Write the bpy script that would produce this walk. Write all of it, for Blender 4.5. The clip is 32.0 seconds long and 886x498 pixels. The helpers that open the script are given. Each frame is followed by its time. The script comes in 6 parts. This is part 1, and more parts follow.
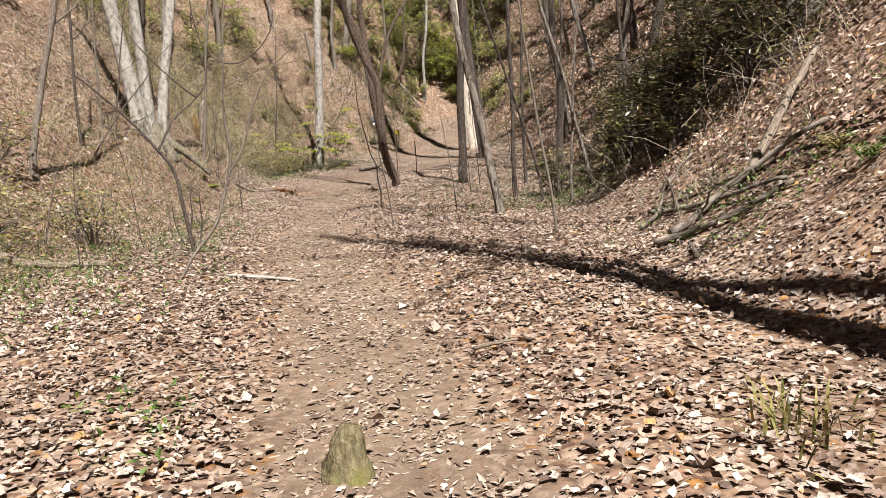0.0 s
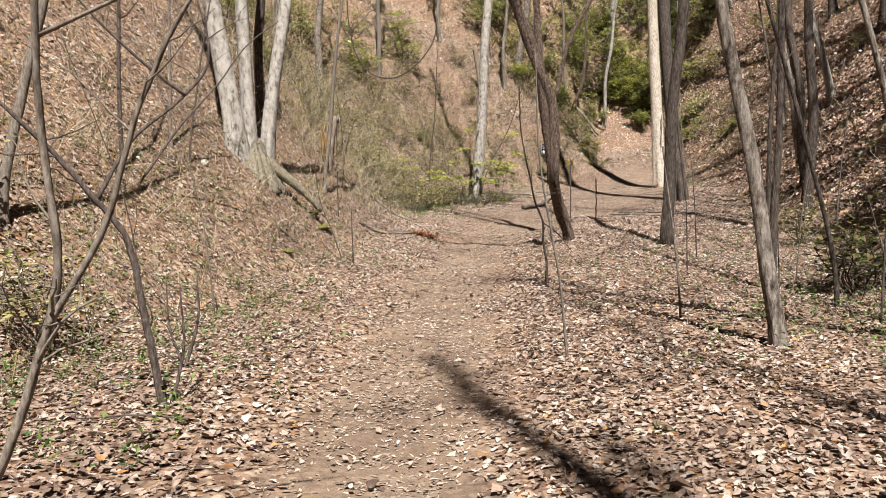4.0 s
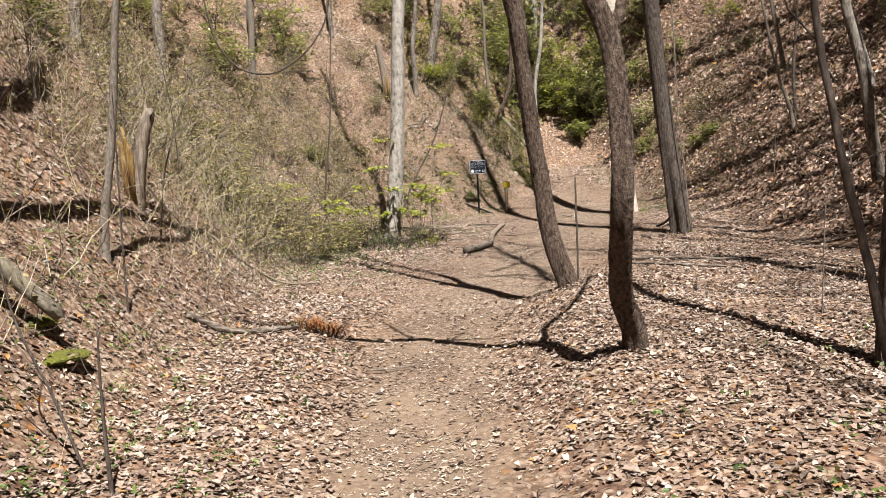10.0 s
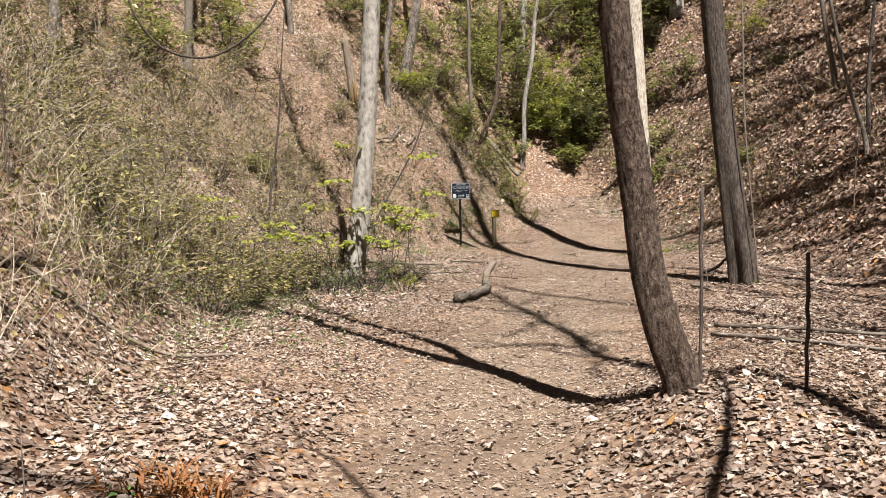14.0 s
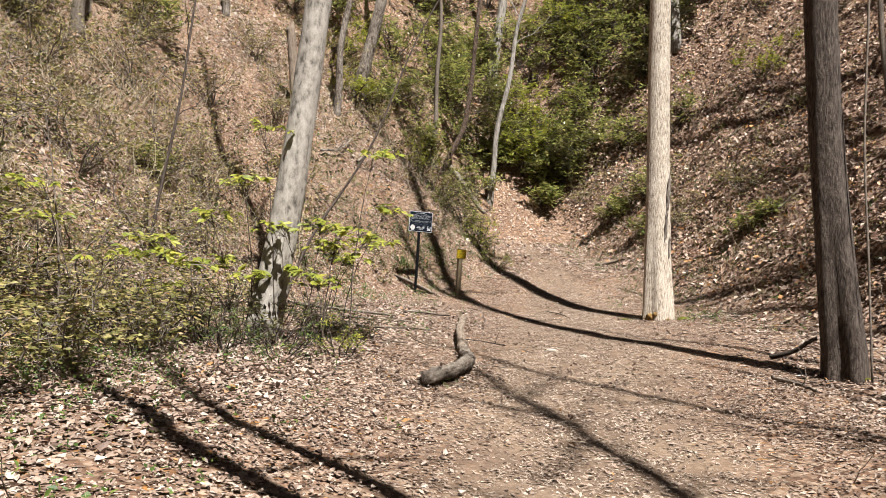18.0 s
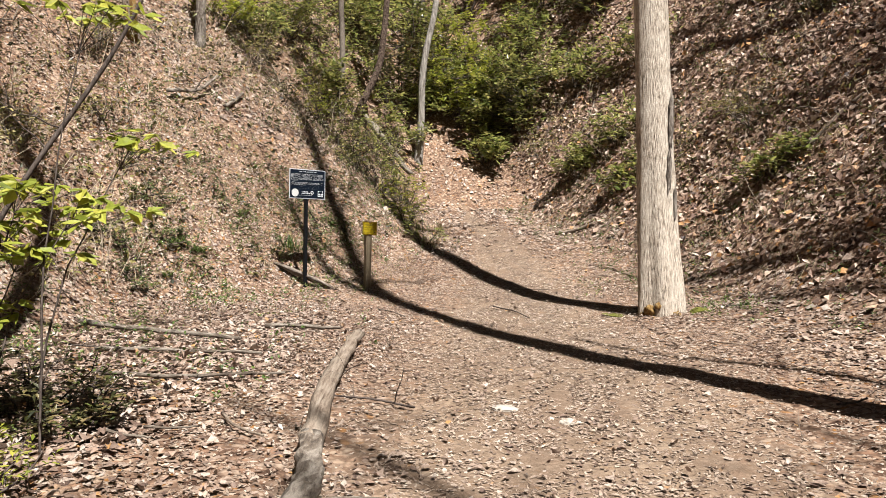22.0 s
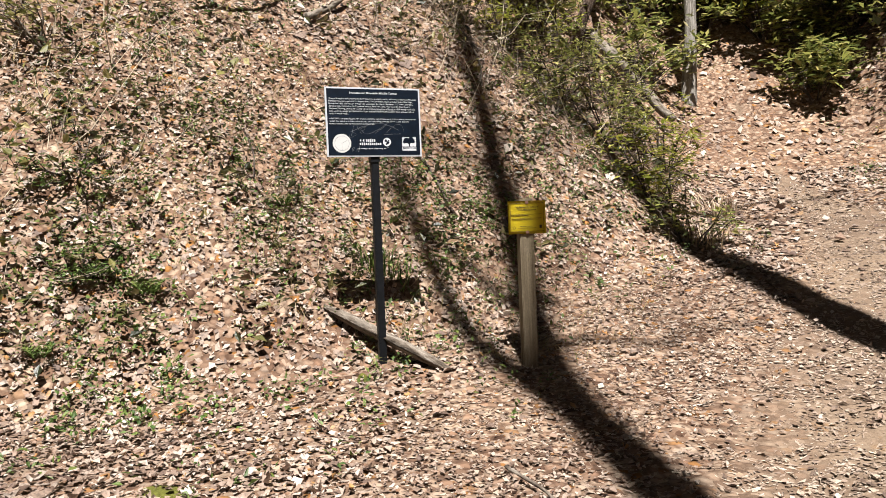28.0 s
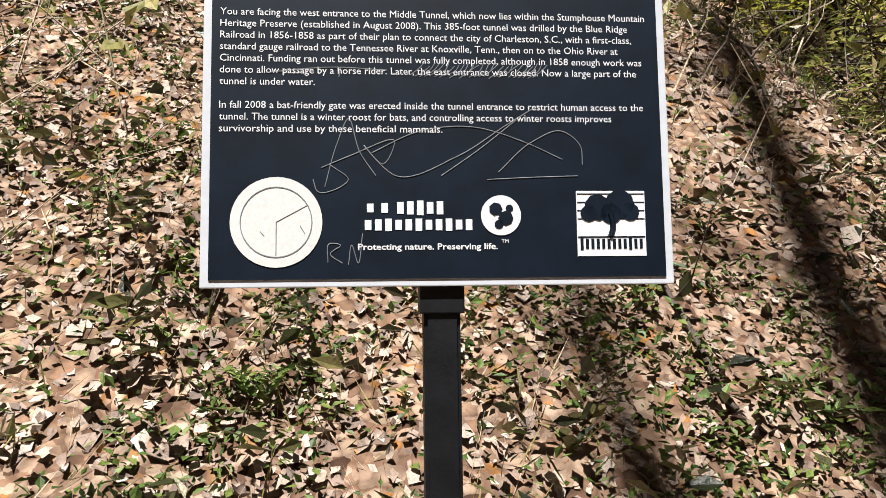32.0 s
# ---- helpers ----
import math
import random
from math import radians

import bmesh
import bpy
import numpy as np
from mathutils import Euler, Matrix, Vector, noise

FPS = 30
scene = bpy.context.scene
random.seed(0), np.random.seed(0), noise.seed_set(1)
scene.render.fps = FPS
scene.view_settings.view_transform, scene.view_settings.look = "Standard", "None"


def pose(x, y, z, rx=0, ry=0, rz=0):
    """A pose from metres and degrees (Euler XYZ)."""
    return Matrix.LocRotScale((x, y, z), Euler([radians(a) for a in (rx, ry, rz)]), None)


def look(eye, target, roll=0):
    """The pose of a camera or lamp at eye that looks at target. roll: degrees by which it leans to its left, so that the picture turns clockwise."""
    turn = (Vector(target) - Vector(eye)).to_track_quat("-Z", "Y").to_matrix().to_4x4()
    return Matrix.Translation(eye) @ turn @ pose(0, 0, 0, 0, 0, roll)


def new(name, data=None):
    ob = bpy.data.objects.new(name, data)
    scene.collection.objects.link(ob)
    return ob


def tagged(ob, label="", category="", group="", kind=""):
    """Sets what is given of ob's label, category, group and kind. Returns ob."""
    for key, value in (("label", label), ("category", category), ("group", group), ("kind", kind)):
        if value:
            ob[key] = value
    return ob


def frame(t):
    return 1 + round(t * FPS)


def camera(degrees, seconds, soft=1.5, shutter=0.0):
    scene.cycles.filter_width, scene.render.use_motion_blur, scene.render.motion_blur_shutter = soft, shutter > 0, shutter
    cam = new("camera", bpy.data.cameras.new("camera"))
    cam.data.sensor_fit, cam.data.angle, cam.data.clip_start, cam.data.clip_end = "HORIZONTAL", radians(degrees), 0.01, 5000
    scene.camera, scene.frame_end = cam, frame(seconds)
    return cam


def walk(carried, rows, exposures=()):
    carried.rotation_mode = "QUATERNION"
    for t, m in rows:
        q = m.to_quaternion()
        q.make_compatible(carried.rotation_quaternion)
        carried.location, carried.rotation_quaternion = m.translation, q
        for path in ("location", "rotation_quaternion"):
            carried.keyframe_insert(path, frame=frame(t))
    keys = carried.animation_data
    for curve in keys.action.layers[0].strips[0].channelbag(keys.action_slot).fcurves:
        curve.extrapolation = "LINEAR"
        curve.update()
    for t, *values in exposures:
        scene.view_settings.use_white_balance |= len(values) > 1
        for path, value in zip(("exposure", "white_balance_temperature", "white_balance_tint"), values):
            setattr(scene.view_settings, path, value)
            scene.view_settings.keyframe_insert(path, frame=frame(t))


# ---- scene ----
cam = camera(61.0, 32.0, 0.6)
PATH = [
    (0, (-0.000, -0.000, 1.500), (0.204, 1.962, 1.170), -4.18),
    (0.5, (0.029, 0.591, 1.497), (0.253, 2.558, 1.214), -3.34),
    (1, (0.052, 1.205, 1.486), (0.304, 3.176, 1.257), -2.21),
    (1.5, (0.142, 1.829, 1.473), (0.346, 3.806, 1.250), -1.87),
    (2, (0.185, 2.474, 1.470), (0.338, 4.455, 1.248), 1.18),
    (2.5, (0.256, 3.114, 1.485), (0.331, 5.093, 1.205), 0.82),
    (3, (0.176, 3.782, 1.485), (0.122, 5.755, 1.160), -0.06),
    (3.5, (0.165, 4.429, 1.559), (0.036, 6.408, 1.296), -0.60),
    (4, (0.132, 5.024, 1.599), (-0.087, 6.997, 1.357), -1.72),
    (4.5, (0.088, 5.690, 1.612), (-0.226, 7.646, 1.336), -3.03),
    (6.5, (-0.206, 8.239, 1.702), (-0.689, 10.172, 1.527), -4.97),
    (7, (-0.326, 8.869, 1.675), (-0.802, 10.806, 1.532), -4.45),
    (7.5, (-0.474, 9.530, 1.654), (-0.878, 11.483, 1.505), -3.94),
    (8, (-0.553, 10.160, 1.643), (-0.880, 12.126, 1.486), -3.10),
    (8.5, (-0.643, 10.718, 1.613), (-0.845, 12.702, 1.460), -2.79),
    (9, (-0.679, 11.336, 1.572), (-0.734, 13.329, 1.406), -3.22),
    (9.5, (-0.770, 11.961, 1.540), (-0.807, 13.952, 1.352), -3.33),
    (10, (-0.827, 12.499, 1.553), (-0.774, 14.489, 1.364), -3.15),
    (10.5, (-0.848, 13.096, 1.550), (-0.763, 15.085, 1.353), -3.16),
    (11, (-0.911, 13.688, 1.548), (-0.793, 15.675, 1.356), -2.99),
    (11.5, (-0.926, 14.259, 1.514), (-0.798, 16.247, 1.328), -3.13),
    (12, (-1.003, 14.808, 1.441), (-0.870, 16.794, 1.251), -3.24),
    (12.5, (-1.037, 15.398, 1.445), (-0.888, 17.389, 1.321), -3.42),
    (13, (-1.076, 15.939, 1.415), (-0.925, 17.930, 1.293), -1.80),
    (13.5, (-1.071, 16.451, 1.385), (-0.913, 18.442, 1.272), -1.42),
    (14, (-1.034, 17.028, 1.349), (-0.873, 19.019, 1.243), -0.91),
    (14.5, (-0.993, 17.613, 1.320), (-0.801, 19.601, 1.217), -0.02),
    (16.5, (-1.234, 19.624, 1.212), (-0.973, 21.607, 1.197), 2.87),
    (17, (-1.158, 20.201, 1.194), (-0.870, 22.180, 1.217), 4.02),
    (17.5, (-1.083, 20.813, 1.158), (-0.797, 22.793, 1.187), 4.02),
    (18, (-0.970, 21.453, 1.121), (-0.647, 23.427, 1.141), 3.82),
    (18.5, (-0.833, 22.032, 1.141), (-0.507, 24.005, 1.177), 2.49),
    (19, (-0.683, 22.679, 1.112), (-0.351, 24.651, 1.122), 2.86),
    (19.5, (-0.461, 23.295, 1.109), (-0.131, 25.268, 1.111), 2.58),
    (20, (-0.300, 23.892, 1.124), (0.040, 25.863, 1.124), 1.22),
    (20.5, (-0.097, 24.476, 1.134), (0.267, 26.442, 1.092), 1.49),
    (21, (0.078, 25.092, 1.136), (0.473, 27.052, 1.072), 1.71),
    (21.5, (0.326, 25.649, 1.159), (0.773, 27.597, 1.099), 1.16),
    (22, (0.547, 26.194, 1.184), (1.005, 28.140, 1.136), 1.10),
    (22.5, (0.766, 26.681, 1.222), (1.230, 28.626, 1.178), 1.43),
    (23, (0.995, 27.160, 1.241), (1.458, 29.104, 1.154), 1.34),
    (23.5, (1.171, 27.687, 1.272), (1.627, 29.633, 1.192), 3.21),
    (24, (1.420, 28.200, 1.262), (1.846, 30.153, 1.204), -0.20),
    (24.5, (1.628, 28.758, 1.265), (2.047, 30.713, 1.267), 1.60),
    (25, (1.858, 29.325, 1.249), (2.270, 31.282, 1.206), 1.13),
    (25.5, (1.995, 29.924, 1.237), (2.221, 31.910, 1.149), -0.37),
    (26, (2.160, 30.533, 1.215), (2.265, 32.529, 1.143), -1.20),
    (26.5, (2.260, 31.100, 1.229), (2.236, 33.099, 1.179), -1.75),
    (28.5, (2.269, 33.445, 1.135), (1.866, 35.403, 1.070), -2.05),
    (29, (2.244, 33.976, 1.157), (1.761, 35.915, 1.067), -2.15),
    (29.5, (2.235, 34.484, 1.219), (1.740, 36.420, 1.130), -3.68),
    (30, (2.159, 35.029, 1.262), (1.622, 36.953, 1.159), -3.38),
    (30.5, (2.011, 35.514, 1.370), (1.382, 37.409, 1.269), -3.52),
    (31, (1.864, 35.975, 1.438), (1.114, 37.828, 1.391), -2.31),
    (31.5, (1.650, 36.347, 1.507), (0.849, 38.180, 1.540), -1.59),
    (32, (1.531, 36.602, 1.576), (0.710, 38.416, 1.765), -0.80),
]
walk(cam, [(t, look(eye, target, roll)) for t, eye, target, roll in PATH])

# ---- sky and sun ----
SUN_RISE, SUN_LEFT = radians(60), radians(15)
SUN_WAY = Vector((-math.sin(SUN_LEFT) * math.cos(SUN_RISE), math.cos(SUN_LEFT) * math.cos(SUN_RISE), -math.sin(SUN_RISE)))
world = bpy.data.worlds.new("sky")
scene.world = world
world.use_nodes = True
sky = world.node_tree.nodes.new("ShaderNodeTexSky")
sky.sky_type, sky.sun_disc = "NISHITA", False
sky.sun_elevation, sky.sun_rotation = SUN_RISE, math.pi - SUN_LEFT
sky.altitude = 400
backing = world.node_tree.nodes["Background"]
world.node_tree.links.new(sky.outputs[0], backing.inputs[0])
backing.inputs[1].default_value = 0.006
sun = new("sun", bpy.data.lights.new("sun", "SUN"))
sun.data.energy, sun.data.angle, sun.data.color = 5.0, radians(0.55), (1.0, 0.972, 0.93)
sun.matrix_world = look((20, -40, 60), Vector((20, -40, 60)) + SUN_WAY)
scene.view_settings.exposure = 1.69


# ---- materials ----
DEPTH = 0.74


def toned(c):
    return tuple(v * DEPTH for v in c)


def blank(name, rough=0.9, gloss=0.3):
    m = bpy.data.materials.new(name)
    m.use_nodes = True
    t = m.node_tree
    b = t.nodes["Principled BSDF"]
    b.inputs["Roughness"].default_value = rough
    b.inputs["Specular IOR Level"].default_value = gloss
    return m, t, b


def node(t, kind, **sets):
    n = t.nodes.new(kind)
    for k, v in sets.items():
        if k == "noise_scale":
            n.inputs["Scale"].default_value = v
        elif k == "detail":
            n.inputs["Detail"].default_value = v
        elif k == "rough":
            n.inputs["Roughness"].default_value = v
    return n


def ramp(t, stops, source):
    r = t.nodes.new("ShaderNodeValToRGB")
    e = r.color_ramp.elements
    while len(e) < len(stops):
        e.new(0.5)
    for el, (p, c) in zip(e, stops):
        el.position, el.color = p, (*c, 1)
    t.links.new(source, r.inputs[0])
    return r.outputs[0]


def mixed(t, factor, a, b, how="MIX"):
    m = t.nodes.new("ShaderNodeMix")
    m.data_type, m.blend_type = "RGBA", how
    if isinstance(factor, (int, float)):
        m.inputs[0].default_value = factor
    else:
        t.links.new(factor, m.inputs[0])
    for sock, v in ((m.inputs[6], a), (m.inputs[7], b)):
        if isinstance(v, tuple):
            sock.default_value = (*v, 1)
        else:
            t.links.new(v, sock)
    return m.outputs[2]


def where(t, stretch=(1, 1, 1), own=True):
    c = t.nodes.new("ShaderNodeTexCoord")
    m = t.nodes.new("ShaderNodeMapping")
    m.inputs["Scale"].default_value = stretch
    t.links.new(c.outputs["Object" if own else "Generated"], m.inputs[0])
    return m.outputs[0]


def speckle(t, scale, detail=6, rough=0.6, at=None, stretch=None):
    n = node(t, "ShaderNodeTexNoise", noise_scale=scale, detail=detail, rough=rough)
    t.links.new(at if at is not None else where(t, stretch or (1, 1, 1)), n.inputs["Vector"])
    return n.outputs["Fac"]


def relief(t, b, height_out, strength, distance):
    u = t.nodes.new("ShaderNodeBump")
    u.inputs["Strength"].default_value, u.inputs["Distance"].default_value = strength, distance
    t.links.new(height_out, u.inputs["Height"])
    t.links.new(u.outputs[0], b.inputs["Normal"])


def island(t):
    return t.nodes.new("ShaderNodeNewGeometry").outputs["Random Per Island"]


def leafy(name, stops, rough=0.65, glow=0.25, gloss=0.35, vein=(0.45, 1.25), crumple=0.004):
    """Dead or living leaves, each of its own tint, mottled and crumpled, thin enough to let some light through."""
    m, t, b = blank(name, rough, gloss)
    tint = ramp(t, [(p, toned(c)) for p, c in stops], island(t))
    grain, folds = speckle(t, 110, 5, 0.7), speckle(t, 46, 4, 0.6)
    light = ramp(t, ((0.38, (vein[0],) * 3), (0.5, (1.0,) * 3), (0.64, (vein[1],) * 3)), mixed(t, 0.5, grain, folds))
    colour = mixed(t, 1.0, tint, light, "MULTIPLY")
    colour = mixed(t, 1.0, colour, ramp(t, ((0.36, (0.80, 0.76, 0.74)), (0.62, (1.06, 1.06, 1.06))), speckle(t, 0.55, 3)), "MULTIPLY")
    t.links.new(colour, b.inputs["Base Color"])
    relief(t, b, mixed(t, 0.3, folds, grain), 1.0, crumple)
    thin = t.nodes.new("ShaderNodeBsdfTranslucent")
    t.links.new(colour, thin.inputs[0])
    both = t.nodes.new("ShaderNodeMixShader")
    both.inputs[0].default_value = glow
    t.links.new(b.outputs[0], both.inputs[1])
    t.links.new(thin.outputs[0], both.inputs[2])
    t.links.new(both.outputs[0], t.nodes["Material Output"].inputs[0])
    return m


def barky(name, dark, mid, pale, patch=0.5, ridge=38, squash=0.16, deep=0.025, moss=0.0):
    """Bark: long furrows, pale lichen patches, fine grain."""
    m, t, b = blank(name, 0.95, 0.15)
    dark, mid, pale = toned(dark), toned(mid), toned(pale)
    furrow = speckle(t, ridge, 5, 0.65, stretch=(1, 1, squash))
    fine = speckle(t, 160, 3, 0.6, stretch=(1, 1, 0.5))
    base = ramp(t, ((0.32, dark), (0.5, mid), (0.68, pale)), furrow)
    spots = ramp(t, ((0.46, (0, 0, 0)), (0.62, (1, 1, 1))), speckle(t, 5.5, 6, 0.7, stretch=(1, 1, 0.45)))
    base = mixed(t, spots, base, mixed(t, patch * 0.7, base, pale))
    if moss:
        green = ramp(t, ((0.52, (0, 0, 0)), (0.64, (moss,) * 3)), speckle(t, 3.1, 5, 0.7))
        base = mixed(t, green, base, (0.12, 0.11, 0.03))
    grain = ramp(t, ((0.3, (0.75,) * 3), (0.7, (1.15,) * 3)), fine)
    t.links.new(mixed(t, 1.0, base, grain, "MULTIPLY"), b.inputs["Base Color"])
    relief(t, b, furrow, 1.0, deep)
    return m


def plain(name, colour, rough=0.5, gloss=0.4, vary=0.12, scale=30, metal=0.0, bump=0.0):
    m, t, b = blank(name, rough, gloss)
    colour = toned(colour)
    b.inputs["Metallic"].default_value = metal
    n = speckle(t, scale, 6, 0.65)
    lo, hi = tuple(c * (1 - vary) for c in colour), tuple(min(1, c * (1 + vary)) for c in colour)
    t.links.new(ramp(t, ((0.3, lo), (0.7, hi)), n), b.inputs["Base Color"])
    if bump:
        relief(t, b, n, 0.6, bump)
    return m


LITTER_TINTS = ((0.0, (0.105, 0.066, 0.050)), (0.12, (0.215, 0.148, 0.113)), (0.32, (0.320, 0.240, 0.190)), (0.45, (0.330, 0.222, 0.165)), (0.60, (0.405, 0.318, 0.258)),
                (0.80, (0.480, 0.400, 0.335)), (0.93, (0.545, 0.475, 0.410)), (0.955, (0.30, 0.25, 0.215)), (0.985, (0.40, 0.22, 0.085)))
OLD_LITTER = leafy("old_leaf_litter", ((0.0, (0.095, 0.058, 0.044)), (0.3, (0.200, 0.138, 0.105)), (0.7, (0.310, 0.236, 0.186)), (1.0, (0.41, 0.335, 0.28))), glow=0.08, crumple=0.004)
LITTER = leafy("old_leaf_litter", ((0.0, (0.060, 0.036, 0.026)), (0.3, (0.130, 0.085, 0.062)), (0.7, (0.215, 0.155, 0.116)), (1.0, (0.31, 0.245, 0.195))), glow=0.08, crumple=0.004)
LITTER = leafy("old_leaf_litter", ((0.0, (0.035, 0.021, 0.015)), (0.3, (0.095, 0.062, 0.045)), (0.7, (0.165, 0.118, 0.088)), (1.0, (0.26, 0.20, 0.155))), glow=0.08, crumple=0.02)
LITTER = leafy("leaf_litter", LITTER_TINTS, glow=0.14, vein=(0.55, 1.2), crumple=0.004)
BROWN_LITTER = leafy("brown_leaf_litter", ((0.0, (0.045, 0.025, 0.018)), (0.2, (0.15, 0.086, 0.063)), (0.45, (0.32, 0.205, 0.150)), (0.7, (0.49, 0.350, 0.270)), (0.88, (0.66, 0.54, 0.445)), (0.97, (0.46, 0.24, 0.10))), glow=0.10, crumple=0.004)
CHIPS = leafy("trail_chips", ((0.0, (0.090, 0.057, 0.042)), (0.15, (0.195, 0.137, 0.102)), (0.5, (0.31, 0.234, 0.180)), (0.85, (0.400, 0.320, 0.252)), (1.0, (0.50, 0.42, 0.335))), glow=0.04)
# Same kind of leaf as below, with sunlight put into a lighter colour.
EVERGREEN_SUNLIT = leafy("sunlit_evergreen_leaf", ((0.0, (0.070, 0.098, 0.027)), (0.3, (0.205, 0.240, 0.064)), (0.7, (0.385, 0.392, 0.105)), (1.0, (0.56, 0.50, 0.19))), rough=0.36, glow=0.42, gloss=0.5, vein=(0.75, 1.15))
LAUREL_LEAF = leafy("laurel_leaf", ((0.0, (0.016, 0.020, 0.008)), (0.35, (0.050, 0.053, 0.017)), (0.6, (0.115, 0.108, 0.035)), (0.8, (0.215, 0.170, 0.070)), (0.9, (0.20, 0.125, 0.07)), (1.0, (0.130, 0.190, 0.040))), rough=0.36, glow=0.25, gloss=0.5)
SPRING = leafy("spring_leaf", ((0.0, (0.172, 0.218, 0.031)), (0.5, (0.328, 0.359, 0.047)), (1.0, (0.468, 0.437, 0.078))), rough=0.5, glow=0.42, vein=(0.8, 1.15))
SCRUB = leafy("scrub_leaf", ((0.0, (0.085, 0.093, 0.025)), (0.4, (0.225, 0.213, 0.064)), (0.75, (0.40, 0.345, 0.130)), (0.9, (0.48, 0.40, 0.20)), (1.0, (0.42, 0.26, 0.15))), rough=0.5, glow=0.4)
HERB = leafy("herb_leaf", ((0.0, (0.039, 0.078, 0.016)), (0.5, (0.094, 0.156, 0.031)), (1.0, (0.187, 0.234, 0.055))), rough=0.5, glow=0.3)
DRY = leafy("dry_grass", ((0.0, (0.363, 0.262, 0.159)), (0.5, (0.558, 0.428, 0.276)), (1.0, (0.701, 0.571, 0.409))), glow=0.2)
RUST = leafy("rusty_fern", ((0.0, (0.203, 0.070, 0.023)), (0.6, (0.328, 0.133, 0.039)), (1.0, (0.406, 0.203, 0.070))), glow=0.25)
MOSS = plain("moss", (0.105, 0.105, 0.022), 0.95, 0.1, 0.5, 60, bump=0.03)
BARK_PALE = barky("bark_pale", (0.078, 0.066, 0.053), (0.281, 0.254, 0.222), (0.468, 0.433, 0.390), 0.7, 34, 0.10, 0.05)
BARK_BLOTCH = barky("bark_blotched", (0.073, 0.062, 0.050), (0.310, 0.280, 0.245), (0.430, 0.396, 0.353), 0.7, 13, 0.55, 0.012)
BARK_TAN = barky("bark_tan", (0.090, 0.064, 0.045), (0.500, 0.422, 0.340), (0.75, 0.67, 0.57), 0.6, 70, 0.16, 0.025)
BARK_GREY = barky("bark_grey", (0.028, 0.021, 0.017), (0.135, 0.108, 0.087), (0.33, 0.290, 0.250), 0.8, 30, 0.34, 0.03)
BARK_DARK = barky("bark_dark", (0.023, 0.017, 0.014), (0.075, 0.058, 0.048), (0.150, 0.122, 0.102), 0.45, 38, 0.26, 0.04)
BARK_ROUGH = barky("bark_rough", (0.022, 0.014, 0.010), (0.115, 0.078, 0.058), (0.235, 0.175, 0.138), 0.5, 36, 0.45, 0.09)
BARK_TWIG = barky("bark_twig", (0.030, 0.023, 0.020), (0.076, 0.058, 0.048), (0.138, 0.112, 0.098), 0.3, 60, 0.3, 0.004)
BARK_STEM = barky("bark_stem", (0.072, 0.055, 0.044), (0.154, 0.125, 0.101), (0.239, 0.207, 0.172), 0.4, 60, 0.3, 0.004)
CANE = barky("cane", (0.14, 0.108, 0.074), (0.36, 0.295, 0.215), (0.55, 0.47, 0.36), 0.4, 60, 0.3, 0.003)
BARK_RIBBED = barky("bark_mossy_root", (0.065, 0.052, 0.034), (0.165, 0.140, 0.105), (0.25, 0.218, 0.175), 0.5, 30, 0.5, 0.012, 0.3)
DEADWOOD = barky("dead_wood", (0.073, 0.051, 0.037), (0.193, 0.147, 0.111), (0.285, 0.239, 0.193), 0.5, 50, 0.06, 0.012)
LOGWOOD = barky("log_wood", (0.026, 0.019, 0.014), (0.125, 0.098, 0.076), (0.30, 0.262, 0.222), 0.9, 26, 0.25, 0.02)
BLEACHED = barky("bleached_wood", (0.13, 0.105, 0.085), (0.33, 0.29, 0.25), (0.50, 0.455, 0.41), 0.5, 60, 0.05, 0.008)
ROTTEN = barky("orange_heartwood", (0.097, 0.045, 0.015), (0.209, 0.124, 0.041), (0.269, 0.194, 0.101), 0.4, 40, 0.1, 0.02)


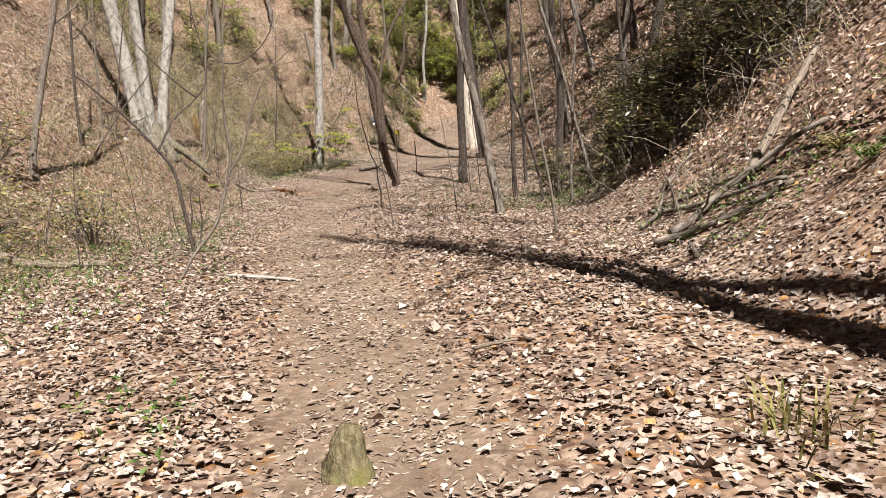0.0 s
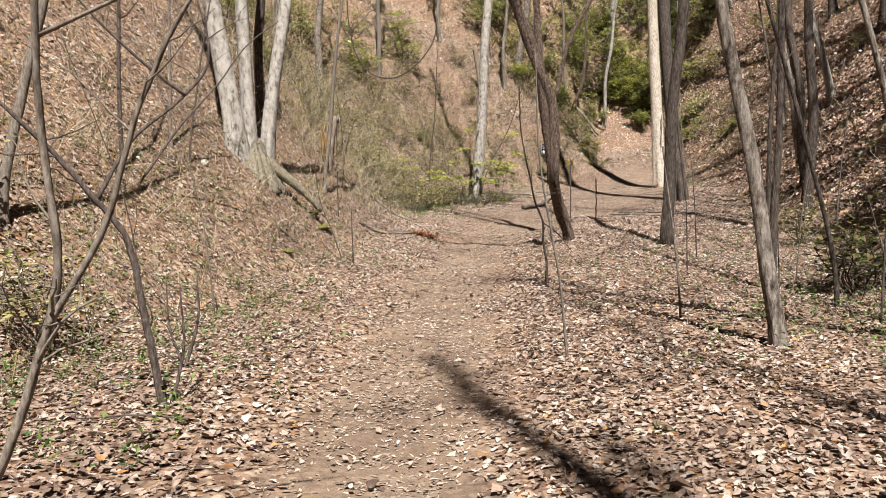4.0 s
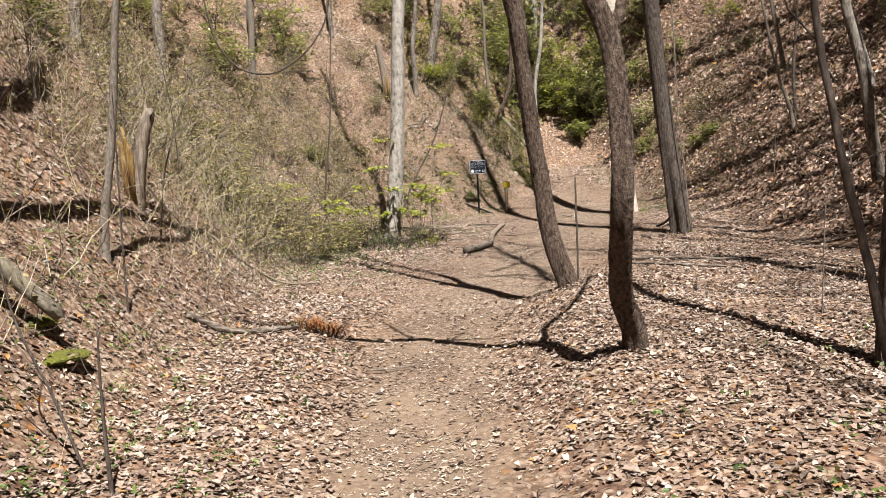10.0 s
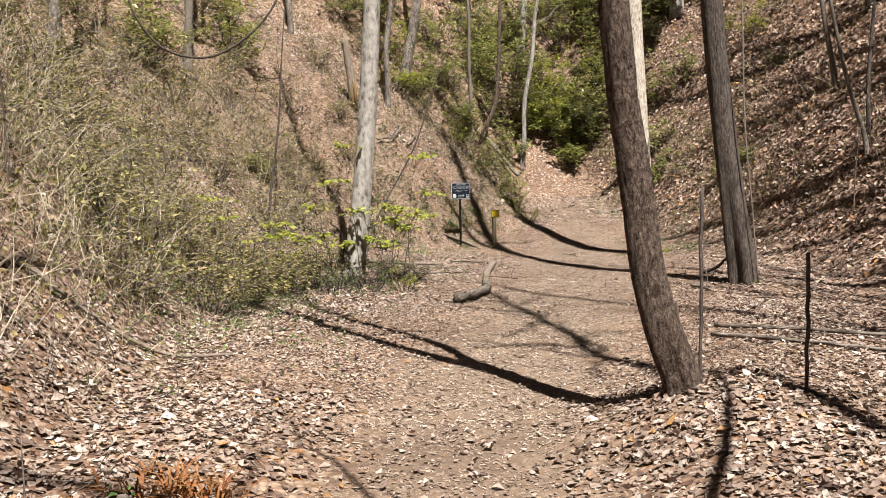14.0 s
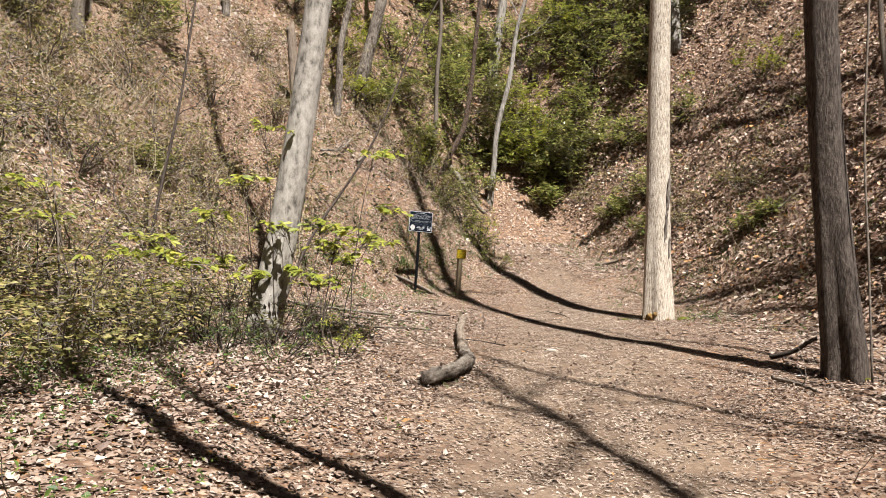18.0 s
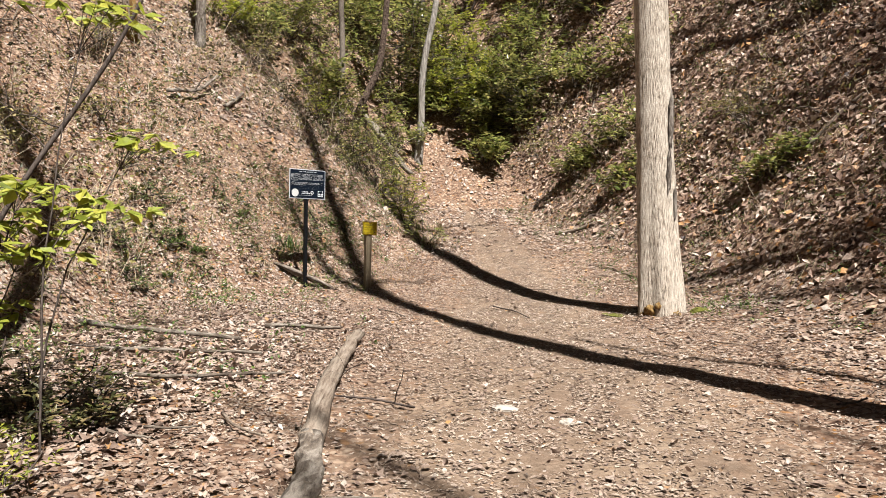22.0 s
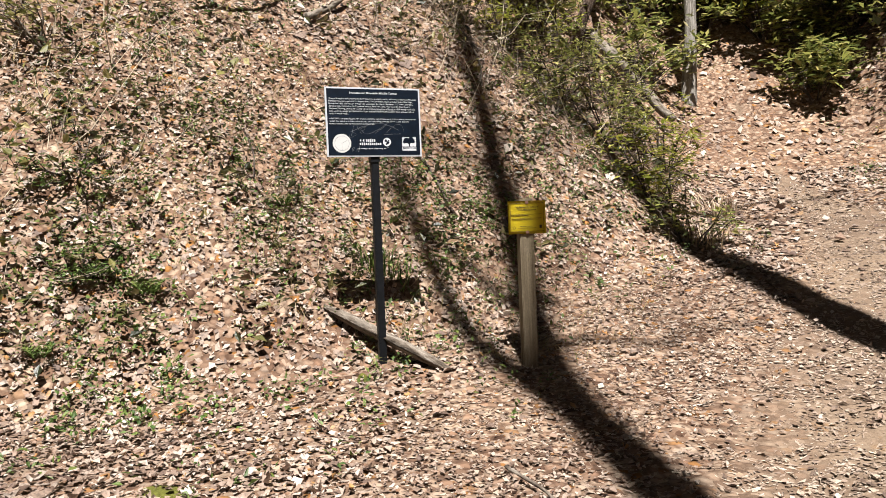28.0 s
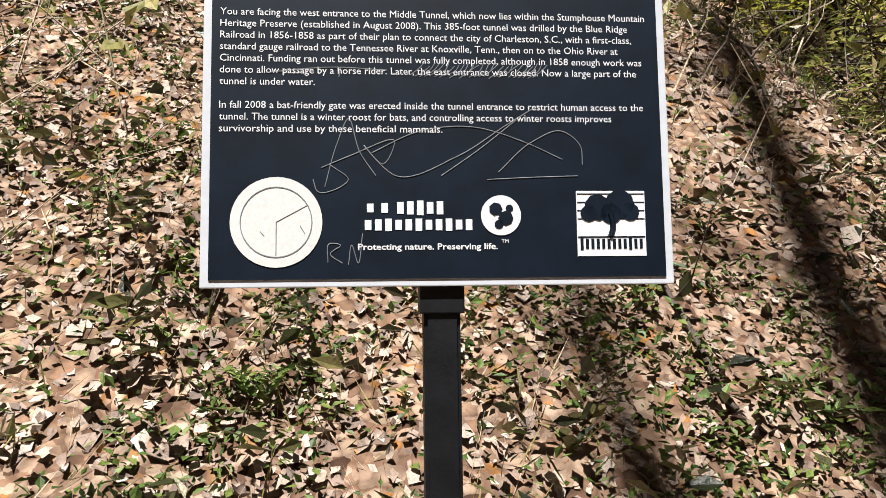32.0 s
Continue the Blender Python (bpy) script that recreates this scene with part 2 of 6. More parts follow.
def ground_paint():
    """Pressed old leaves in flakes over dark duff; dust and grit where the trail is worn."""
    m, t, b = blank("soil", 1.0, 0.1)
    worn = t.nodes.new("ShaderNodeAttribute")
    worn.attribute_name = "worn"
    big, small, grit = speckle(t, 0.9, 5), speckle(t, 14, 8, 0.7), speckle(t, 90, 8, 0.8)
    flakes = []
    warp = t.nodes.new("ShaderNodeVectorMath")
    warp.operation = "MULTIPLY_ADD"
    wob = node(t, "ShaderNodeTexNoise", noise_scale=9, detail=4)
    t.links.new(where(t), wob.inputs["Vector"])
    t.links.new(wob.outputs["Color"], warp.inputs[0])
    warp.inputs[1].default_value = (0.09, 0.09, 0.09)
    t.links.new(where(t), warp.inputs[2])
    for scale in (19.0, 31.0):
        v = t.nodes.new("ShaderNodeTexVoronoi")
        v.inputs["Scale"].default_value = scale
        t.links.new(warp.outputs[0], v.inputs["Vector"])
        flakes.append(v)
    pick = t.nodes.new("ShaderNodeSeparateColor")
    t.links.new(flakes[0].outputs["Color"], pick.inputs[0])
    pick2 = t.nodes.new("ShaderNodeSeparateColor")
    t.links.new(flakes[1].outputs["Color"], pick2.inputs[0])
    old = mixed(t, 1.0, mixed(t, ramp(t, ((0.45, (0, 0, 0)), (0.55, (1, 1, 1))), pick.outputs[1]), ramp(t, LITTER_TINTS, pick.outputs[0]), ramp(t, LITTER_TINTS, pick2.outputs[0])), (0.60, 0.54, 0.49), "MULTIPLY")
    seam = ramp(t, ((0.34, (1, 1, 1)), (0.62, (0.16, 0.13, 0.12))), flakes[0].outputs["Distance"])
    duff = mixed(t, 1.0, old, mixed(t, 0.5, (1.0, 1.0, 1.0), seam), "MULTIPLY")
    duff = mixed(t, 1.0, duff, ramp(t, ((0.3, (0.6, 0.57, 0.55)), (0.6, (1.0, 1.0, 1.0))), small), "MULTIPLY")
    dust = ramp(t, ((0.28, (0.050, 0.034, 0.024)), (0.42, (0.102, 0.074, 0.053)), (0.58, (0.160, 0.121, 0.091)), (0.74, (0.222, 0.176, 0.135))), grit)
    patch = ramp(t, ((0.35, (0.78, 0.74, 0.72)), (0.65, (1.1, 1.08, 1.03))), big)
    edge = ramp(t, ((0.48, (0, 0, 0)), (0.80, (0.75, 0.75, 0.75))), mixed(t, 0.35, worn.outputs["Color"], small))
    t.links.new(mixed(t, 1.0, mixed(t, edge, duff, dust), patch, "MULTIPLY"), b.inputs["Base Color"])
    rise = mixed(t, 0.5, mixed(t, 0.5, small, grit), mixed(t, edge, pick.outputs[2], small))
    relief(t, b, rise, 0.6, 0.012)
    return m


SOIL = ground_paint()


# ---- the lie of the land ----
# The valley floor climbs to the far end; a toe line on each side marks where the banks begin.
FLOOR = ((-30, 0.6), (0, 0.42), (5, 0.40), (8, 0.27), (10.5, 0.14), (14, 0.02), (18, 0.06), (22, 0.08), (26, 0.02), (30, 0.0),
         (34, 0.08), (36.5, 0.12), (38, 0.38), (39.5, 0.80), (41, 1.12), (43, 1.62), (44.5, 2.7), (46, 4.3), (50, 8.6), (60, 20), (75, 32), (400, 34))
TOE_LEFT = ((-4.6, -40), (-4.4, 0), (-3.9, 8), (-3.1, 13), (-2.9, 18), (-3.05, 24), (-3.45, 29), (-3.1, 32), (-1.9, 34.2), (-0.68, 36.36),
            (0.58, 37.16), (1.58, 38.16), (2.52, 39.2), (3.3, 39.8), (3.9, 41.5), (4.2, 44), (4.3, 60), (4.3, 200))
TOE_RIGHT = ((2.6, -40), (2.2, 0), (2.1, 4), (2.5, 7), (3.0, 10.5), (4.2, 14), (5.0, 18), (5.6, 23), (6.3, 28), (6.75, 32), (6.7, 36),
             (6.6, 39), (6.5, 42), (6.3, 46), (6.3, 60), (6.3, 200))
TRAIL = ((0.15, -30), (0.15, 0), (-0.15, 5), (-0.6, 9), (-0.8, 13), (-0.95, 17), (-0.75, 20.5), (0.1, 24), (1.6, 28), (2.9, 32), (3.8, 35.5),
         (4.6, 38.5), (5.1, 41), (5.0, 43.5), (4.7, 46))
TRAIL_HALF = ((-30, 0.65), (0, 0.62), (6, 0.6), (14, 0.75), (20, 0.9), (26, 1.35), (32, 1.7), (36, 1.25), (39, 0.8), (41, 0.5), (42.6, 0.25), (43.2, 0.02))


def smooth_table(table, at):
    """A monotone run through a short table, softened."""
    a = np.array(table, float)
    at = np.asarray(at, float)
    return (np.interp(at - 0.7, a[:, 0], a[:, 1]) + 2 * np.interp(at, a[:, 0], a[:, 1]) + np.interp(at + 0.7, a[:, 0], a[:, 1])) / 4


def beside(line, x, y):
    """Signed distance to a line of points, positive to its left."""
    x, y = np.asarray(x, float), np.asarray(y, float)
    best = np.full(x.shape, 1e9)
    out = np.zeros(x.shape)
    for (ax, ay), (bx, by) in zip(line[:-1], line[1:]):
        dx, dy = bx - ax, by - ay
        long = math.hypot(dx, dy)
        k = np.clip(((x - ax) * dx + (y - ay) * dy) / long**2, 0, 1)
        ox, oy = x - ax - k * dx, y - ay - k * dy
        d = np.hypot(ox, oy)
        side = np.where(dx * (y - ay) - dy * (x - ax) > 0, d, -d)
        out = np.where(d < best - 1e-9, side, out)
        best = np.minimum(best, d)
    return out


def bumps(x, y, seed):
    """Soft rolling bumps from a few waves, about -1 to 1."""
    g = np.random.RandomState(seed)
    out = 0
    for n in range(9):
        a, f, p = g.uniform(0, 6.283), 1.35**n, g.uniform(0, 6.283)
        out = out + np.sin((x * math.cos(a) + y * math.sin(a)) * f + p) / f**0.6
    return out / 3.0


def bank(d, rise, start):
    d = np.maximum(d + 0.25, 0)
    h = rise * (np.sqrt(d * d + start * start) - start)
    return 26 * np.tanh(h / 26)


def height(x, y):
    x, y = np.asarray(x, float), np.asarray(y, float)
    left, right = beside(TOE_LEFT, x, y), -beside(TOE_RIGHT, x, y)
    rise_l = np.interp(y, (0, 9, 14, 28, 33, 40), (0.75, 0.85, 1.2, 1.25, 1.1, 0.95))
    rise_r = np.interp(y, (0, 8, 14, 24, 32, 40), (0.75, 0.78, 0.85, 1.05, 1.25, 1.3))
    z = smooth_table(FLOOR, y) + bank(left, rise_l, 0.55) + bank(right, rise_r, 0.7)
    z = z + 0.075 * np.clip(x - 3.2, 0, 3.6) * np.interp(y, (27, 32, 39, 42), (0, 1, 1, 0))
    steep = np.clip(np.maximum(left, right) / 3, 0, 1)
    z = z + (0.025 + 0.07 * steep) * bumps(x * 1.1, y * 1.1, 5) + (0.35 * steep) * bumps(x * 0.22, y * 0.22, 8) + 0.07 * steep * bumps(x * 3.6, y * 3.6, 13)
    z = z + 0.17 * np.exp(-((x - 1.2) ** 2 + (y - 21.9) ** 2) / 0.7)
    track = np.abs(beside(TRAIL, x, y)) / np.interp(y, *np.array(TRAIL_HALF).T)
    worn = 1 / (1 + (track / 1.25) ** 4)
    return z - np.interp(y, (0, 8, 14, 18, 23, 27, 32), (0.06, 0.08, 0.12, 0.3, 0.3, 0.14, 0.05)) * worn


# ---- mesh helpers ----
def solid(name, verts, faces, material, parent=None, label="", smooth=True):
    """One mesh object out of arrays of points and of faces of one size (or a list of arrays of faces)."""
    me = bpy.data.meshes.new(name)
    verts = np.asarray(verts, np.float32)
    groups = [np.asarray(f, np.int32) for f in (faces if isinstance(faces, list) else [faces])]
    groups = [g for g in groups if len(g)]
    loops = np.concatenate([g.ravel() for g in groups])
    sizes = np.concatenate([np.full(len(g), g.shape[1], np.int32) for g in groups])
    me.vertices.add(len(verts))
    me.vertices.foreach_set("co", verts.ravel())
    me.loops.add(len(loops))
    me.loops.foreach_set("vertex_index", loops)
    me.polygons.add(len(sizes))
    me.polygons.foreach_set("loop_start", np.concatenate([[0], np.cumsum(sizes)[:-1]]).astype(np.int32))
    me.polygons.foreach_set("loop_total", sizes)
    me.polygons.foreach_set("use_smooth", np.full(len(sizes), smooth))
    me.materials.append(material)
    me.update(calc_edges=True)
    ob = new(name, me)
    if parent is not None:
        ob.parent = parent
    if label:
        tagged(ob, label)
    return ob


def part(name, bm, material, parent, label="", smooth=False):
    """One bmesh as one mesh object under a thing or a part."""
    me = bpy.data.meshes.new(name)
    bm.to_mesh(me)
    bm.free()
    me.materials.append(material)
    if smooth:
        me.polygons.foreach_set("use_smooth", np.full(len(me.polygons), True))
    ob = new(name, me)
    ob.parent = parent
    if label:
        tagged(ob, label)
    return ob


def thing(name, at, label, category, group="", kind="", turn=0.0):
    ob = new(name)
    ob.matrix_world = pose(*at, 0, 0, turn)
    return tagged(ob, label, category, group, kind)


def on_ground(x, y, up=0.0):
    return (float(x), float(y), float(height(x, y)) + up)


def tube(points, radii, sides=8, rough=0.0, seed=0, flare=0.0, cap=True, furrow=0.0):
    """Points and quads of a bent, tapered, slightly uneven pipe. flare: how far the foot widens into roots."""
    g = np.random.RandomState(seed)
    p = np.asarray(points, float)
    r = np.asarray(radii, float)
    way = np.gradient(p, axis=0)
    way /= np.linalg.norm(way, axis=1)[:, None] + 1e-9
    ref = np.array((1.0, 0, 0)) if abs(way[0][0]) < 0.9 else np.array((0, 1.0, 0))
    verts = []
    turn = np.linspace(0, 2 * math.pi, sides, endpoint=False)
    lobes = g.uniform(0, 6.28, 4)
    dents = 1 + rough * g.uniform(-1, 1, (len(p), sides)) + rough * 0.8 * np.sin(turn * 3 + lobes[0])[None] + rough * 0.6 * np.sin(turn * 2 + lobes[1])[None]
    if furrow:
        ridge = np.cumsum(g.normal(0, 0.22, (len(p), sides)), axis=0) + np.where(np.arange(sides) % 2, 1.0, -1.0) + g.normal(0, 0.5, sides)
        dents = dents + furrow * np.clip(ridge, -1.6, 1.6)
    for n in range(len(p)):
        u = np.cross(way[n], ref)
        u /= np.linalg.norm(u) + 1e-9
        ref = np.cross(u, way[n])
        k = dents[n].copy()
        if flare:
            low = max(0.0, 1 - n / (len(p) * 0.14))
            k = k + flare * low**2 * (0.6 + 0.6 * np.sin(turn * 5 + lobes[2]) + 0.3 * np.sin(turn * 3 + lobes[3]))
        verts.append(p[n] + (np.cos(turn)[:, None] * u + np.sin(turn)[:, None] * ref) * (r[n] * k)[:, None])
    verts = np.concatenate(verts)
    a = np.arange(len(p) - 1)[:, None] * sides
    s = np.arange(sides)
    q = np.stack([a + s, a + (s + 1) % sides, a + sides + (s + 1) % sides, a + sides + s], -1).reshape(-1, 4)
    groups = [q]
    if cap:
        top = len(verts)
        verts = np.concatenate([verts, p[-1:], p[:1]])
        e = (len(p) - 1) * sides
        groups.append(np.stack([e + s, e + (s + 1) % sides, np.full(sides, top)], -1))
        groups.append(np.stack([(s + 1) % sides, s, np.full(sides, top + 1)], -1))
    return verts, groups


def joined(pieces):
    """Several (points, face groups) as one."""
    verts, by, off = [], {}, 0
    for v, groups in pieces:
        verts.append(v)
        for f in groups:
            by.setdefault(f.shape[1], []).append(f + off)
        off += len(v)
    return np.concatenate(verts), [np.concatenate(f) for f in by.values()]


def bend(a, b, steps, sway, g, sag=0.0):
    """A wandering line from a to b."""
    a, b = np.asarray(a, float), np.asarray(b, float)
    k = np.linspace(0, 1, steps)[:, None]
    line = a + (b - a) * k
    w = np.cumsum(g.normal(0, 1, (steps, 3)), axis=0)
    w = w - w[0] - (w[-1] - w[0]) * k
    size = np.linalg.norm(b - a)
    line += w * sway * size / max(1, steps) ** 0.5
    line[:, 2] -= sag * size * 4 * (k * (1 - k))[:, 0]
    return line


def leaves_mesh(at, way, up, long, wide, fold, shape="kite"):
    """Leaves as points and faces: at, way and up are rows of vectors; long, wide, fold rows of numbers."""
    n = len(at)
    way = way / (np.linalg.norm(way, axis=1)[:, None] + 1e-9)
    side = np.cross(up, way)
    side /= np.linalg.norm(side, axis=1)[:, None] + 1e-9
    up = np.cross(way, side)
    L, Wd, Fo = long[:, None], wide[:, None], fold[:, None]
    if shape == "kite":
        q = np.random.RandomState(n).uniform(0.5, 1.3, (2, n, 1))
        pts = np.stack([at, at + way * L * 0.5 * q[0] + side * Wd * 0.5 * q[1] + up * Fo, at + way * L, at + way * L * 0.5 * q[1] - side * Wd * 0.5 * q[0] + up * Fo * q[0]], 1)
        base = np.arange(n)[:, None] * 4
        return pts.reshape(-1, 3), [np.concatenate([base + (0, 1, 2), base + (0, 2, 3)], 1).reshape(-1, 3)]
    if shape == "lobed":
        ks = (0.0, 0.2, 0.42, 0.66, 1.0)
        arc = Fo * 1.3
        rib = [at + way * L * k + up * (arc * (2 * k - 1) ** 2 - arc * 0.5) for k in ks]
        wl, wr = (0.10, 0.50, 0.26, 0.42, 0.04), (0.08, 0.38, 0.52, 0.24, 0.05)
        ragged = np.random.RandomState(n).uniform(0.55, 1.45, (2, 5, n, 1))
        left = [r + side * Wd * w * q + way * L * 0.07 * q + up * Fo * w * q * 2.6 for r, w, q in zip(rib, wl, ragged[0])]
        right = [r - side * Wd * w * q + way * L * 0.06 * q + up * Fo * w * q * 2.0 for r, w, q in zip(rib, wr, ragged[1])]
        pts = np.stack(rib + left + right, 1)
        base = np.arange(n)[:, None] * 15
        quads = [(k, 5 + k, 6 + k, k + 1) for k in range(4)] + [(k, k + 1, 11 + k, 10 + k) for k in range(4)]
        return pts.reshape(-1, 3), [np.concatenate([base + f for f in quads], 1).reshape(-1, 4)]
    q = np.random.RandomState(n).uniform(0.45, 1.4, (4, n, 1))
    rib = [at, at + way * L * 0.5 - up * Fo * 0.35, at + way * L + up * Fo * 0.5]
    left = [at + way * L * (0.12 + 0.14 * q[1]) + side * Wd * 0.46 * q[0] + up * Fo * 0.9 * q[0], at + way * L * (0.48 + 0.18 * q[2]) + side * Wd * 0.44 * q[1] + up * Fo * q[1]]
    right = [at + way * L * (0.16 + 0.14 * q[0]) - side * Wd * 0.46 * q[2] + up * Fo * 0.6 * q[2], at + way * L * (0.42 + 0.18 * q[3]) - side * Wd * 0.47 * q[3] + up * Fo * q[3]]
    pts = np.stack(rib + left + right, 1)
    base = np.arange(n)[:, None] * 7
    tris = [(0, 3, 1), (3, 4, 1), (4, 2, 1), (0, 1, 5), (5, 1, 6), (6, 1, 2)]
    return pts.reshape(-1, 3), [np.concatenate([base + f for f in tris], 1).reshape(-1, 3)]


def slope_up(x, y):
    e = 0.08
    h = height(x, y)
    n = np.stack([-(height(x + e, y) - h) / e, -(height(x, y + e) - h) / e, np.ones_like(h)], 1)
    return h, n / np.linalg.norm(n, axis=1)[:, None]


# ---- ground ----
def ground():
    """One sheet: fine along the walk, coarser away from it, out to the horizon."""
    def steps(lo, hi, fine, out):
        mid = np.arange(lo, hi + 1e-6, fine)
        grow, d, p = [], fine, hi
        while p < out:
            d *= 1.16
            p += d
            grow.append(p)
        return np.concatenate([lo - (np.array(grow) - hi)[::-1], mid, grow])
    xs, ys = steps(-8, 11, 0.14, 900), steps(-1, 49, 0.16, 900)
    gx, gy = np.meshgrid(xs, ys)
    gz = height(gx, gy)
    near = np.clip(1 - (np.hypot(gx - 1, gy - 24) - 30) / 20, 0, 1)
    g = np.random.RandomState(3)
    gz = gz + near * g.normal(0, 0.006, gz.shape)
    far = np.hypot(gx, gy - 20)
    gz = np.where(far > 90, gz * np.clip(1 - (far - 90) / 300, 0.3, 1), gz)
    v = np.stack([gx, gy, gz], -1).reshape(-1, 3)
    h, w = gx.shape
    i = (np.arange(h - 1)[:, None] * w + np.arange(w - 1)).ravel()
    ob = solid("ground", v, np.stack([i, i + 1, i + w + 1, i + w], -1), SOIL)
    worn = np.clip(1.35 - np.abs(beside(TRAIL, gx, gy)) / np.interp(gy, *np.array(TRAIL_HALF).T) * 0.85, 0, 1).ravel()
    a = ob.data.color_attributes.new("worn", "FLOAT_COLOR", "POINT")
    a.data.foreach_set("color", np.repeat(worn[:, None], 4, 1).astype(np.float32).ravel())
    return tagged(ob, "brown woodland soil with a worn dusty footpath", "ground", kind="structure")


ground()


def scatter(g, n, xr, yr):
    return g.uniform(*xr, n), g.uniform(*yr, n)


def litter():
    """Fallen leaves: many and curled beside the trail, few on it; coarser high on the banks."""
    g = np.random.RandomState(11)
    pieces = []
    spots = ((15000, (-3.2, 3.4), (0.7, 36.5), (0.05, 0.09), "lobed"), (6000, (-1.2, 3.2), (35.6, 39.6), (0.035, 0.065), "lobed"), (105000, (-3.6, 4.2), (0.7, 40), (0.028, 0.066), "curl"),
             (185000, (-7.2, 7.2), (0.7, 43.0), (0.05, 0.105), "flat"), (110000, (-7.6, 8.4), (0.7, 43.0), (0.035, 0.08), "kite"), (90000, (-4.2, 5.0), (0.7, 40.0), (0.016, 0.045), "kite"), (120000, (-13, 16), (1.0, 58), (0.075, 0.13), "kite"))
    for n, xr, yr, size, shape in spots:
        x, y = scatter(g, n, xr, yr)
        t = np.abs(beside(TRAIL, x, y)) / np.interp(y, *np.array(TRAIL_HALF).T)
        odds = np.clip((t - 0.5 + 0.35 * bumps(x * 1.3, y * 1.3, 33)) / 0.8, np.interp(y, (0, 20, 27), (0.10, 0.10, 0.15)), 1)
        clump = np.clip(0.85 + 0.4 * bumps(x * 1.7, y * 1.7, 21), 0.35, 1)
        if shape == "lobed" and yr[0] < 1:
            odds = odds * np.clip(1.5 - np.abs(beside(TRAIL, x, y)) / 3.2, 0.1, 1)
        if size[0] == 0.075:
            inner = (x > -4.2) & (x < 6.6) & (y < 40)
            odds = odds * np.where(inner, 0.15, 1.0)
        if size[1] > 0.05:
            odds = odds * np.where((y > 23) & (y < 37) & (t < 1.15), 0.9, 1.0)
        odds = odds * np.clip(1.1 + beside(TOE_RIGHT, x, y) * 0.5, 0.12, 1)
        odds = odds * (1 if shape == "flat" else np.where((y > 36.9) & (x < 3.2) & (y < 42), 0.6, 1.0))
        keep = g.uniform(0, 1, n) < odds * clump
        x, y = x[keep], y[keep]
        h, up = slope_up(x, y)
        k = len(x)
        tilt = up + g.normal(0, 1, (k, 3)) * np.where(y > 36.6, 0.34, 0.25)[:, None]
        low = shape == "flat"
        if low:
            tilt = up + g.normal(0, 0.10, (k, 3))
        way = np.cross(tilt, g.normal(0, 1, (k, 3)))
        long = g.uniform(*size, k) * g.uniform(0.7, 1.2, k) * np.interp(y, (14, 30), (0.72, 1.0)) * np.where((y > 35.6) & (y < 40) & (x < 3.6), 0.72, 1.0) * np.where((y > 23) & (y < 39) & (np.abs(beside(TRAIL, x, y)) < 2.4), 0.66, 1.0)
        wide = long * g.uniform(0.5, 0.95, k)
        at = np.stack([x, y, h + (g.uniform(0.003, 0.022, k) if low else g.uniform(0.005, 0.035, k))], 1)
        curl = long * (g.normal(0.05, 0.14, k) if shape in ("kite", "flat") else g.normal(0.12, 0.21, k))
        if low:
            v, f = leaves_mesh(at, way, tilt, long, wide, curl)
            tagged(solid("old_leaf_litter", v, f, OLD_LITTER), "pressed brown leaves under the loose dry ones", "leaves", kind="stuff")
            continue
        pieces.append(leaves_mesh(at, way, tilt, long, wide, curl, shape))
    tagged(solid("leaf_litter", *joined(pieces), LITTER), "dry tan and brown fallen leaves covering the banks", "leaves", kind="stuff")
    # Browner, coarser leaves lie on the shaded bank.
    n = 175000
    x, y = scatter(g, n, (3.5, 15), (1, 48))
    far = -beside(TOE_RIGHT, x, y)
    keep = g.uniform(0, 1, n) < np.clip(far / 1.2, 0, 1) * np.where(far > 5, 0.6, 1.0)
    x, y = x[keep], y[keep]
    h, up = slope_up(x, y)
    k = len(x)
    tilt = up + g.normal(0, 0.36, (k, 3))
    long = g.uniform(0.075, 0.15, k) * np.clip(y / 22, 0.55, 1)
    at = np.stack([x, y, h + g.uniform(0.005, 0.08, k)], 1)
    v, f = leaves_mesh(at, np.cross(tilt, g.normal(0, 1, (k, 3))), tilt, long, long * g.uniform(0.5, 0.95, k), long * g.normal(0.05, 0.2, k))
    tagged(solid("brown_leaf_litter", v, f, BROWN_LITTER, smooth=False), "coarse russet-brown fallen leaves on the shaded bank", "leaves", kind="stuff")
    # Crumbs of leaf and bark trodden into the trail.
    n = 115000
    wide = np.cumsum(np.interp(np.linspace(0.8, 43, 500), *np.array(TRAIL_HALF).T))
    y = np.interp(g.uniform(0, wide[-1], n), wide, np.linspace(0.8, 43, 500))
    mid = np.interp(y, np.array(TRAIL)[:, 1], np.array(TRAIL)[:, 0])
    x = mid + g.normal(0, 0.72, n) * np.interp(y, *np.array(TRAIL_HALF).T)
    ys = g.uniform(22, 39, 75000)
    xs = np.interp(ys, np.array(TRAIL)[:, 1], np.array(TRAIL)[:, 0]) + g.uniform(-2.6, 2.6, 75000)
    inside = (beside(TOE_LEFT, xs, ys) < 0.3) & (beside(TOE_RIGHT, xs, ys) > -0.3)
    x, y = np.concatenate([x, xs[inside]]), np.concatenate([y, ys[inside]])
    n = len(x)
    h, up = slope_up(x, y)
    tilt = up + g.normal(0, 0.15, (n, 3))
    long = g.uniform(0.018, 0.06, n) * g.uniform(0.6, 1.1, n)
    at = np.stack([x, y, h + g.uniform(0.001, 0.006, n)], 1)
    v, f = leaves_mesh(at, np.cross(tilt, g.normal(0, 1, (n, 3))), tilt, long, long * g.uniform(0.15, 0.6, n), long * g.normal(0, 0.09, n))
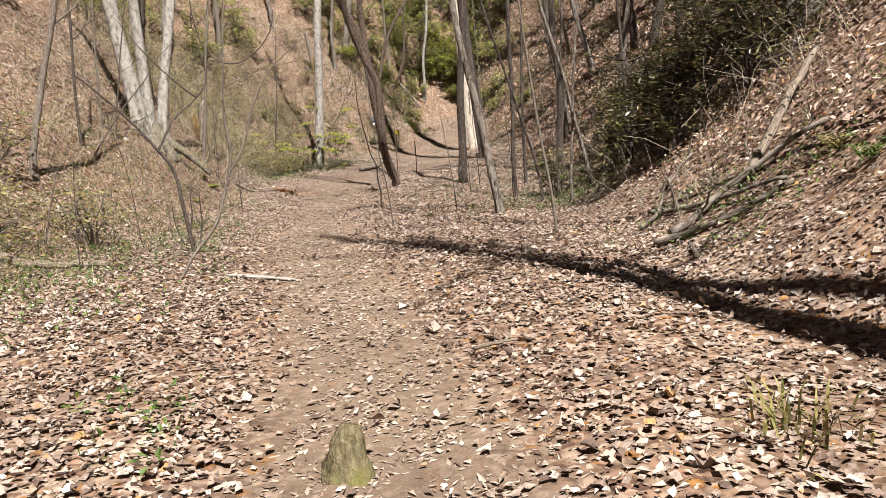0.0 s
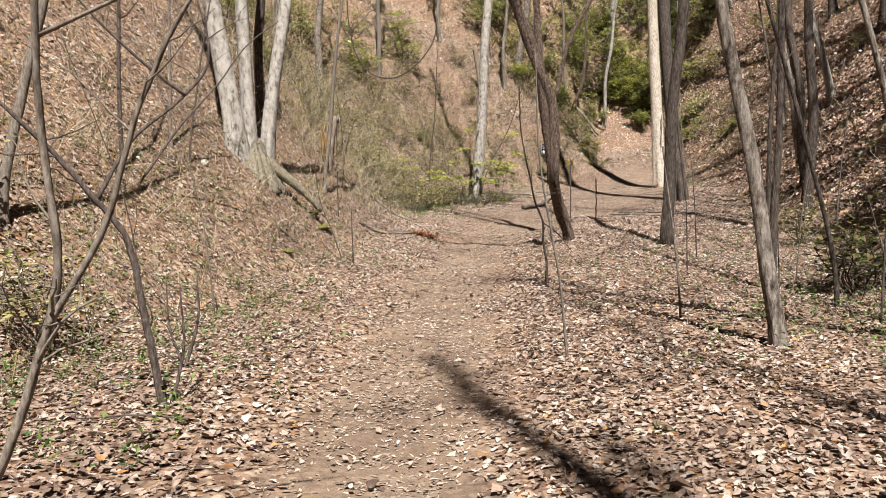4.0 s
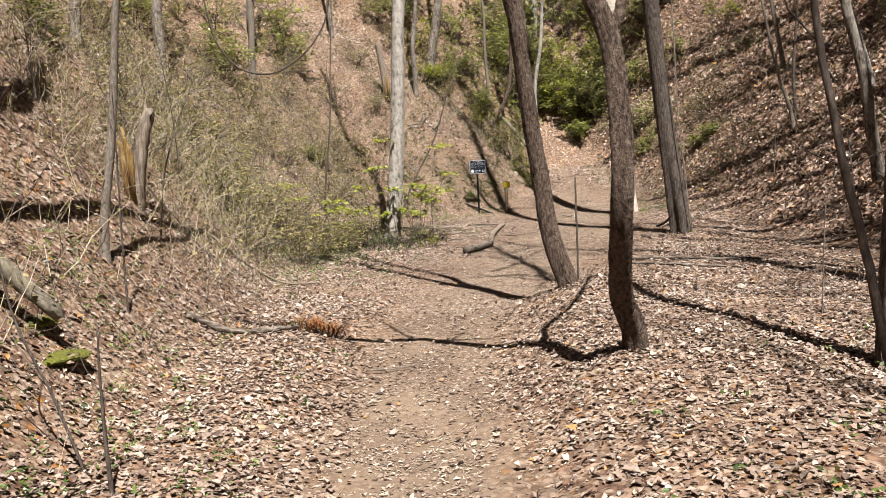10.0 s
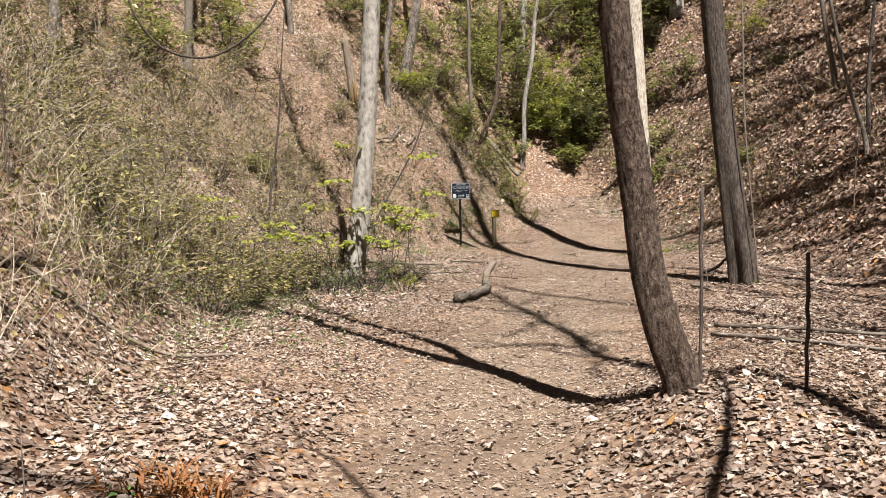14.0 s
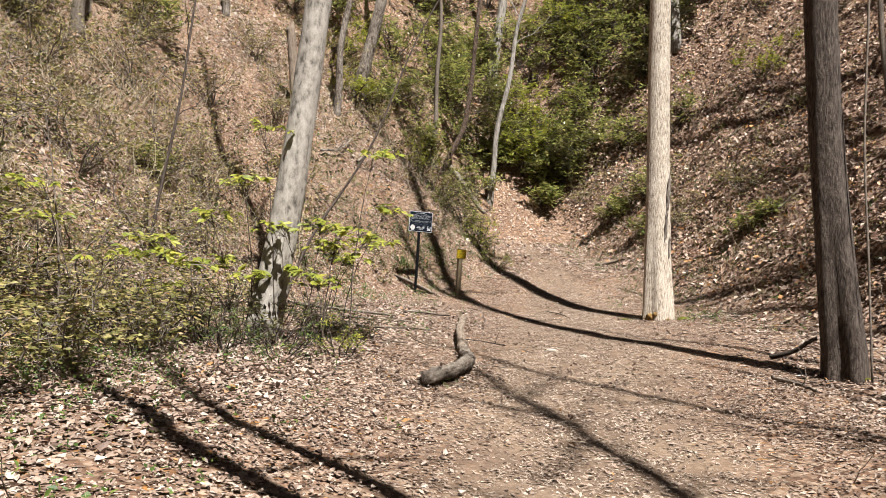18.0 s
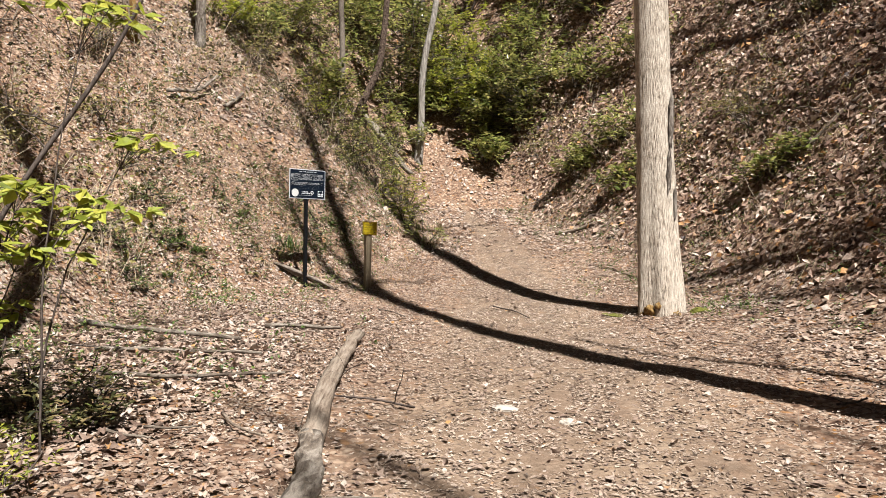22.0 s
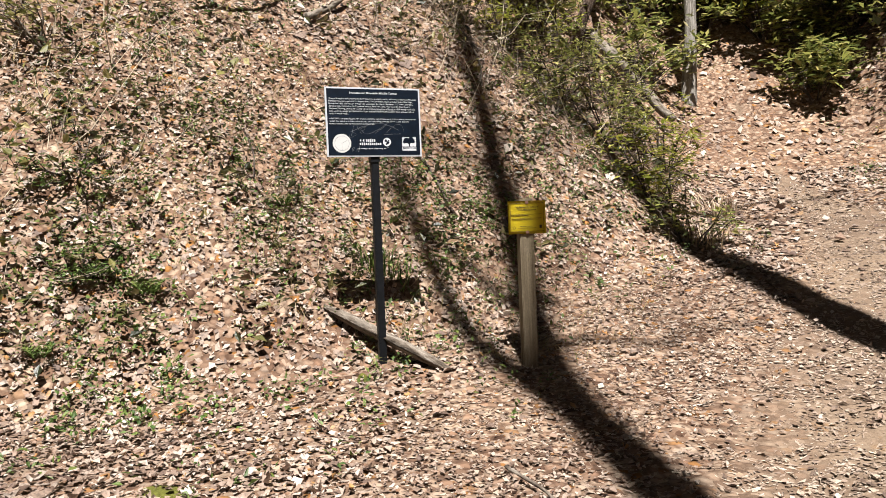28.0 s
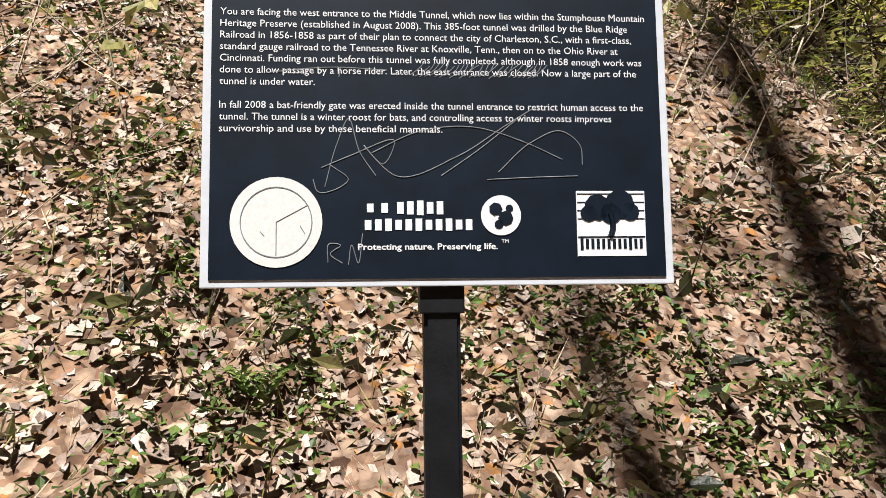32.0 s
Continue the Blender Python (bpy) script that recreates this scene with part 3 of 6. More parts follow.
    tagged(solid("trail_crumbs", v, f, CHIPS, smooth=False), "trodden crumbs of leaf and bark on the footpath", "leaf crumbs", kind="stuff")


litter()


# ---- trees ----
def run(points, steps):
    """A smooth line through a few points."""
    p = np.asarray(points, float)
    if len(p) == 2:
        return p[0] + (p[1] - p[0]) * np.linspace(0, 1, steps)[:, None]
    k = np.concatenate([[0], np.cumsum(np.linalg.norm(np.diff(p, axis=0), axis=1))])
    m = np.gradient(p, k, axis=0)
    out = []
    for s in np.linspace(0, k[-1], steps):
        i = min(np.searchsorted(k, s, "right") - 1, len(p) - 2)
        h = k[i + 1] - k[i]
        u = (s - k[i]) / h
        out.append((2 * u**3 - 3 * u**2 + 1) * p[i] + (u**3 - 2 * u**2 + u) * h * m[i] + (3 * u**2 - 2 * u**3) * p[i + 1] + (u**3 - u**2) * h * m[i + 1])
    return np.array(out)


def twigs_from(line, r, g, count, reach, lift, sides=4, start=0.25):
    """Side shoots along a limb, with finer ones on them."""
    out = []
    for _ in range(count):
        k = g.uniform(start, 1.0)
        i = int(k * (len(line) - 1))
        a = line[i]
        d = g.normal(0, 1, 3)
        d[2] = abs(d[2]) * lift + 0.25
        d /= np.linalg.norm(d)
        b = a + d * reach * g.uniform(0.5, 1.1)
        s = bend(a, b, 5, 0.10, g)
        rr = r * (1.05 - 0.75 * k) * g.uniform(0.35, 0.6)
        out.append(tube(s, np.linspace(rr, rr * 0.25, 5), sides, cap=False))
        for _ in range(2):
            c = s[g.randint(2, 5)]
            e = g.normal(0, 1, 3)
            e[2] = abs(e[2]) * 0.8
            e = e / np.linalg.norm(e) * reach * g.uniform(0.25, 0.5)
            out.append(tube(bend(c, c + e, 4, 0.1, g), np.linspace(rr * 0.5, rr * 0.12, 4), 3, cap=False))
    return out


def limbs_on(ob, trunk, radii, g, bark, first, count, reach, heavy=1.0):
    """Bare limbs on the upper trunk, each a part."""
    tall = trunk[-1, 2]
    for n in range(count):
        z = first + (tall * 0.95 - first) * (n + g.uniform(0, 0.8)) / count
        i = int(np.clip(np.searchsorted(trunk[:, 2], z), 1, len(trunk) - 2))
        a = trunk[i]
        turn = n * 2.4 + g.uniform(-0.5, 0.5)
        far = reach * g.uniform(0.6, 1.15) * (1.15 - 0.6 * z / tall)
        b = a + (math.cos(turn) * far, math.sin(turn) * far, far * g.uniform(0.5, 1.1))
        line = bend(a, b, 9, 0.09, g)
        r = radii[i] * g.uniform(0.3, 0.5) * heavy
        limb = solid("limb", *tube(line, np.linspace(r, r * 0.25, 9), 6, 0.05, n, cap=False), bark, ob)
        tagged(solid("twigwork", *joined(twigs_from(line, r, g, 5, far * 0.45, 0.8, 3)), bark, limb), kind="stuff")


def tree(at, line, radius, tall, bark, label, seed, name="tree", first=4.5, limbs=8, reach=3.0, flare=0.45, rough=0.06, sides=18, taper=0.30, group="woodland trees", stubs=0, furrow=0.0, heavy=1.0):
    """A bare tree: line is the run of its lower trunk, as offsets from its foot; it goes on upwards from there."""
    g = np.random.RandomState(seed)
    x, y, z = on_ground(*at)
    ob = thing(name, (x, y, z), label, "tree", group)
    line = [np.array(p, float) for p in line]
    last, before = line[-1], line[max(0, len(line) - 2)]
    way = (last - before) / max(0.2, last[2] - before[2])
    k = last.copy()
    while k[2] < tall:
        step = min(2.5, tall - k[2] + 0.01)
        way = way * 0.85 + np.array((g.normal(0, 0.03), g.normal(0, 0.03), 0.15))
        k = k + way / max(0.5, way[2]) * step
        line.append(k)
    trunk = run([line[0] + (0, 0, -0.25)] + line, 46 if not furrow else 90)
    wave = np.clip(trunk[:, 2] / 1.5, 0, 1) * (min(0.05, radius * 0.5) if radius < 0.15 else 0.0)
    trunk[:, 0] += wave * np.sin(trunk[:, 2] * 1.9 + seed)
    trunk[:, 1] += wave * np.sin(trunk[:, 2] * 1.3 + seed * 2.0)
    share = np.clip((trunk[:, 2] + 0.25) / (tall + 0.25), 0, 1)
    radii = radius * (1.0 - (1 - taper) * share)
    solid("trunk", *tube(trunk, radii, sides, rough, seed, flare, furrow=furrow), bark, ob)
    limbs_on(ob, trunk, radii, g, bark, first, limbs, reach, heavy)
    for n in range(stubs):
        i = g.randint(4, 14)
        d = np.array((g.normal(), -abs(g.normal()), g.uniform(-0.1, 0.5)))
        d /= np.linalg.norm(d)
        s = bend(trunk[i], trunk[i] + d * radius * 1.7, 4, 0.05, g)
        solid("branch_stub", *tube(s, np.linspace(radius * 0.35, radius * 0.22, 4), 7, 0.15, n), bark, ob)
    return ob


# The trunks that stand along the walk.
K = tree((0.88, 18.62), ((0.03, 0, 0), (0.02, -0.02, 0.12), (-0.08, -0.12, 0.40), (-0.14, -0.28, 0.58), (-0.20, -0.52, 0.90), (-0.25, -0.70, 1.3), (-0.27, -0.62, 1.9), (-0.30, -0.52, 2.5), (-0.5, -0.46, 3.1), (-0.85, -0.6, 4.2), (-1.2, -1.1, 5.5), (-1.5, -2.0, 7.0)), 0.084, 11, BARK_ROUGH,
         "crooked rough-barked brown tree with a kinked foot and forked trunk", 4, first=3.6, limbs=6, heavy=1.2, reach=2.0, taper=0.45, rough=0.09, stubs=3, sides=28, furrow=0.03)
fork = bend((-0.29, -0.55, 2.35), (-0.02, -0.45, 3.3), 5, 0.03, np.random.RandomState(2))
fork = run([*fork, (0.7, -0.1, 4.6), (1.5, 0.2, 6.6), (2.2, 0.4, 8.8)], 22)
solid("second_stem", *tube(fork, np.linspace(0.04, 0.012, 22), 12, 0.08, 5), BARK_ROUGH, K)
T2 = tree((1.01, 21.98), ((0, 0, 0), (-0.12, 0.02, 0.35), (-0.26, 0.08, 0.9), (-0.31, 0.1, 1.4), (-0.34, 0.12, 1.9), (-0.38, 0.13, 2.6), (-0.45, 0.14, 3.1), (-1.3, 0.16, 5.4), (-1.72, 0.2, 6.6), (-2.1, 0.26, 8.8), (-2.98, 0.37, 12.3)), 0.118, 15, BARK_ROUGH,
     "leaning brown tree with finely cracked bark and a forked trunk", 6, first=5, limbs=6, heavy=1.1, reach=2.0, flare=0.25, rough=0.06, sides=30, furrow=0.03)
solid("second_stem", *tube(run([(-0.42, 0.14, 2.9), (-0.5, 0.12, 3.6), (-0.68, 0.17, 5.7), (-1.19, 0.21, 7.0), (-1.63, 0.3, 10.3), (-1.9, 0.4, 13)], 30), np.linspace(0.085, 0.03, 30), 12, 0.07, 5), BARK_ROUGH, T2)
tree((-1.58, 30.64), ((0, 0, 0), (0.17, 0, 1.3), (0.32, 0, 2.9), (0.48, 0, 5.3), (0.82, 0.2, 8.5), (0.92, 0.3, 11.5), (0.3, 0.4, 14.5), (0.05, 0.5, 18.6)), 0.178, 22, BARK_BLOTCH, "pale grey smooth-barked tree rising out of a leafy shrub", 8, first=6, limbs=9, reach=2.8, flare=0.3)
R = tree((5.3, 34.6), ((0, 0, 0), (-0.05, 0.02, 0.8), (-0.14, 0.05, 2.6), (-0.28, 0.1, 5.6)), 0.225, 24, BARK_TAN, "tall pale straight tree with deeply furrowed bark", 9, first=11, limbs=10, reach=3.2, flare=0.3, rough=0.022, sides=44, furrow=0.012)
for n, (x, y, z, r) in enumerate(((-0.21, -0.12, 0.06, 0.065), (-0.14, -0.2, 0.12, 0.045), (-0.23, -0.05, 0.02, 0.06), (0.1, -0.22, 0.0, 0.06))):
    bm = bmesh.new()
    bmesh.ops.create_icosphere(bm, subdivisions=3, radius=r)
    for v in bm.verts:
        v.co = v.co * (1 + 0.5 * noise.noise(v.co * 22 + Vector((n, 0, 0)))) + Vector((x, y, z))
    part("burl", bm, ROTTEN, R, "knobbly ochre burl at the foot", True)
for n, (x, y, z, w, h) in enumerate(((0.10, -0.190, 2.35, 0.035, 0.34), (0.05, -0.205, 1.75, 0.030, 0.26), (0.13, -0.185, 1.35, 0.022, 0.2))):
    bm = bmesh.new()
    bmesh.ops.create_icosphere(bm, subdivisions=3, radius=1)
    for v in bm.verts:
        k = 1 + 0.45 * noise.noise(v.co * 2.2 + Vector((n * 3, 0, 0)))
        v.co = Vector((v.co.x * w * k, v.co.y * 0.014, v.co.z * h * k)) + Vector((x - 0.05 * z, y + 0.01 * z, z))
    part("bark_scar", bm, BARK_GREY, R, "dark patch where the bark has flaked off", True)
D = tree((4.85, 29.2), ((0.10, -0.14, 0), (0.03, -0.09, 0.7), (-0.13, 0.06, 2.4), (-0.34, 0.16, 4.9), (-0.43, 0.22, 8), (-0.48, 0.26, 11), (-0.56, 0.3, 14), (-0.42, 0.34, 17.2), (-0.42, 0.4, 20.5), (-0.44, 0.47, 25)), 0.19, 27, BARK_DARK, "tall dark brown tree with a mossy foot", 10, taper=0.6, first=14.5, limbs=10, reach=3.2, flare=0.45, rough=0.03, sides=40, furrow=0.012)
solid("second_stem", *tube(run([(-0.53, 0.29, 12.6), (-0.66, 0.3, 13.6), (-0.84, 0.32, 14.8), (-1.0, 0.33, 15.8), (-1.15, 0.35, 16.8), (-1.35, 0.4, 18.5), (-1.5, 0.45, 20)], 30), np.linspace(0.12, 0.045, 30), 12, 0.07, 5), BARK_DARK, D)
tree((2.0, 10.75), ((0, 0, 0), (-0.10, 0.02, 0.6), (-0.24, 0.06, 1.5), (-0.38, 0.1, 2.4)), 0.056, 9, BARK_GREY, "slender grey tree leaning over a brushy bank", 12, first=3.2, limbs=7, reach=1.6, flare=0.5)
tree((2.42, 17.58), ((0, 0, 0), (0.02, 0, 0.8), (0.15, -0.05, 2.8)), 0.088, 22, BARK_DARK, "dark grey upright tree beside the path", 13, first=10, limbs=16, heavy=1.5, taper=0.75, reach=2.6, flare=0.4)
tree((3.0, -0.2), ((0, 0, 0), (-0.1, 0, 3)), 0.17, 18.5, BARK_GREY, "tall grey tree behind the start of the path", 14, first=8, limbs=9, reach=2.6)
tree((3.5, -0.5), ((0, 0, 0), (-0.05, 0, 3)), 0.13, 16.5, BARK_GREY, "grey tree behind the start of the path", 15, first=8, limbs=7, reach=2.2)

tree((5.42, 19.84), ((0, 0, 0), (0, 0, 2.6), (-0.2, 0, 7), (-0.62, 0, 13.6), (-1.64, 0, 18.9)), 0.085, 21, BARK_DARK, "dark slim tree at the foot of the bank", 17, first=9, limbs=9, reach=2.2, taper=0.6, heavy=1.2)

# Both stand out of view, added to throw soft shade beside the path.
tree((4.1, 3.9), ((0, 0, 0), (-0.1, 0.05, 3), (-1.0, 0.4, 7), (-1.3, 0.9, 10)), 0.07, 13, BARK_GREY, "unseen slim bare tree added to shade the path's edge", 18, first=5.5, limbs=14, heavy=1.4, reach=2.2)
tree((5.9, 6.6), ((0, 0, 0), (-0.6, 0.05, 3), (-2.4, 0.1, 7), (-3.2, 0.1, 10)), 0.08, 14, BARK_GREY, "unseen slim leaning tree added to shade the path's edge", 19, first=5.5, limbs=14, heavy=1.4, reach=2.2)

tree((7.35, 11.4), ((0, 0, 0), (-0.03, 0, 1.2), (-0.1, 0, 3), (-0.2, 0.1, 6)), 0.40, 21, BARK_PALE, "stout pale-barked tree high on the shaded bank", 21, first=9, limbs=9, reach=3.6, flare=0.5, sides=40, furrow=0.02)

# A clump of pale trunks on one spreading root.
clump = thing("tree", on_ground(-4.42, 17.35), "clump of three pale trunks on one mossy spreading root", "tree", "woodland trees")
for n, (foot, top, r, bark) in enumerate((((-0.12, -0.28, 0), (-0.42, -0.32, 2.7), 0.145, BARK_BLOTCH), ((0.0, -0.05, 0), (-0.02, 0.0, 2.7), 0.108, BARK_BLOTCH),
                                          ((0.14, 0.22, 0), (0.62, 0.45, 2.8), 0.098, BARK_BLOTCH))):
    g = np.random.RandomState(30 + n)
    up = np.subtract(top, foot)
    spine = run([np.add(foot, (0, 0, -0.3)), np.add(foot, up * 0.12), top, np.add(top, up * 1.4 + (0.1, 0, 0)), np.add(top, up * 3.2 + (0.5 * n - 0.4, 0.2, 0))], 34)
    rr = np.linspace(r * 1.15, r * 0.35, 34)
    solid("trunk", *tube(spine, rr, 16, 0.06, n + 3, 0.5), bark, clump)
    limbs_on(clump, spine, rr, g, bark, 5.5, 5, 2.2)
g = np.random.RandomState(5)
mound = [tube(run([(0.08 * math.cos(a), 0.05 + 0.16 * math.sin(a), 0.42), (0.20 * math.cos(a), 0.04 + 0.26 * math.sin(a), 0.12), (0.46 * math.cos(a) * q, 0.50 * math.sin(a) * q, -0.14 - 0.42 * math.cos(a) * q)], 14),
              np.linspace(0.05, 0.095, 14), 10, 0.2, n, furrow=0.06) for n, (a, q) in enumerate(((-2.6, 0.8), (-2.1, 0.9), (-1.6, 0.85), (-1.2, 1.0), (-0.8, 0.85), (-0.4, 1.0), (0.0, 0.9), (0.4, 1.0), (0.9, 0.85), (1.4, 0.9)))]
tagged(solid("root", *joined(mound), BARK_RIBBED, clump, "mossy flaring root"), kind="stuff")
solid("root", *tube(run([(0.1, 0.1, 0.12), (0.45, 0.2, -0.2), (0.75, 0.3, -0.48), (1.05, 0.4, -0.85)], 14), np.linspace(0.115, 0.04, 14), 9, 0.12, 9), BARK_RIBBED, clump, "bare root running down the bank")
tree((-4.95, 19.4), ((0, 0, 0), (0.12, 0.05, 2.5)), 0.10, 13, BARK_DARK, "dark slim tree behind a pale clump", 33, limbs=6, reach=2.0)

# Trees on the banks and at the far end.
for n, (x, y, lx, ly, r, tall, bark, words) in enumerate((
        (2.21, 43.9, 0.0, 0.0, 0.080, 10, BARK_STEM, "slim pale forked tree above the path"), (4.2, 44.6, 0.06, 0.0, 0.095, 11, BARK_PALE, "peeling white-streaked tree beside the path's end"),
        (-0.77, 41.7, 0.03, 0.0, 0.095, 12, BARK_GREY, "slim grey tree on the bank"), (-0.14, 43.75, 0.17, 0.0, 0.19, 15, BARK_GREY, "leaning grey tree on the bank"),
        (5.04, 49.4, 0.08, 0.0, 0.19, 14, BARK_PALE, "pale tree on the far slope"), (10.4, 45.5, -0.06, 0.0, 0.25, 17, BARK_PALE, "stout pale tree high on the bank"),
        (9.45, 29.45, -0.2, 0.1, 0.115, 12, BARK_PALE, "pale leaning tree on the bank"), (10.1, 34.8, -0.12, 0.05, 0.065, 9, BARK_STEM, "thin pale tree on the bank"),
        (-7.2, 32.1, 0.06, 0.02, 0.13, 13, BARK_GREY, "grey tree high on the bank"), (-6.1, 38.1, 0.03, 0.0, 0.10, 12, BARK_GREY, "slim grey tree high on the bank"),
        (-3.85, 42.1, 0.0, 0.0, 0.09, 11, BARK_GREY, "slim grey tree on the slope"), (6.57, 23.2, -0.1, 0.03, 0.105, 12, BARK_DARK, "dark tree at the foot of the bank"),
        (-5.95, 37.2, 0.03, 0.0, 0.11, 12, BARK_STEM, "straight tan tree on the slope"), (-3.82, 19.64, 0.13, 0.04, 0.045, 7, BARK_STEM, "thin pale tree on the bank"),
        (-4.76, 15.14, 0.06, 0.04, 0.024, 5, BARK_STEM, "thin white sapling on the bank"), (-4.54, 15.23, 0.16, 0.1, 0.018, 3.4, BARK_TWIG, "thin dark sapling on the bank"),
        (-4.61, 11.4, 0.20, 0.14, 0.055, 6, BARK_STEM, "pale leaning sapling on the bank"), (-4.67, 13.66, 0.04, 0.03, 0.03, 5.5, BARK_TWIG, "dark sapling on the bank"),
        (2.80, 13.48, 0.02, 0.0, 0.042, 11, BARK_DARK, "dark slim tree among brush"),
        (2.0, 7.63, -0.10, 0.05, 0.017, 4.5, BARK_STEM, "pale thin sapling at the edge of brush"), (3.7, 16.6, 0.02, 0.0, 0.04, 7, BARK_DARK, "dark slim tree among brush"),
        (8.75, 31.55, -0.19, 0.12, 0.05, 7, BARK_STEM, "thin bent tree on the bank"), (8.82, 31.6, 0.02, 0.0, 0.045, 7, BARK_DARK, "thin dark tree on the bank"),
        (-3.4, 32.87, 0.11, 0.02, 0.03, 5.5, BARK_TWIG, "thin bent dark sapling on the slope"),
        (7.3, 25.6, -0.15, 0.05, 0.10, 12, BARK_GREY, "grey tree on the bank"), (-7.3, 27.6, 0.08, 0.0, 0.10, 12, BARK_GREY, "grey tree on the bank"))):
    big = r > 0.06
    tree((x, y), ((0, 0, 0), (lx * 1.2 - 0.02, ly * 1.2, 1.2), (lx * 2.6, ly * 2.6, 2.6)), r, tall, bark, words, 100 + n, name="tree" if big else "sapling", first=tall * (0.4 if big else 0.3),
         limbs=6 if big else 5, reach=tall * 0.16, flare=0.4, sides=12 if big else 8, group="bank trees")
leaning = thing("tree", on_ground(2.44, 43.9), "leaning brown stem forking from a pale one", "tree", "bank trees")
solid("trunk", *tube(run([(0, 0, -0.2), (0.25, 0, 0.5), (0.62, -0.02, 1.35), (0.76, -0.02, 2.4), (0.85, 0, 4.5), (1.1, 0.2, 9)], 26), np.linspace(0.085, 0.03, 26), 10, 0.08, 3), BARK_ROUGH, leaning)

# Added trees up the sunny side, mostly unseen; their shadows fall across the bank.
for n, (x, y, r, tall) in enumerate(((9.4, 14.2, 0.16, 15), (11.2, 17.4, 0.2, 16), (9.8, 19.6, 0.13, 14), (12.6, 20.8, 0.2, 17), (11.0, 23.4, 0.14, 15), (13.4, 25.2, 0.2, 16), (8.6, 10.6, 0.15, 15), (12.4, 28.6, 0.16, 15), (7.2, 5.2, 0.14, 14), (14.2, 31.5, 0.2, 15), (4.07, 13.0, 0.034, 12), (4.4, 11.8, 0.03, 11), (3.25, 11.4, 0.022, 9), (3.02, 12.3, 0.022, 9), (6.1, 17.0, 0.09, 16), (8.2, 15.8, 0.12, 13), (9.2, 17.2, 0.15, 15), (8.9, 21.8, 0.13, 13), (10.4, 21.4, 0.17, 15), (9.8, 25.6, 0.14, 14), (11.6, 26.6, 0.17, 15), (10.2, 12.4, 0.17, 15), (7.6, 12.6, 0.12, 13), (8.4, 18.9, 0.11, 12), (12.2, 22.9, 0.15, 15), (11.4, 30.6, 0.15, 14), (13.0, 33.4, 0.16, 14), (12.0, 36.2, 0.15, 14))):
    tree((x, y), ((0, 0, 0), (0.3 * math.sin(n * 2.3) - 0.1, 0.2 * math.cos(n * 1.7), 1.6), (0.75 * math.sin(n * 2.3) - 0.2, 0.3 * math.cos(n * 1.7), 3.4), (0.9 * math.sin(n * 2.3) - 0.3, 0.3, 6)), r, tall, (BARK_GREY, BARK_DARK)[n % 2], "tall bare tree added on the sunny bank for its shadow", 220 + n, first=5, limbs=9, reach=3.0, sides=10, group="wood up the slope")

# The wood goes on uphill, out of reach.
g = np.random.RandomState(77)
far_count = 0
while far_count < 58:
    x, y = g.uniform(-30, 34), g.uniform(4, 84)
    l, r = float(beside(TOE_LEFT, x, y)), -float(beside(TOE_RIGHT, x, y))
    if not (4.4 < max(l, r) < 30 or (y > 52 and 3 < abs(x - 5))):
        continue
    far_count += 1
    rad = g.uniform(0.06, 0.2)
    tree((x, y), ((0, 0, 0), (g.normal(0, 0.1), g.normal(0, 0.1), 2.5)), rad, g.uniform(10, 16), (BARK_GREY, BARK_PALE, BARK_STEM, BARK_DARK)[g.randint(4)], "bare grey tree in the wood up the slope",
         300 + far_count, first=4.5, limbs=5, reach=2.2, sides=9, flare=0.3, group="wood up the slope")


# ---- saplings by the path, with their own bends ----
def sapling(at, stems, label, seed, bark=BARK_TWIG, shoots=6, reach=0.5):
    g = np.random.RandomState(seed)
    ob = thing("sapling", on_ground(*at), label, "sapling", "saplings")
    for pts, r in stems:
        pts = [np.array(p, float) for p in pts]
        if pts[0][2] < 0.01:
            pts[0] = pts[0] + (0, 0, -0.06)
        line = run(pts, 7 * len(pts))
        line = line + np.cumsum(g.normal(0, r * 0.12, line.shape), axis=0) * np.linspace(0, 1, len(line))[:, None] ** 0.5
        stem = solid("stem", *tube(line, np.linspace(r, r * 0.35, len(line)), 8, 0.10, seed), bark, ob)
        tagged(solid("twigwork", *joined(twigs_from(line, r * 0.9, g, shoots, reach, 0.7, start=0.35)), bark, stem), kind="stuff")
    return ob


sapling((-2.02, 9.14), ((((0, 0, 0), (-0.06, -0.03, 0.54), (-0.13, -0.07, 1.07), (-0.26, -0.14, 1.27), (-0.49, -0.25, 1.62), (-0.9, -0.45, 2.1)), 0.025),
                        (((-0.24, -0.13, 1.22), (-0.04, -0.02, 1.57), (0.22, 0.11, 1.81), (0.31, 0.16, 1.92), (0.29, 0.15, 2.5)), 0.013), (((0.22, 0.11, 1.80), (0.03, 0.01, 1.98), (-0.2, -0.11, 2.25), (-0.5, -0.2, 2.7)), 0.010),
                        (((0.03, 0, 0), (0.1, 0.1, 0.3), (0.13, 0.08, 0.7)), 0.012)), "bare dark many-branched sapling beside the path", 3)
sapling((-2.33, 10.05), ((((0, 0, 0), (0.12, 0.06, 0.36), (0.12, 0.06, 0.62)), 0.016), (((0.02, 0, 0), (-0.1, 0.05, 0.3), (-0.12, 0.1, 0.6)), 0.01)), "short bare cut sapling", 5, shoots=3, reach=0.25)
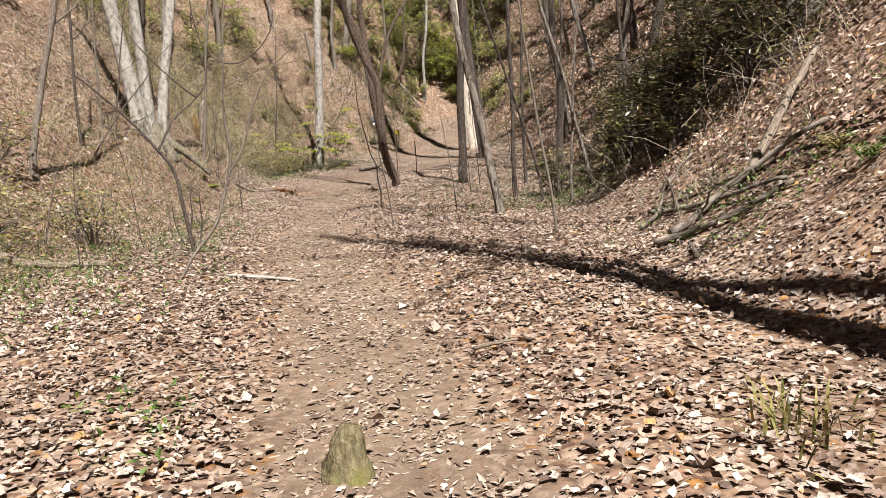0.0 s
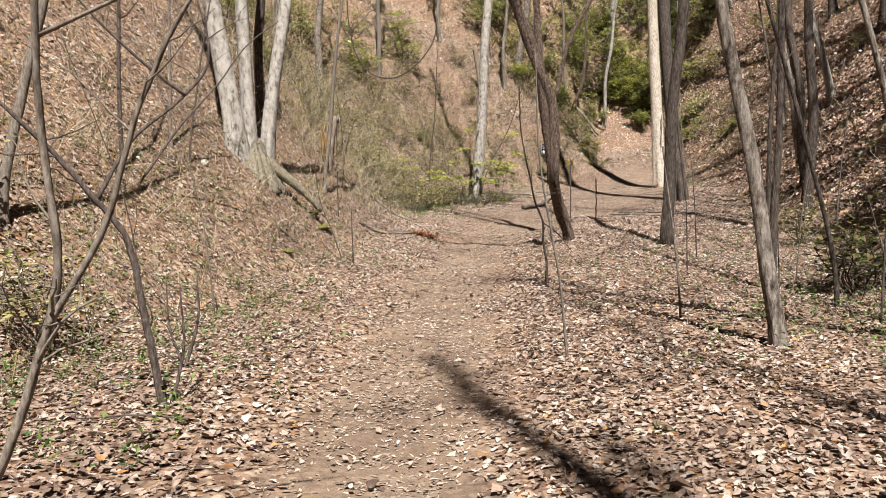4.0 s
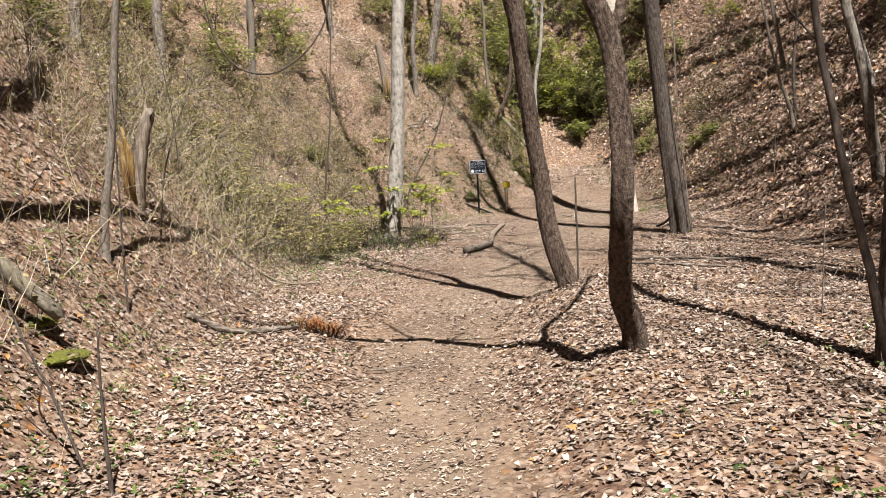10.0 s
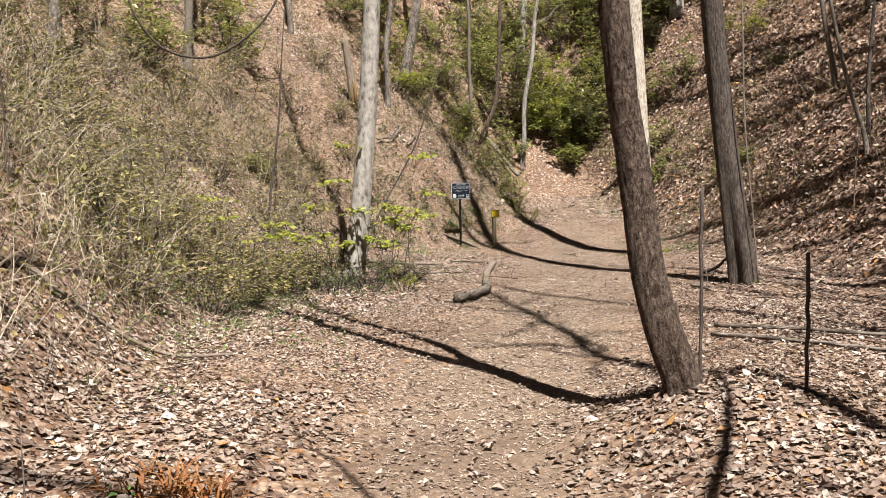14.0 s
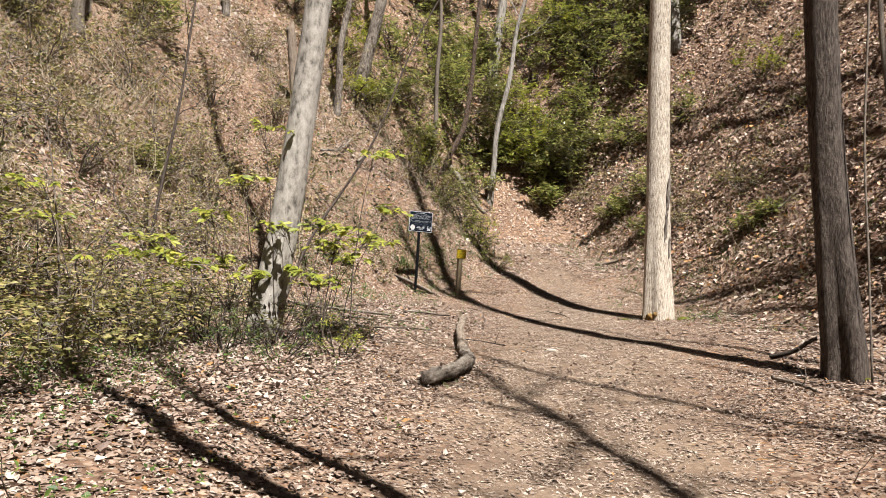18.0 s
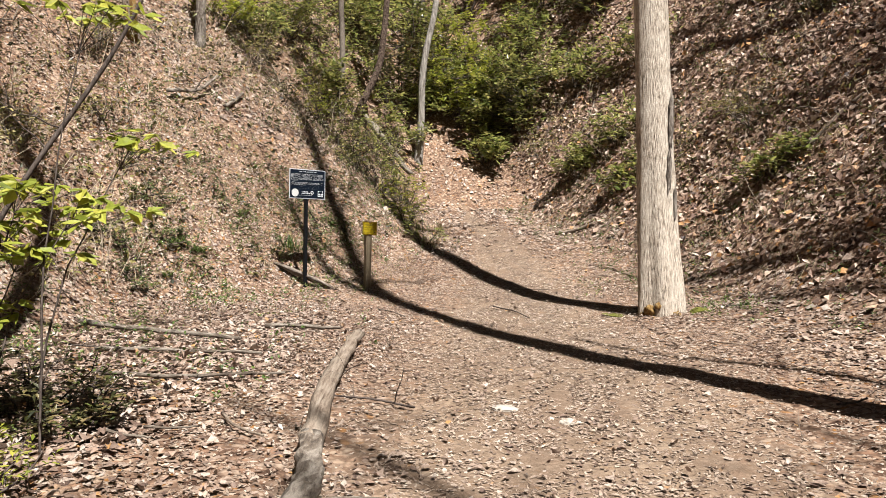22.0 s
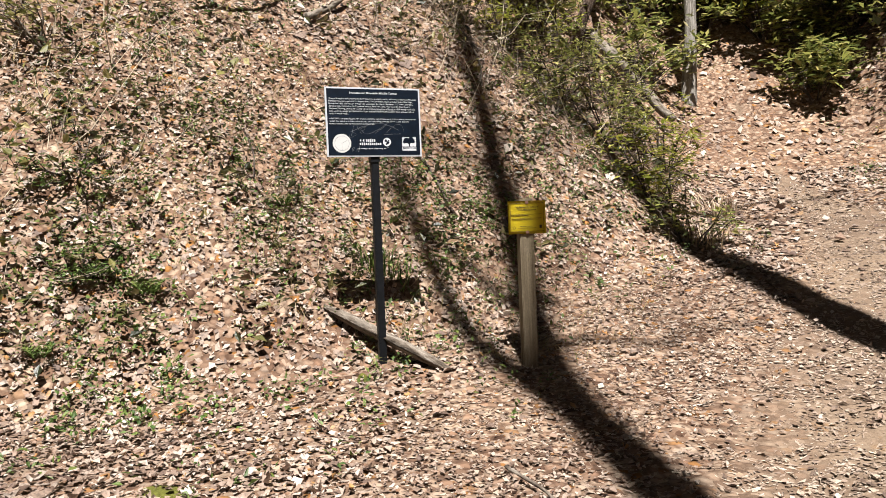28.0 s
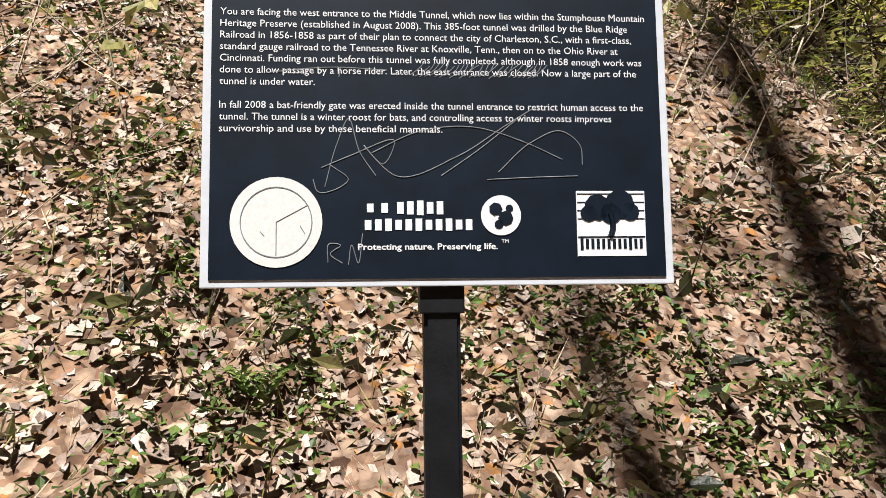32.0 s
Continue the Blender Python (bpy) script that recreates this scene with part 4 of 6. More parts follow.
sapling((-1.63, 6.56), ((((0, 0, 0), (0.14, 0.09, 0.17), (0.34, 0.22, 0.42), (0.44, 0.29, 0.69), (0.51, 0.33, 0.97), (0.50, 0.33, 1.35), (0.54, 0.30, 1.75), (0.62, 0.3, 2.4)), 0.017),
                        (((0.47, 0.31, 0.82), (0.64, 0.36, 1.10), (0.74, 0.40, 1.4), (0.95, 0.42, 1.75), (1.25, 0.45, 2.0)), 0.011),
                        (((0.53, 0.32, 1.6), (0.8, 0.4, 1.72), (1.2, 0.5, 1.8)), 0.006)),
        "bare brown leaning sapling beside the start of the path", 6, BARK_STEM, shoots=5, reach=0.3)
sapling((0.36, 14.15), ((((0, 0, 0), (0.02, -0.01, 0.30), (-0.01, 0, 0.52), (-0.02, 0.01, 0.80), (-0.10, 0.04, 1.01), (-0.16, 0.06, 1.29), (-0.22, 0.08, 1.58), (-0.26, 0.10, 1.95), (-0.27, 0.10, 2.4)), 0.016),
                         (((-0.02, 0.01, 0.78), (0.14, -0.05, 0.66), (0.32, -0.12, 0.44)), 0.008)), "thin crooked dark sapling at the path's edge", 7, shoots=4, reach=0.4)
sapling((0.42, 10.36), ((((0, 0, 0), (-0.04, 0, 0.5), (-0.17, 0, 1.38), (-0.2, 0, 2.2)), 0.011),), "thin pale bare sapling", 9, BARK_STEM, shoots=3, reach=0.3)
sapling((-2.52, 16.34), ((((0, 0, 0), (-0.01, 0, 0.4), (0.0, 0, 0.86)), 0.014),), "thin cut dark stub", 10, shoots=1, reach=0.15)
sapling((-2.75, 16.6), ((((0, 0, 0), (-0.15, 0, 0.45), (-0.3, 0, 0.85), (-0.38, 0, 1.8)), 0.009),), "thin bent twig rising from the bank", 11, shoots=3, reach=0.3)
sapling((-4.51, 13.62), ((((0, 0, 0), (0.47, 0.41, 0.73), (0.82, 0.72, 1.20), (1.13, 0.99, 1.70), (1.47, 1.29, 2.05)), 0.016),), "long thin bare stem leaning off the bank", 12, shoots=4, reach=0.35)
sapling((-1.5, 31.3), ((((0, 0, 0), (0.35, 0.2, 1.1), (1.1, 0.4, 2.5), (1.7, 0.5, 4.2), (2.2, 0.5, 5.2)), 0.022),), "slender leaning stem beside a pale trunk", 13, shoots=6, reach=0.6)
for n, (x, y) in enumerate(((-3.1, 5.2), (-3.6, 7.4), (-2.9, 7.9), (-3.9, 9.6), (-3.2, 11.2), (-3.0, 12.2), (3.1, 11.6), (3.6, 12.4), (2.6, 12.6), (3.3, 14.2), (4.2, 15.4), (1.5, 11.8), (2.2, 14.9), (2.9, 19.4),
                            (-3.4, 19.0), (-3.9, 21.4), (-4.6, 24.6), (-3.6, 26.0), (-4.2, 27.5), (-3.3, 28.9), (6.9, 27.4), (7.6, 30.2), (2.6, 16.2), (-5.4, 21.9), (-5.6, 26.4))):
    g = np.random.RandomState(500 + n)
    top = g.uniform(1.0, 3.0)
    lean = g.normal(0, 0.15, 2)
    sapling((x, y), ((((0, 0, 0), (lean[0] * 0.4, lean[1] * 0.4, top * 0.4), (lean[0] * top, lean[1] * top, top)), g.uniform(0.007, 0.014)),), "thin bare sapling in the undergrowth", 500 + n,
            (BARK_TWIG, BARK_STEM)[n % 2], shoots=6, reach=0.4)

# Two dark thin stakes and a creeper.
for x, y, tall in ((1.14, 22.01, 1.35), (1.65, 21.59, 0.9)):
    stake = thing("stake", on_ground(x, y), "thin dark upright stake in the leaves", "stake", "stakes")
    solid("rod", *tube(bend((0, 0, -0.1), (0.01, 0, tall), 12, 0.012, g), np.full(12, 0.013), 7, 0.1, 2), BARK_TWIG, stake)
creeper = thing("creeper", on_ground(4.98, 28.85), "pale woody creeper hanging along a dark trunk", "creeper")
solid("vine", *tube(run([(0.1, -0.05, -0.05), (0.0, 0.0, 1.3), (-0.1, 0.05, 2.6), (-0.14, 0.06, 4.0), (-0.2, 0.1, 6)], 24), np.full(24, 0.014), 6, 0.15, 2), BARK_STEM, creeper)
arch = thing("creeper", on_ground(-5.9, 33.0), "dark woody creeper hanging in an arc over the slope", "creeper")
solid("vine", *tube(run([(2.9, 0.8, 3.6), (2.75, 0.79, 2.9), (1.97, 0.57, 1.85), (1.24, 0.36, 1.45), (0.45, 0.13, 1.6), (0.02, 0.01, 2.1), (-0.26, -0.08, 3.2), (-0.3, -0.1, 5)], 40), np.full(40, 0.022), 7, 0.12, 3), BARK_DARK, arch)


# ---- dead wood ----
def lay_wood(verts, faces, wood, parent, way):
    """A lying piece whose own z runs along its grain."""
    q = Vector(way).to_track_quat("Z", "Y").to_matrix()
    ob = solid("wood", np.asarray(verts) @ np.array(q), faces, wood, parent)
    ob.matrix_local = q.to_4x4()
    return ob


def stick(points, r, label, seed, wood=LOGWOOD, name="fallen_branch", up=0.6, sides=9, shoots=0, taper=0.6):
    """Wood that lies on the ground along a few plan points."""
    g = np.random.RandomState(seed)
    base = points[0]
    ob = thing(name, on_ground(*base[:2]), label, "dead wood", "fallen wood")
    p = run([(*q[:2], 0) for q in points], 6 * len(points))
    p[:, 2] = height(p[:, 0], p[:, 1]) + r * up + 0.03
    lift = [q[2] if len(q) > 2 else 0 for q in points]
    p[:, 2] += np.interp(np.linspace(0, 1, len(p)), np.linspace(0, 1, len(points)), lift)
    p[:, 2] = np.convolve(np.pad(p[:, 2], 2, "edge"), np.ones(5) / 5, "valid")
    p = p - on_ground(*base[:2]) + g.normal(0, r * 0.12, p.shape)
    lay_wood(*tube(p, np.linspace(r, r * taper, len(p)), sides, 0.13, seed, furrow=0.05 if r > 0.03 else 0), wood, ob, p[-1] - p[0])
    if shoots:
        tagged(solid("twigwork", *joined(twigs_from(p, r, g, shoots, 0.5, 0.5)), wood, ob), kind="stuff")
    return ob


stick(((0.06, 28.25), (0.38, 28.7), (0.66, 29.3), (0.77, 29.9), (0.80, 30.35)), 0.072, "mottled grey-brown bent log lying along the path", 1, LOGWOOD, "log", 0.8, 14, taper=0.8)
stick(((0.79, 30.3), (1.08, 32.0), (1.50, 33.9)), 0.066, "pale straight log with peeling bark along the path", 2, DEADWOOD, "log", 0.8, 14, taper=0.75)
stick(((2.25, 5.64), (2.54, 5.56), (2.71, 5.40), (3.17, 5.23)), 0.032, "grey rotting log on the leafy bank", 3, LOGWOOD, "log")
stick(((3.2, 5.92, 0.02), (3.93, 6.68, 0.1), (4.83, 7.54, 0.15)), 0.045, "grey barkless pole lying up the bank", 4, DEADWOOD, "log", taper=0.8)
stick(((2.75, 6.95), (2.9, 6.1), (3.1, 5.2, 0.08)), 0.028, "brown broken branch at the foot of the bank", 5, LOGWOOD, shoots=4)
stick(((2.5, 6.55), (2.69, 6.72), (2.99, 7.05, 0.15), (3.3, 7.2, 0.3)), 0.022, "bare broken branch in the leaves", 6, LOGWOOD, shoots=5)
stick(((2.25, 4.85), (2.32, 5.05), (2.39, 5.29)), 0.018, "short brown chunk of branch in the leaves", 34, LOGWOOD)
stick(((2.45, 5.75), (3.0, 5.95, 0.05), (3.75, 5.7, 0.1)), 0.03, "grey forked branch lying up the bank", 35, LOGWOOD, shoots=4)
stick(((-4.0, 8.7), (-3.3, 8.3), (-2.6, 7.85)), 0.05, "weathered grey log in the leaves", 7, DEADWOOD, "log")
stick(((0.49, 3.57), (0.6, 3.6), (0.72, 3.62)), 0.012, "short pale stick on the leaves", 9, DEADWOOD)
stick(((-3.58, 15.97), (-3.45, 16.0), (-3.3, 16.06)), 0.016, "brown stick on the bank", 10)
stick(((-3.05, 20.07), (-2.7, 20.2), (-2.37, 20.34)), 0.03, "brown branch beside the path", 11, shoots=2)
stick(((-2.96, 15.77), (-2.84, 16.33)), 0.01, "thin brown stick on the bank", 12)
stick(((-3.95, 23.3, 0.05), (-3.32, 23.62), (-2.9, 23.78), (-2.4, 23.9)), 0.022, "long pale bent branch at the foot of the bank", 13, DEADWOOD)
stick(((-3.2, 19.9), (-2.8, 20.12), (-2.42, 20.38), (-2.2, 20.55)), 0.036, "grey crooked log at the path's edge", 14, LOGWOOD, "log")
stick(((2.3, 24.4), (2.9, 23.5), (3.55, 22.6)), 0.024, "grey log half sunk in leaves", 15, LOGWOOD, "log")
stick(((2.6, 25.0), (3.4, 24.0), (4.3, 23.6)), 0.024, "brown log half sunk in leaves", 16, LOGWOOD, "log")
stick(((4.75, 30.2), (4.9, 29.9, 0.15), (4.95, 29.6, 0.35)), 0.035, "broken branch leaning on a dark trunk's foot", 17, BARK_DARK)
stick(((4.05, 29.05), (4.1, 28.7), (4.05, 28.3)), 0.024, "brown stick on the leaves", 18, shoots=2)
stick(((-1.39, 34.95), (-0.5, 34.3), (0.31, 33.7)), 0.034, "dark rotten log beside the path", 19, LOGWOOD, "log")
stick(((-0.9, 33.3), (-0.1, 33.05), (0.53, 32.89)), 0.02, "thin dark rotten branch", 20)
stick(((-0.7, 32.2), (0.1, 32.0), (0.7, 32.1)), 0.016, "thin brown branch on the leaves", 21)
stick(((6.28, 40.57), (6.6, 40.3), (6.87, 39.98)), 0.045, "short pale log on the bank", 22, DEADWOOD, "log")
stick(((-1.1, 39.6, 0.1), (-0.7, 40.0, 0.15), (-0.35, 40.7, 0.2)), 0.035, "grey bent branch on the slope", 23, LOGWOOD, shoots=3)
stick(((-0.2, 40.2, 0.05), (0.1, 40.75, 0.1)), 0.04, "broken grey branch on the slope", 24, LOGWOOD)
stick(((0.55, 34.55), (0.95, 34.5), (1.34, 34.42)), 0.032, "rotten grey log beside the path", 25, LOGWOOD, "log")


def slab(a, b, wide, thick, label, seed, turn=0.5, wood=LOGWOOD):
    """A split slab of wood lying between two plan points."""
    g = np.random.RandomState(seed)
    ob = thing("log", on_ground(*a), label, "dead wood", "fallen wood")
    o = np.array(on_ground(*a))
    k = np.linspace(0, 1, 16)[:, None]
    p = np.array(on_ground(*a, 0.012)) * (1 - k) + np.array(on_ground(*b, 0.012)) * k - o
    v, f = tube(p, np.full(16, 1.0), 10, 0.10, seed, furrow=0.12)
    way = (p[-1] - p[0]) / np.linalg.norm(p[-1] - p[0])
    side = np.cross(way, (0, 0, 1.0))
    side /= np.linalg.norm(side)
    up = np.cross(side, way)
    side, up = side * math.cos(turn) + up * math.sin(turn), up * math.cos(turn) - side * math.sin(turn)
    mid = p[np.minimum(np.arange(len(v)) // 10, 15)]
    mid[-2], mid[-1] = p[-1], p[0]
    d = v - mid
    s, u = d @ side, d @ up
    ends = np.sqrt(np.clip(1.02 - (2 * ((mid - p[0]) @ way) / np.linalg.norm(p[-1] - p[0]) - 1) ** 4, 0.12, 1))
    along = (d @ way)[:, None] * way + g.normal(0, 0.012, (len(v), 1)) * way
    v = mid + along + (s * wide * ends)[:, None] * side + (np.sign(u) * np.abs(u) ** 0.6 * thick * ends)[:, None] * up
    lay_wood(v, f, wood, ob, way)
    return ob


slab((0.66, 37.76), (1.56, 37.40), 0.06, 0.035, "split brown slab of wood at the foot of a signpost", 27)
slab((-1.24, 6.68), (-0.61, 6.42), 0.075, 0.014, "splintered pale slab of bare wood beside the path", 36, 0.15, BLEACHED)
stick(((3.61, 36.1), (3.72, 35.6), (3.74, 35.0)), 0.012, "thin bent stick on the path", 28)
stick(((2.0, 36.0), (2.2, 35.7), (2.25, 35.4)), 0.008, "thin stick on the path", 29)
stick(((2.7, 44.2, 0.2), (3.2, 44.0, 0.25), (3.8, 43.4, 0.2)), 0.09, "grey fallen trunk above the path", 30, LOGWOOD, "log")
stick(((10.2, 32.0), (10.7, 33.7)), 0.035, "pale fallen stick on the bank", 31, DEADWOOD)
stick(((10.3, 40.0), (10.85, 39.95)), 0.04, "pale fallen stick on the bank", 32, DEADWOOD)
stick(((8.6, 36.3), (9.4, 35.9)), 0.03, "pale fallen stick on the bank", 33, DEADWOOD)
g = np.random.RandomState(91)
for n in range(70):
    x, y = g.uniform(-4.5, 8), g.uniform(1.5, 41)
    if abs(float(beside(TRAIL, x, y))) < 0.5:
        continue
    a, l = g.uniform(0, 6.28), g.uniform(0.2, 0.8)
    stick(((x, y), (x + 0.5 * l * math.cos(a), y + 0.5 * l * math.sin(a)), (x + l * math.cos(a + 0.2), y + l * math.sin(a + 0.2))), g.uniform(0.004, 0.012), "small fallen twig on the leaves", 700 + n,
          (LOGWOOD, DEADWOOD, BARK_TWIG)[n % 3], sides=6, shoots=n % 3)


for n in range(64):
    y = g.uniform(22, 46)
    left = n % 3 != 0
    toe = np.array(TOE_LEFT if left else TOE_RIGHT)
    x = float(np.interp(y, toe[:, 1], toe[:, 0])) + (-1 if left else 1) * g.uniform(0.4, 6.0)
    a, l = g.normal(2.2 if left else 0.8, 0.7), g.uniform(0.5, 1.7)
    if abs(x - 1.3) < 1.8 and 35.5 < y < 39.5:
        continue
    stick(((x, y), (x + 0.5 * l * math.cos(a), y + 0.5 * l * math.sin(a), 0.03), (x + l * math.cos(a + 0.25), y + l * math.sin(a + 0.25), 0.08)), g.uniform(0.009, 0.026), "dead branch lying on the slope", 790 + n,
          (LOGWOOD, DEADWOOD, LOGWOOD)[n % 3], sides=6, shoots=n % 4)


def snag(at, line, r, label, seed, wood, foot=None):
    g = np.random.RandomState(seed)
    ob = thing("snag", on_ground(*at), label, "dead tree", "snags")
    p = run(line, 16)
    v, f = tube(p, np.linspace(r, r * 0.8, 16), 12, 0.12, seed)
    top = v[:, 2] > p[-1, 2] - 0.05
    v[top, 2] += g.uniform(-0.25, 0.12, top.sum()) * r * 6
    solid("trunk", v, f, wood, ob)
    if foot:
        for n, (a, top) in enumerate(((-0.6, 0.75), (0.0, 0.45), (0.5, 0.9))):
            solid("heartwood", *tube([(r * 0.6 * a, -r * 0.6, -0.1), (r * 0.6 * a - 0.02, -r * 0.62, top * 0.6), (r * 0.6 * a - top * 0.1, -r * 0.6, top)], [r * 0.5, r * 0.46, r * 0.12], 8, 0.25, n), foot, ob, "orange rotten heartwood")
    return ob


snag((-1.78, 40.4), ((0, 0, -0.2), (-0.1, 0, 0.8), (-0.28, 0, 2.1)), 0.125, "broken pale snag with orange heartwood at its foot", 3, DEADWOOD, ROTTEN)
snag((-4.32, 21.86), ((0, 0, -0.2), (0.08, 0.03, 0.45), (0.22, 0.1, 1.08)), 0.10, "leaning broken stub of pale rotten wood with an orange foot", 4, DEADWOOD, ROTTEN)
stump = thing("stump", on_ground(-0.12, 2.42), "small mossy stump rising out of the path", "stump")
v, f = tube(run([(0, -0.02, -0.08), (0.0, 0.0, 0.06), (0.02, 0.03, 0.17)], 9), (0.12, 0.105, 0.09, 0.08, 0.07, 0.062, 0.055, 0.045, 0.03), 13, 0.16, 7)
solid("wood", v, f, barky("stump_bark", (0.045, 0.036, 0.018), (0.125, 0.10, 0.052), (0.22, 0.185, 0.11), 0.4, 45, 0.3, 0.02, 0.8), stump)


# ---- shrubs, herbs and grass ----
def spray(g, n, spread, leaf, fan, mat_wide=0.42, droop=0.25):
    """Leaves round the tips of twigs: rows for leaves_mesh."""
    d = g.normal(0, 1, (n, 3))
    d[:, 2] = np.abs(d[:, 2]) * fan - droop
    up = np.cross(np.cross(d, (0, 0, 1)), d) + g.normal(0, 0.3, (n, 3)) + (0, 0, 0.6)
    long = g.uniform(0.6, 1.15, n) * leaf
    return d, up, long, long * mat_wide * g.uniform(0.8, 1.2, n)


def shrub(at, wide, tall, stems, tips, per_tip, leaf, mat, label, seed, bark=BARK_TWIG, fan=0.5, narrow=0.4, low=0.15, name="shrub", category="shrub", group="shrubs", layered=False):
    """A shrub with an uneven outline: bent stems, twigs, and leaves in whorls at the tips."""
    g = np.random.RandomState(seed)
    ob = thing(name, on_ground(*at), label, category, group)
    z0, y_far = on_ground(*at)[2], at[1] > 40
    at_, way_, up_, long_, wide_ = [], [], [], [], []
    for n in range(stems):
        a = g.uniform(0, 6.28)
        out = wide * 0.5 * g.uniform(0.35, 1.0)
        up = tall * g.uniform(0.45, 1.0) * (1.15 - 0.5 * out / (wide * 0.5))
        end = np.array((math.cos(a) * out, math.sin(a) * out, up))
        slope = float(height(at[0] + end[0], at[1] + end[1])) - z0
        end[2] += max(-0.4, min(slope, 1.2)) * 0.75
        s = bend((math.cos(a) * 0.06, math.sin(a) * 0.06, -0.05), end, 8, 0.09, g)
        r = 0.006 + 0.008 * tall * g.uniform(0.5, 1)
        wood = [tube(s[::2] if y_far else s, np.linspace(r, r * 0.35, len(s[::2] if y_far else s)), 3 if y_far else 4, 0.08, n, cap=False)]
        for _ in range(max(1, tips // stems)):
            b = s[g.randint(3, 8)]
            e = g.normal(0, 1, 3)
            e[2] = abs(e[2]) * 0.5
            e = b + e / np.linalg.norm(e) * tall * g.uniform(0.1, 0.32)
            wood.append(tube(np.stack([b, e]), (r * 0.5, r * 0.2), 3, cap=False))
            d, u, l, w = spray(g, per_tip, 1, leaf, fan, narrow)
            off = g.normal(0, leaf * 0.35, (per_tip, 3))
            if layered:
                off = g.normal(0, 1, (per_tip, 3)) * (leaf * 1.5, leaf * 1.5, leaf * 0.18)
                d = off * (1, 1, 0) + g.normal(0, 0.3, (per_tip, 3)) * (leaf, leaf, leaf * 0.5) - (0, 0, 0.15 * leaf)
                u = np.array((0.0, 0.0, 1.0)) + g.normal(0, 0.55, (per_tip, 3))
            at_.append(np.repeat(e[None], per_tip, 0) + off)
            way_.append(d), up_.append(u), long_.append(l), wide_.append(w)
        solid("stem", *joined(wood), bark, ob)
    if per_tip:
        l = np.concatenate(long_)
        solid("foliage", *leaves_mesh(np.concatenate(at_), np.concatenate(way_), np.concatenate(up_), l, np.concatenate(wide_), l * 0.08), mat, ob, smooth=False)["kind"] = "stuff"
    return ob


LAUREL = "dense evergreen laurel shrub with glossy dark leaves"
for n, (x, y, w, h, tips) in enumerate(((4.1, 9.7, 1.7, 1.5, 90), (4.7, 10.9, 2.2, 2.2, 140), (5.2, 9.5, 2.2, 2.0, 130), (5.3, 12.4, 2.4, 2.2, 130), (6.2, 10.9, 2.0, 1.3, 90), (5.0, 14.2, 2.2, 1.7, 110),
                                        (5.9, 15.8, 2.2, 1.8, 100), (6.9, 13.2, 2.6, 2.4, 100), (6.6, 17.8, 2.0, 1.6, 70), (3.6, 13.2, 1.2, 0.9, 40), (4.4, 12.6, 1.2, 0.9, 40),
                                        (5.7, 46.2, 2.0, 1.8, 110), (6.8, 45.2, 2.2, 1.9, 120), (7.4, 46.6, 2.4, 2.2, 110), (5.0, 47.8, 2.4, 2.0, 100), (8.4, 44.6, 2.0, 1.5, 70), (3.2, 47.0, 2.4, 1.8, 80), (9.2, 47.5, 2.6, 2.2, 80),
                                        (-6.6, 36.2, 2.0, 1.5, 80), (-5.2, 39.3, 2.4, 1.6, 70), (1.0, 46.6, 2.4, 1.8, 70), (-0.8, 46.5, 2.4, 1.8, 60), (-8.6, 34.6, 2.4, 1.6, 60), (7.6, 40.2, 1.2, 0.7, 34), (8.2, 36.6, 1.3, 0.6, 30),
                                        (7.5, 42.4, 1.5, 1.0, 50), (6.4, 50.5, 3.0, 2.4, 90), (2.4, 50.5, 3.0, 2.2, 80), (4.6, 45.9, 1.6, 1.3, 60), (6.0, 44.6, 1.5, 1.2, 70), (7.9, 48.8, 2.8, 2.4, 90), (4.4, 50.0, 2.8, 2.4, 90), (0.0, 48.8, 2.8, 2.0, 70), (10.6, 46.6, 2.6, 2.0, 70), (-2.6, 46.0, 2.6, 1.8, 60), (8.2, 41.8, 1.6, 1.1, 40), (9.6, 43.2, 2.0, 1.4, 50), (5.4, 52.8, 3.4, 2.8, 90), (8.4, 53.0, 3.4, 2.8, 80), (1.6, 53.6, 3.4, 2.6, 70), (11.6, 50.2, 3.2, 2.4, 70))):
    # Beyond y 20 the lighter leaf colour stands for sun at the head.
    shrub((x, y), w, h, 12, int(tips * (1.5 if y < 20 else 1.4)), 10, 0.13 if y < 20 else 0.175, LAUREL_LEAF if y < 20 else EVERGREEN_SUNLIT, LAUREL, 800 + n, fan=0.45, narrow=0.42, group="evergreen shrubs")
for n, (x, y, w, h, tips) in enumerate(((5.6, 45.7, 2.6, 2.2, 150), (6.5, 45.2, 2.2, 1.8, 120), (7.2, 45.6, 2.2, 1.7, 90), (4.7, 46.2, 2.2, 2.0, 100), (6.2, 46.8, 2.8, 2.2, 120), (1.9, 43.9, 2.0, 1.5, 80), (0.3, 43.6, 2.2, 1.5, 80), (1.0, 44.8, 2.4, 1.8, 80), (-0.4, 42.6, 1.6, 1.0, 40), (3.6, 44.5, 1.4, 1.3, 60), (8.4, 47.2, 3.0, 2.6, 110), (9.4, 46.0, 2.6, 2.2, 90), (8.0, 49.2, 3.0, 3.0, 120), (9.4, 48.4, 3.0, 3.0, 120), (6.6, 49.2, 2.8, 2.6, 100), (10.8, 47.8, 2.8, 2.4, 90))):
    shrub((x, y), w, h, 13, int(tips * 1.25), 10, 0.165, (SPRING if n % 4 == 0 else LAUREL_LEAF if n in (12, 13) else EVERGREEN_SUNLIT), "big sunlit yellow-green evergreen shrub at the valley's head", 930 + n, fan=0.5, narrow=0.42, group="evergreen shrubs")
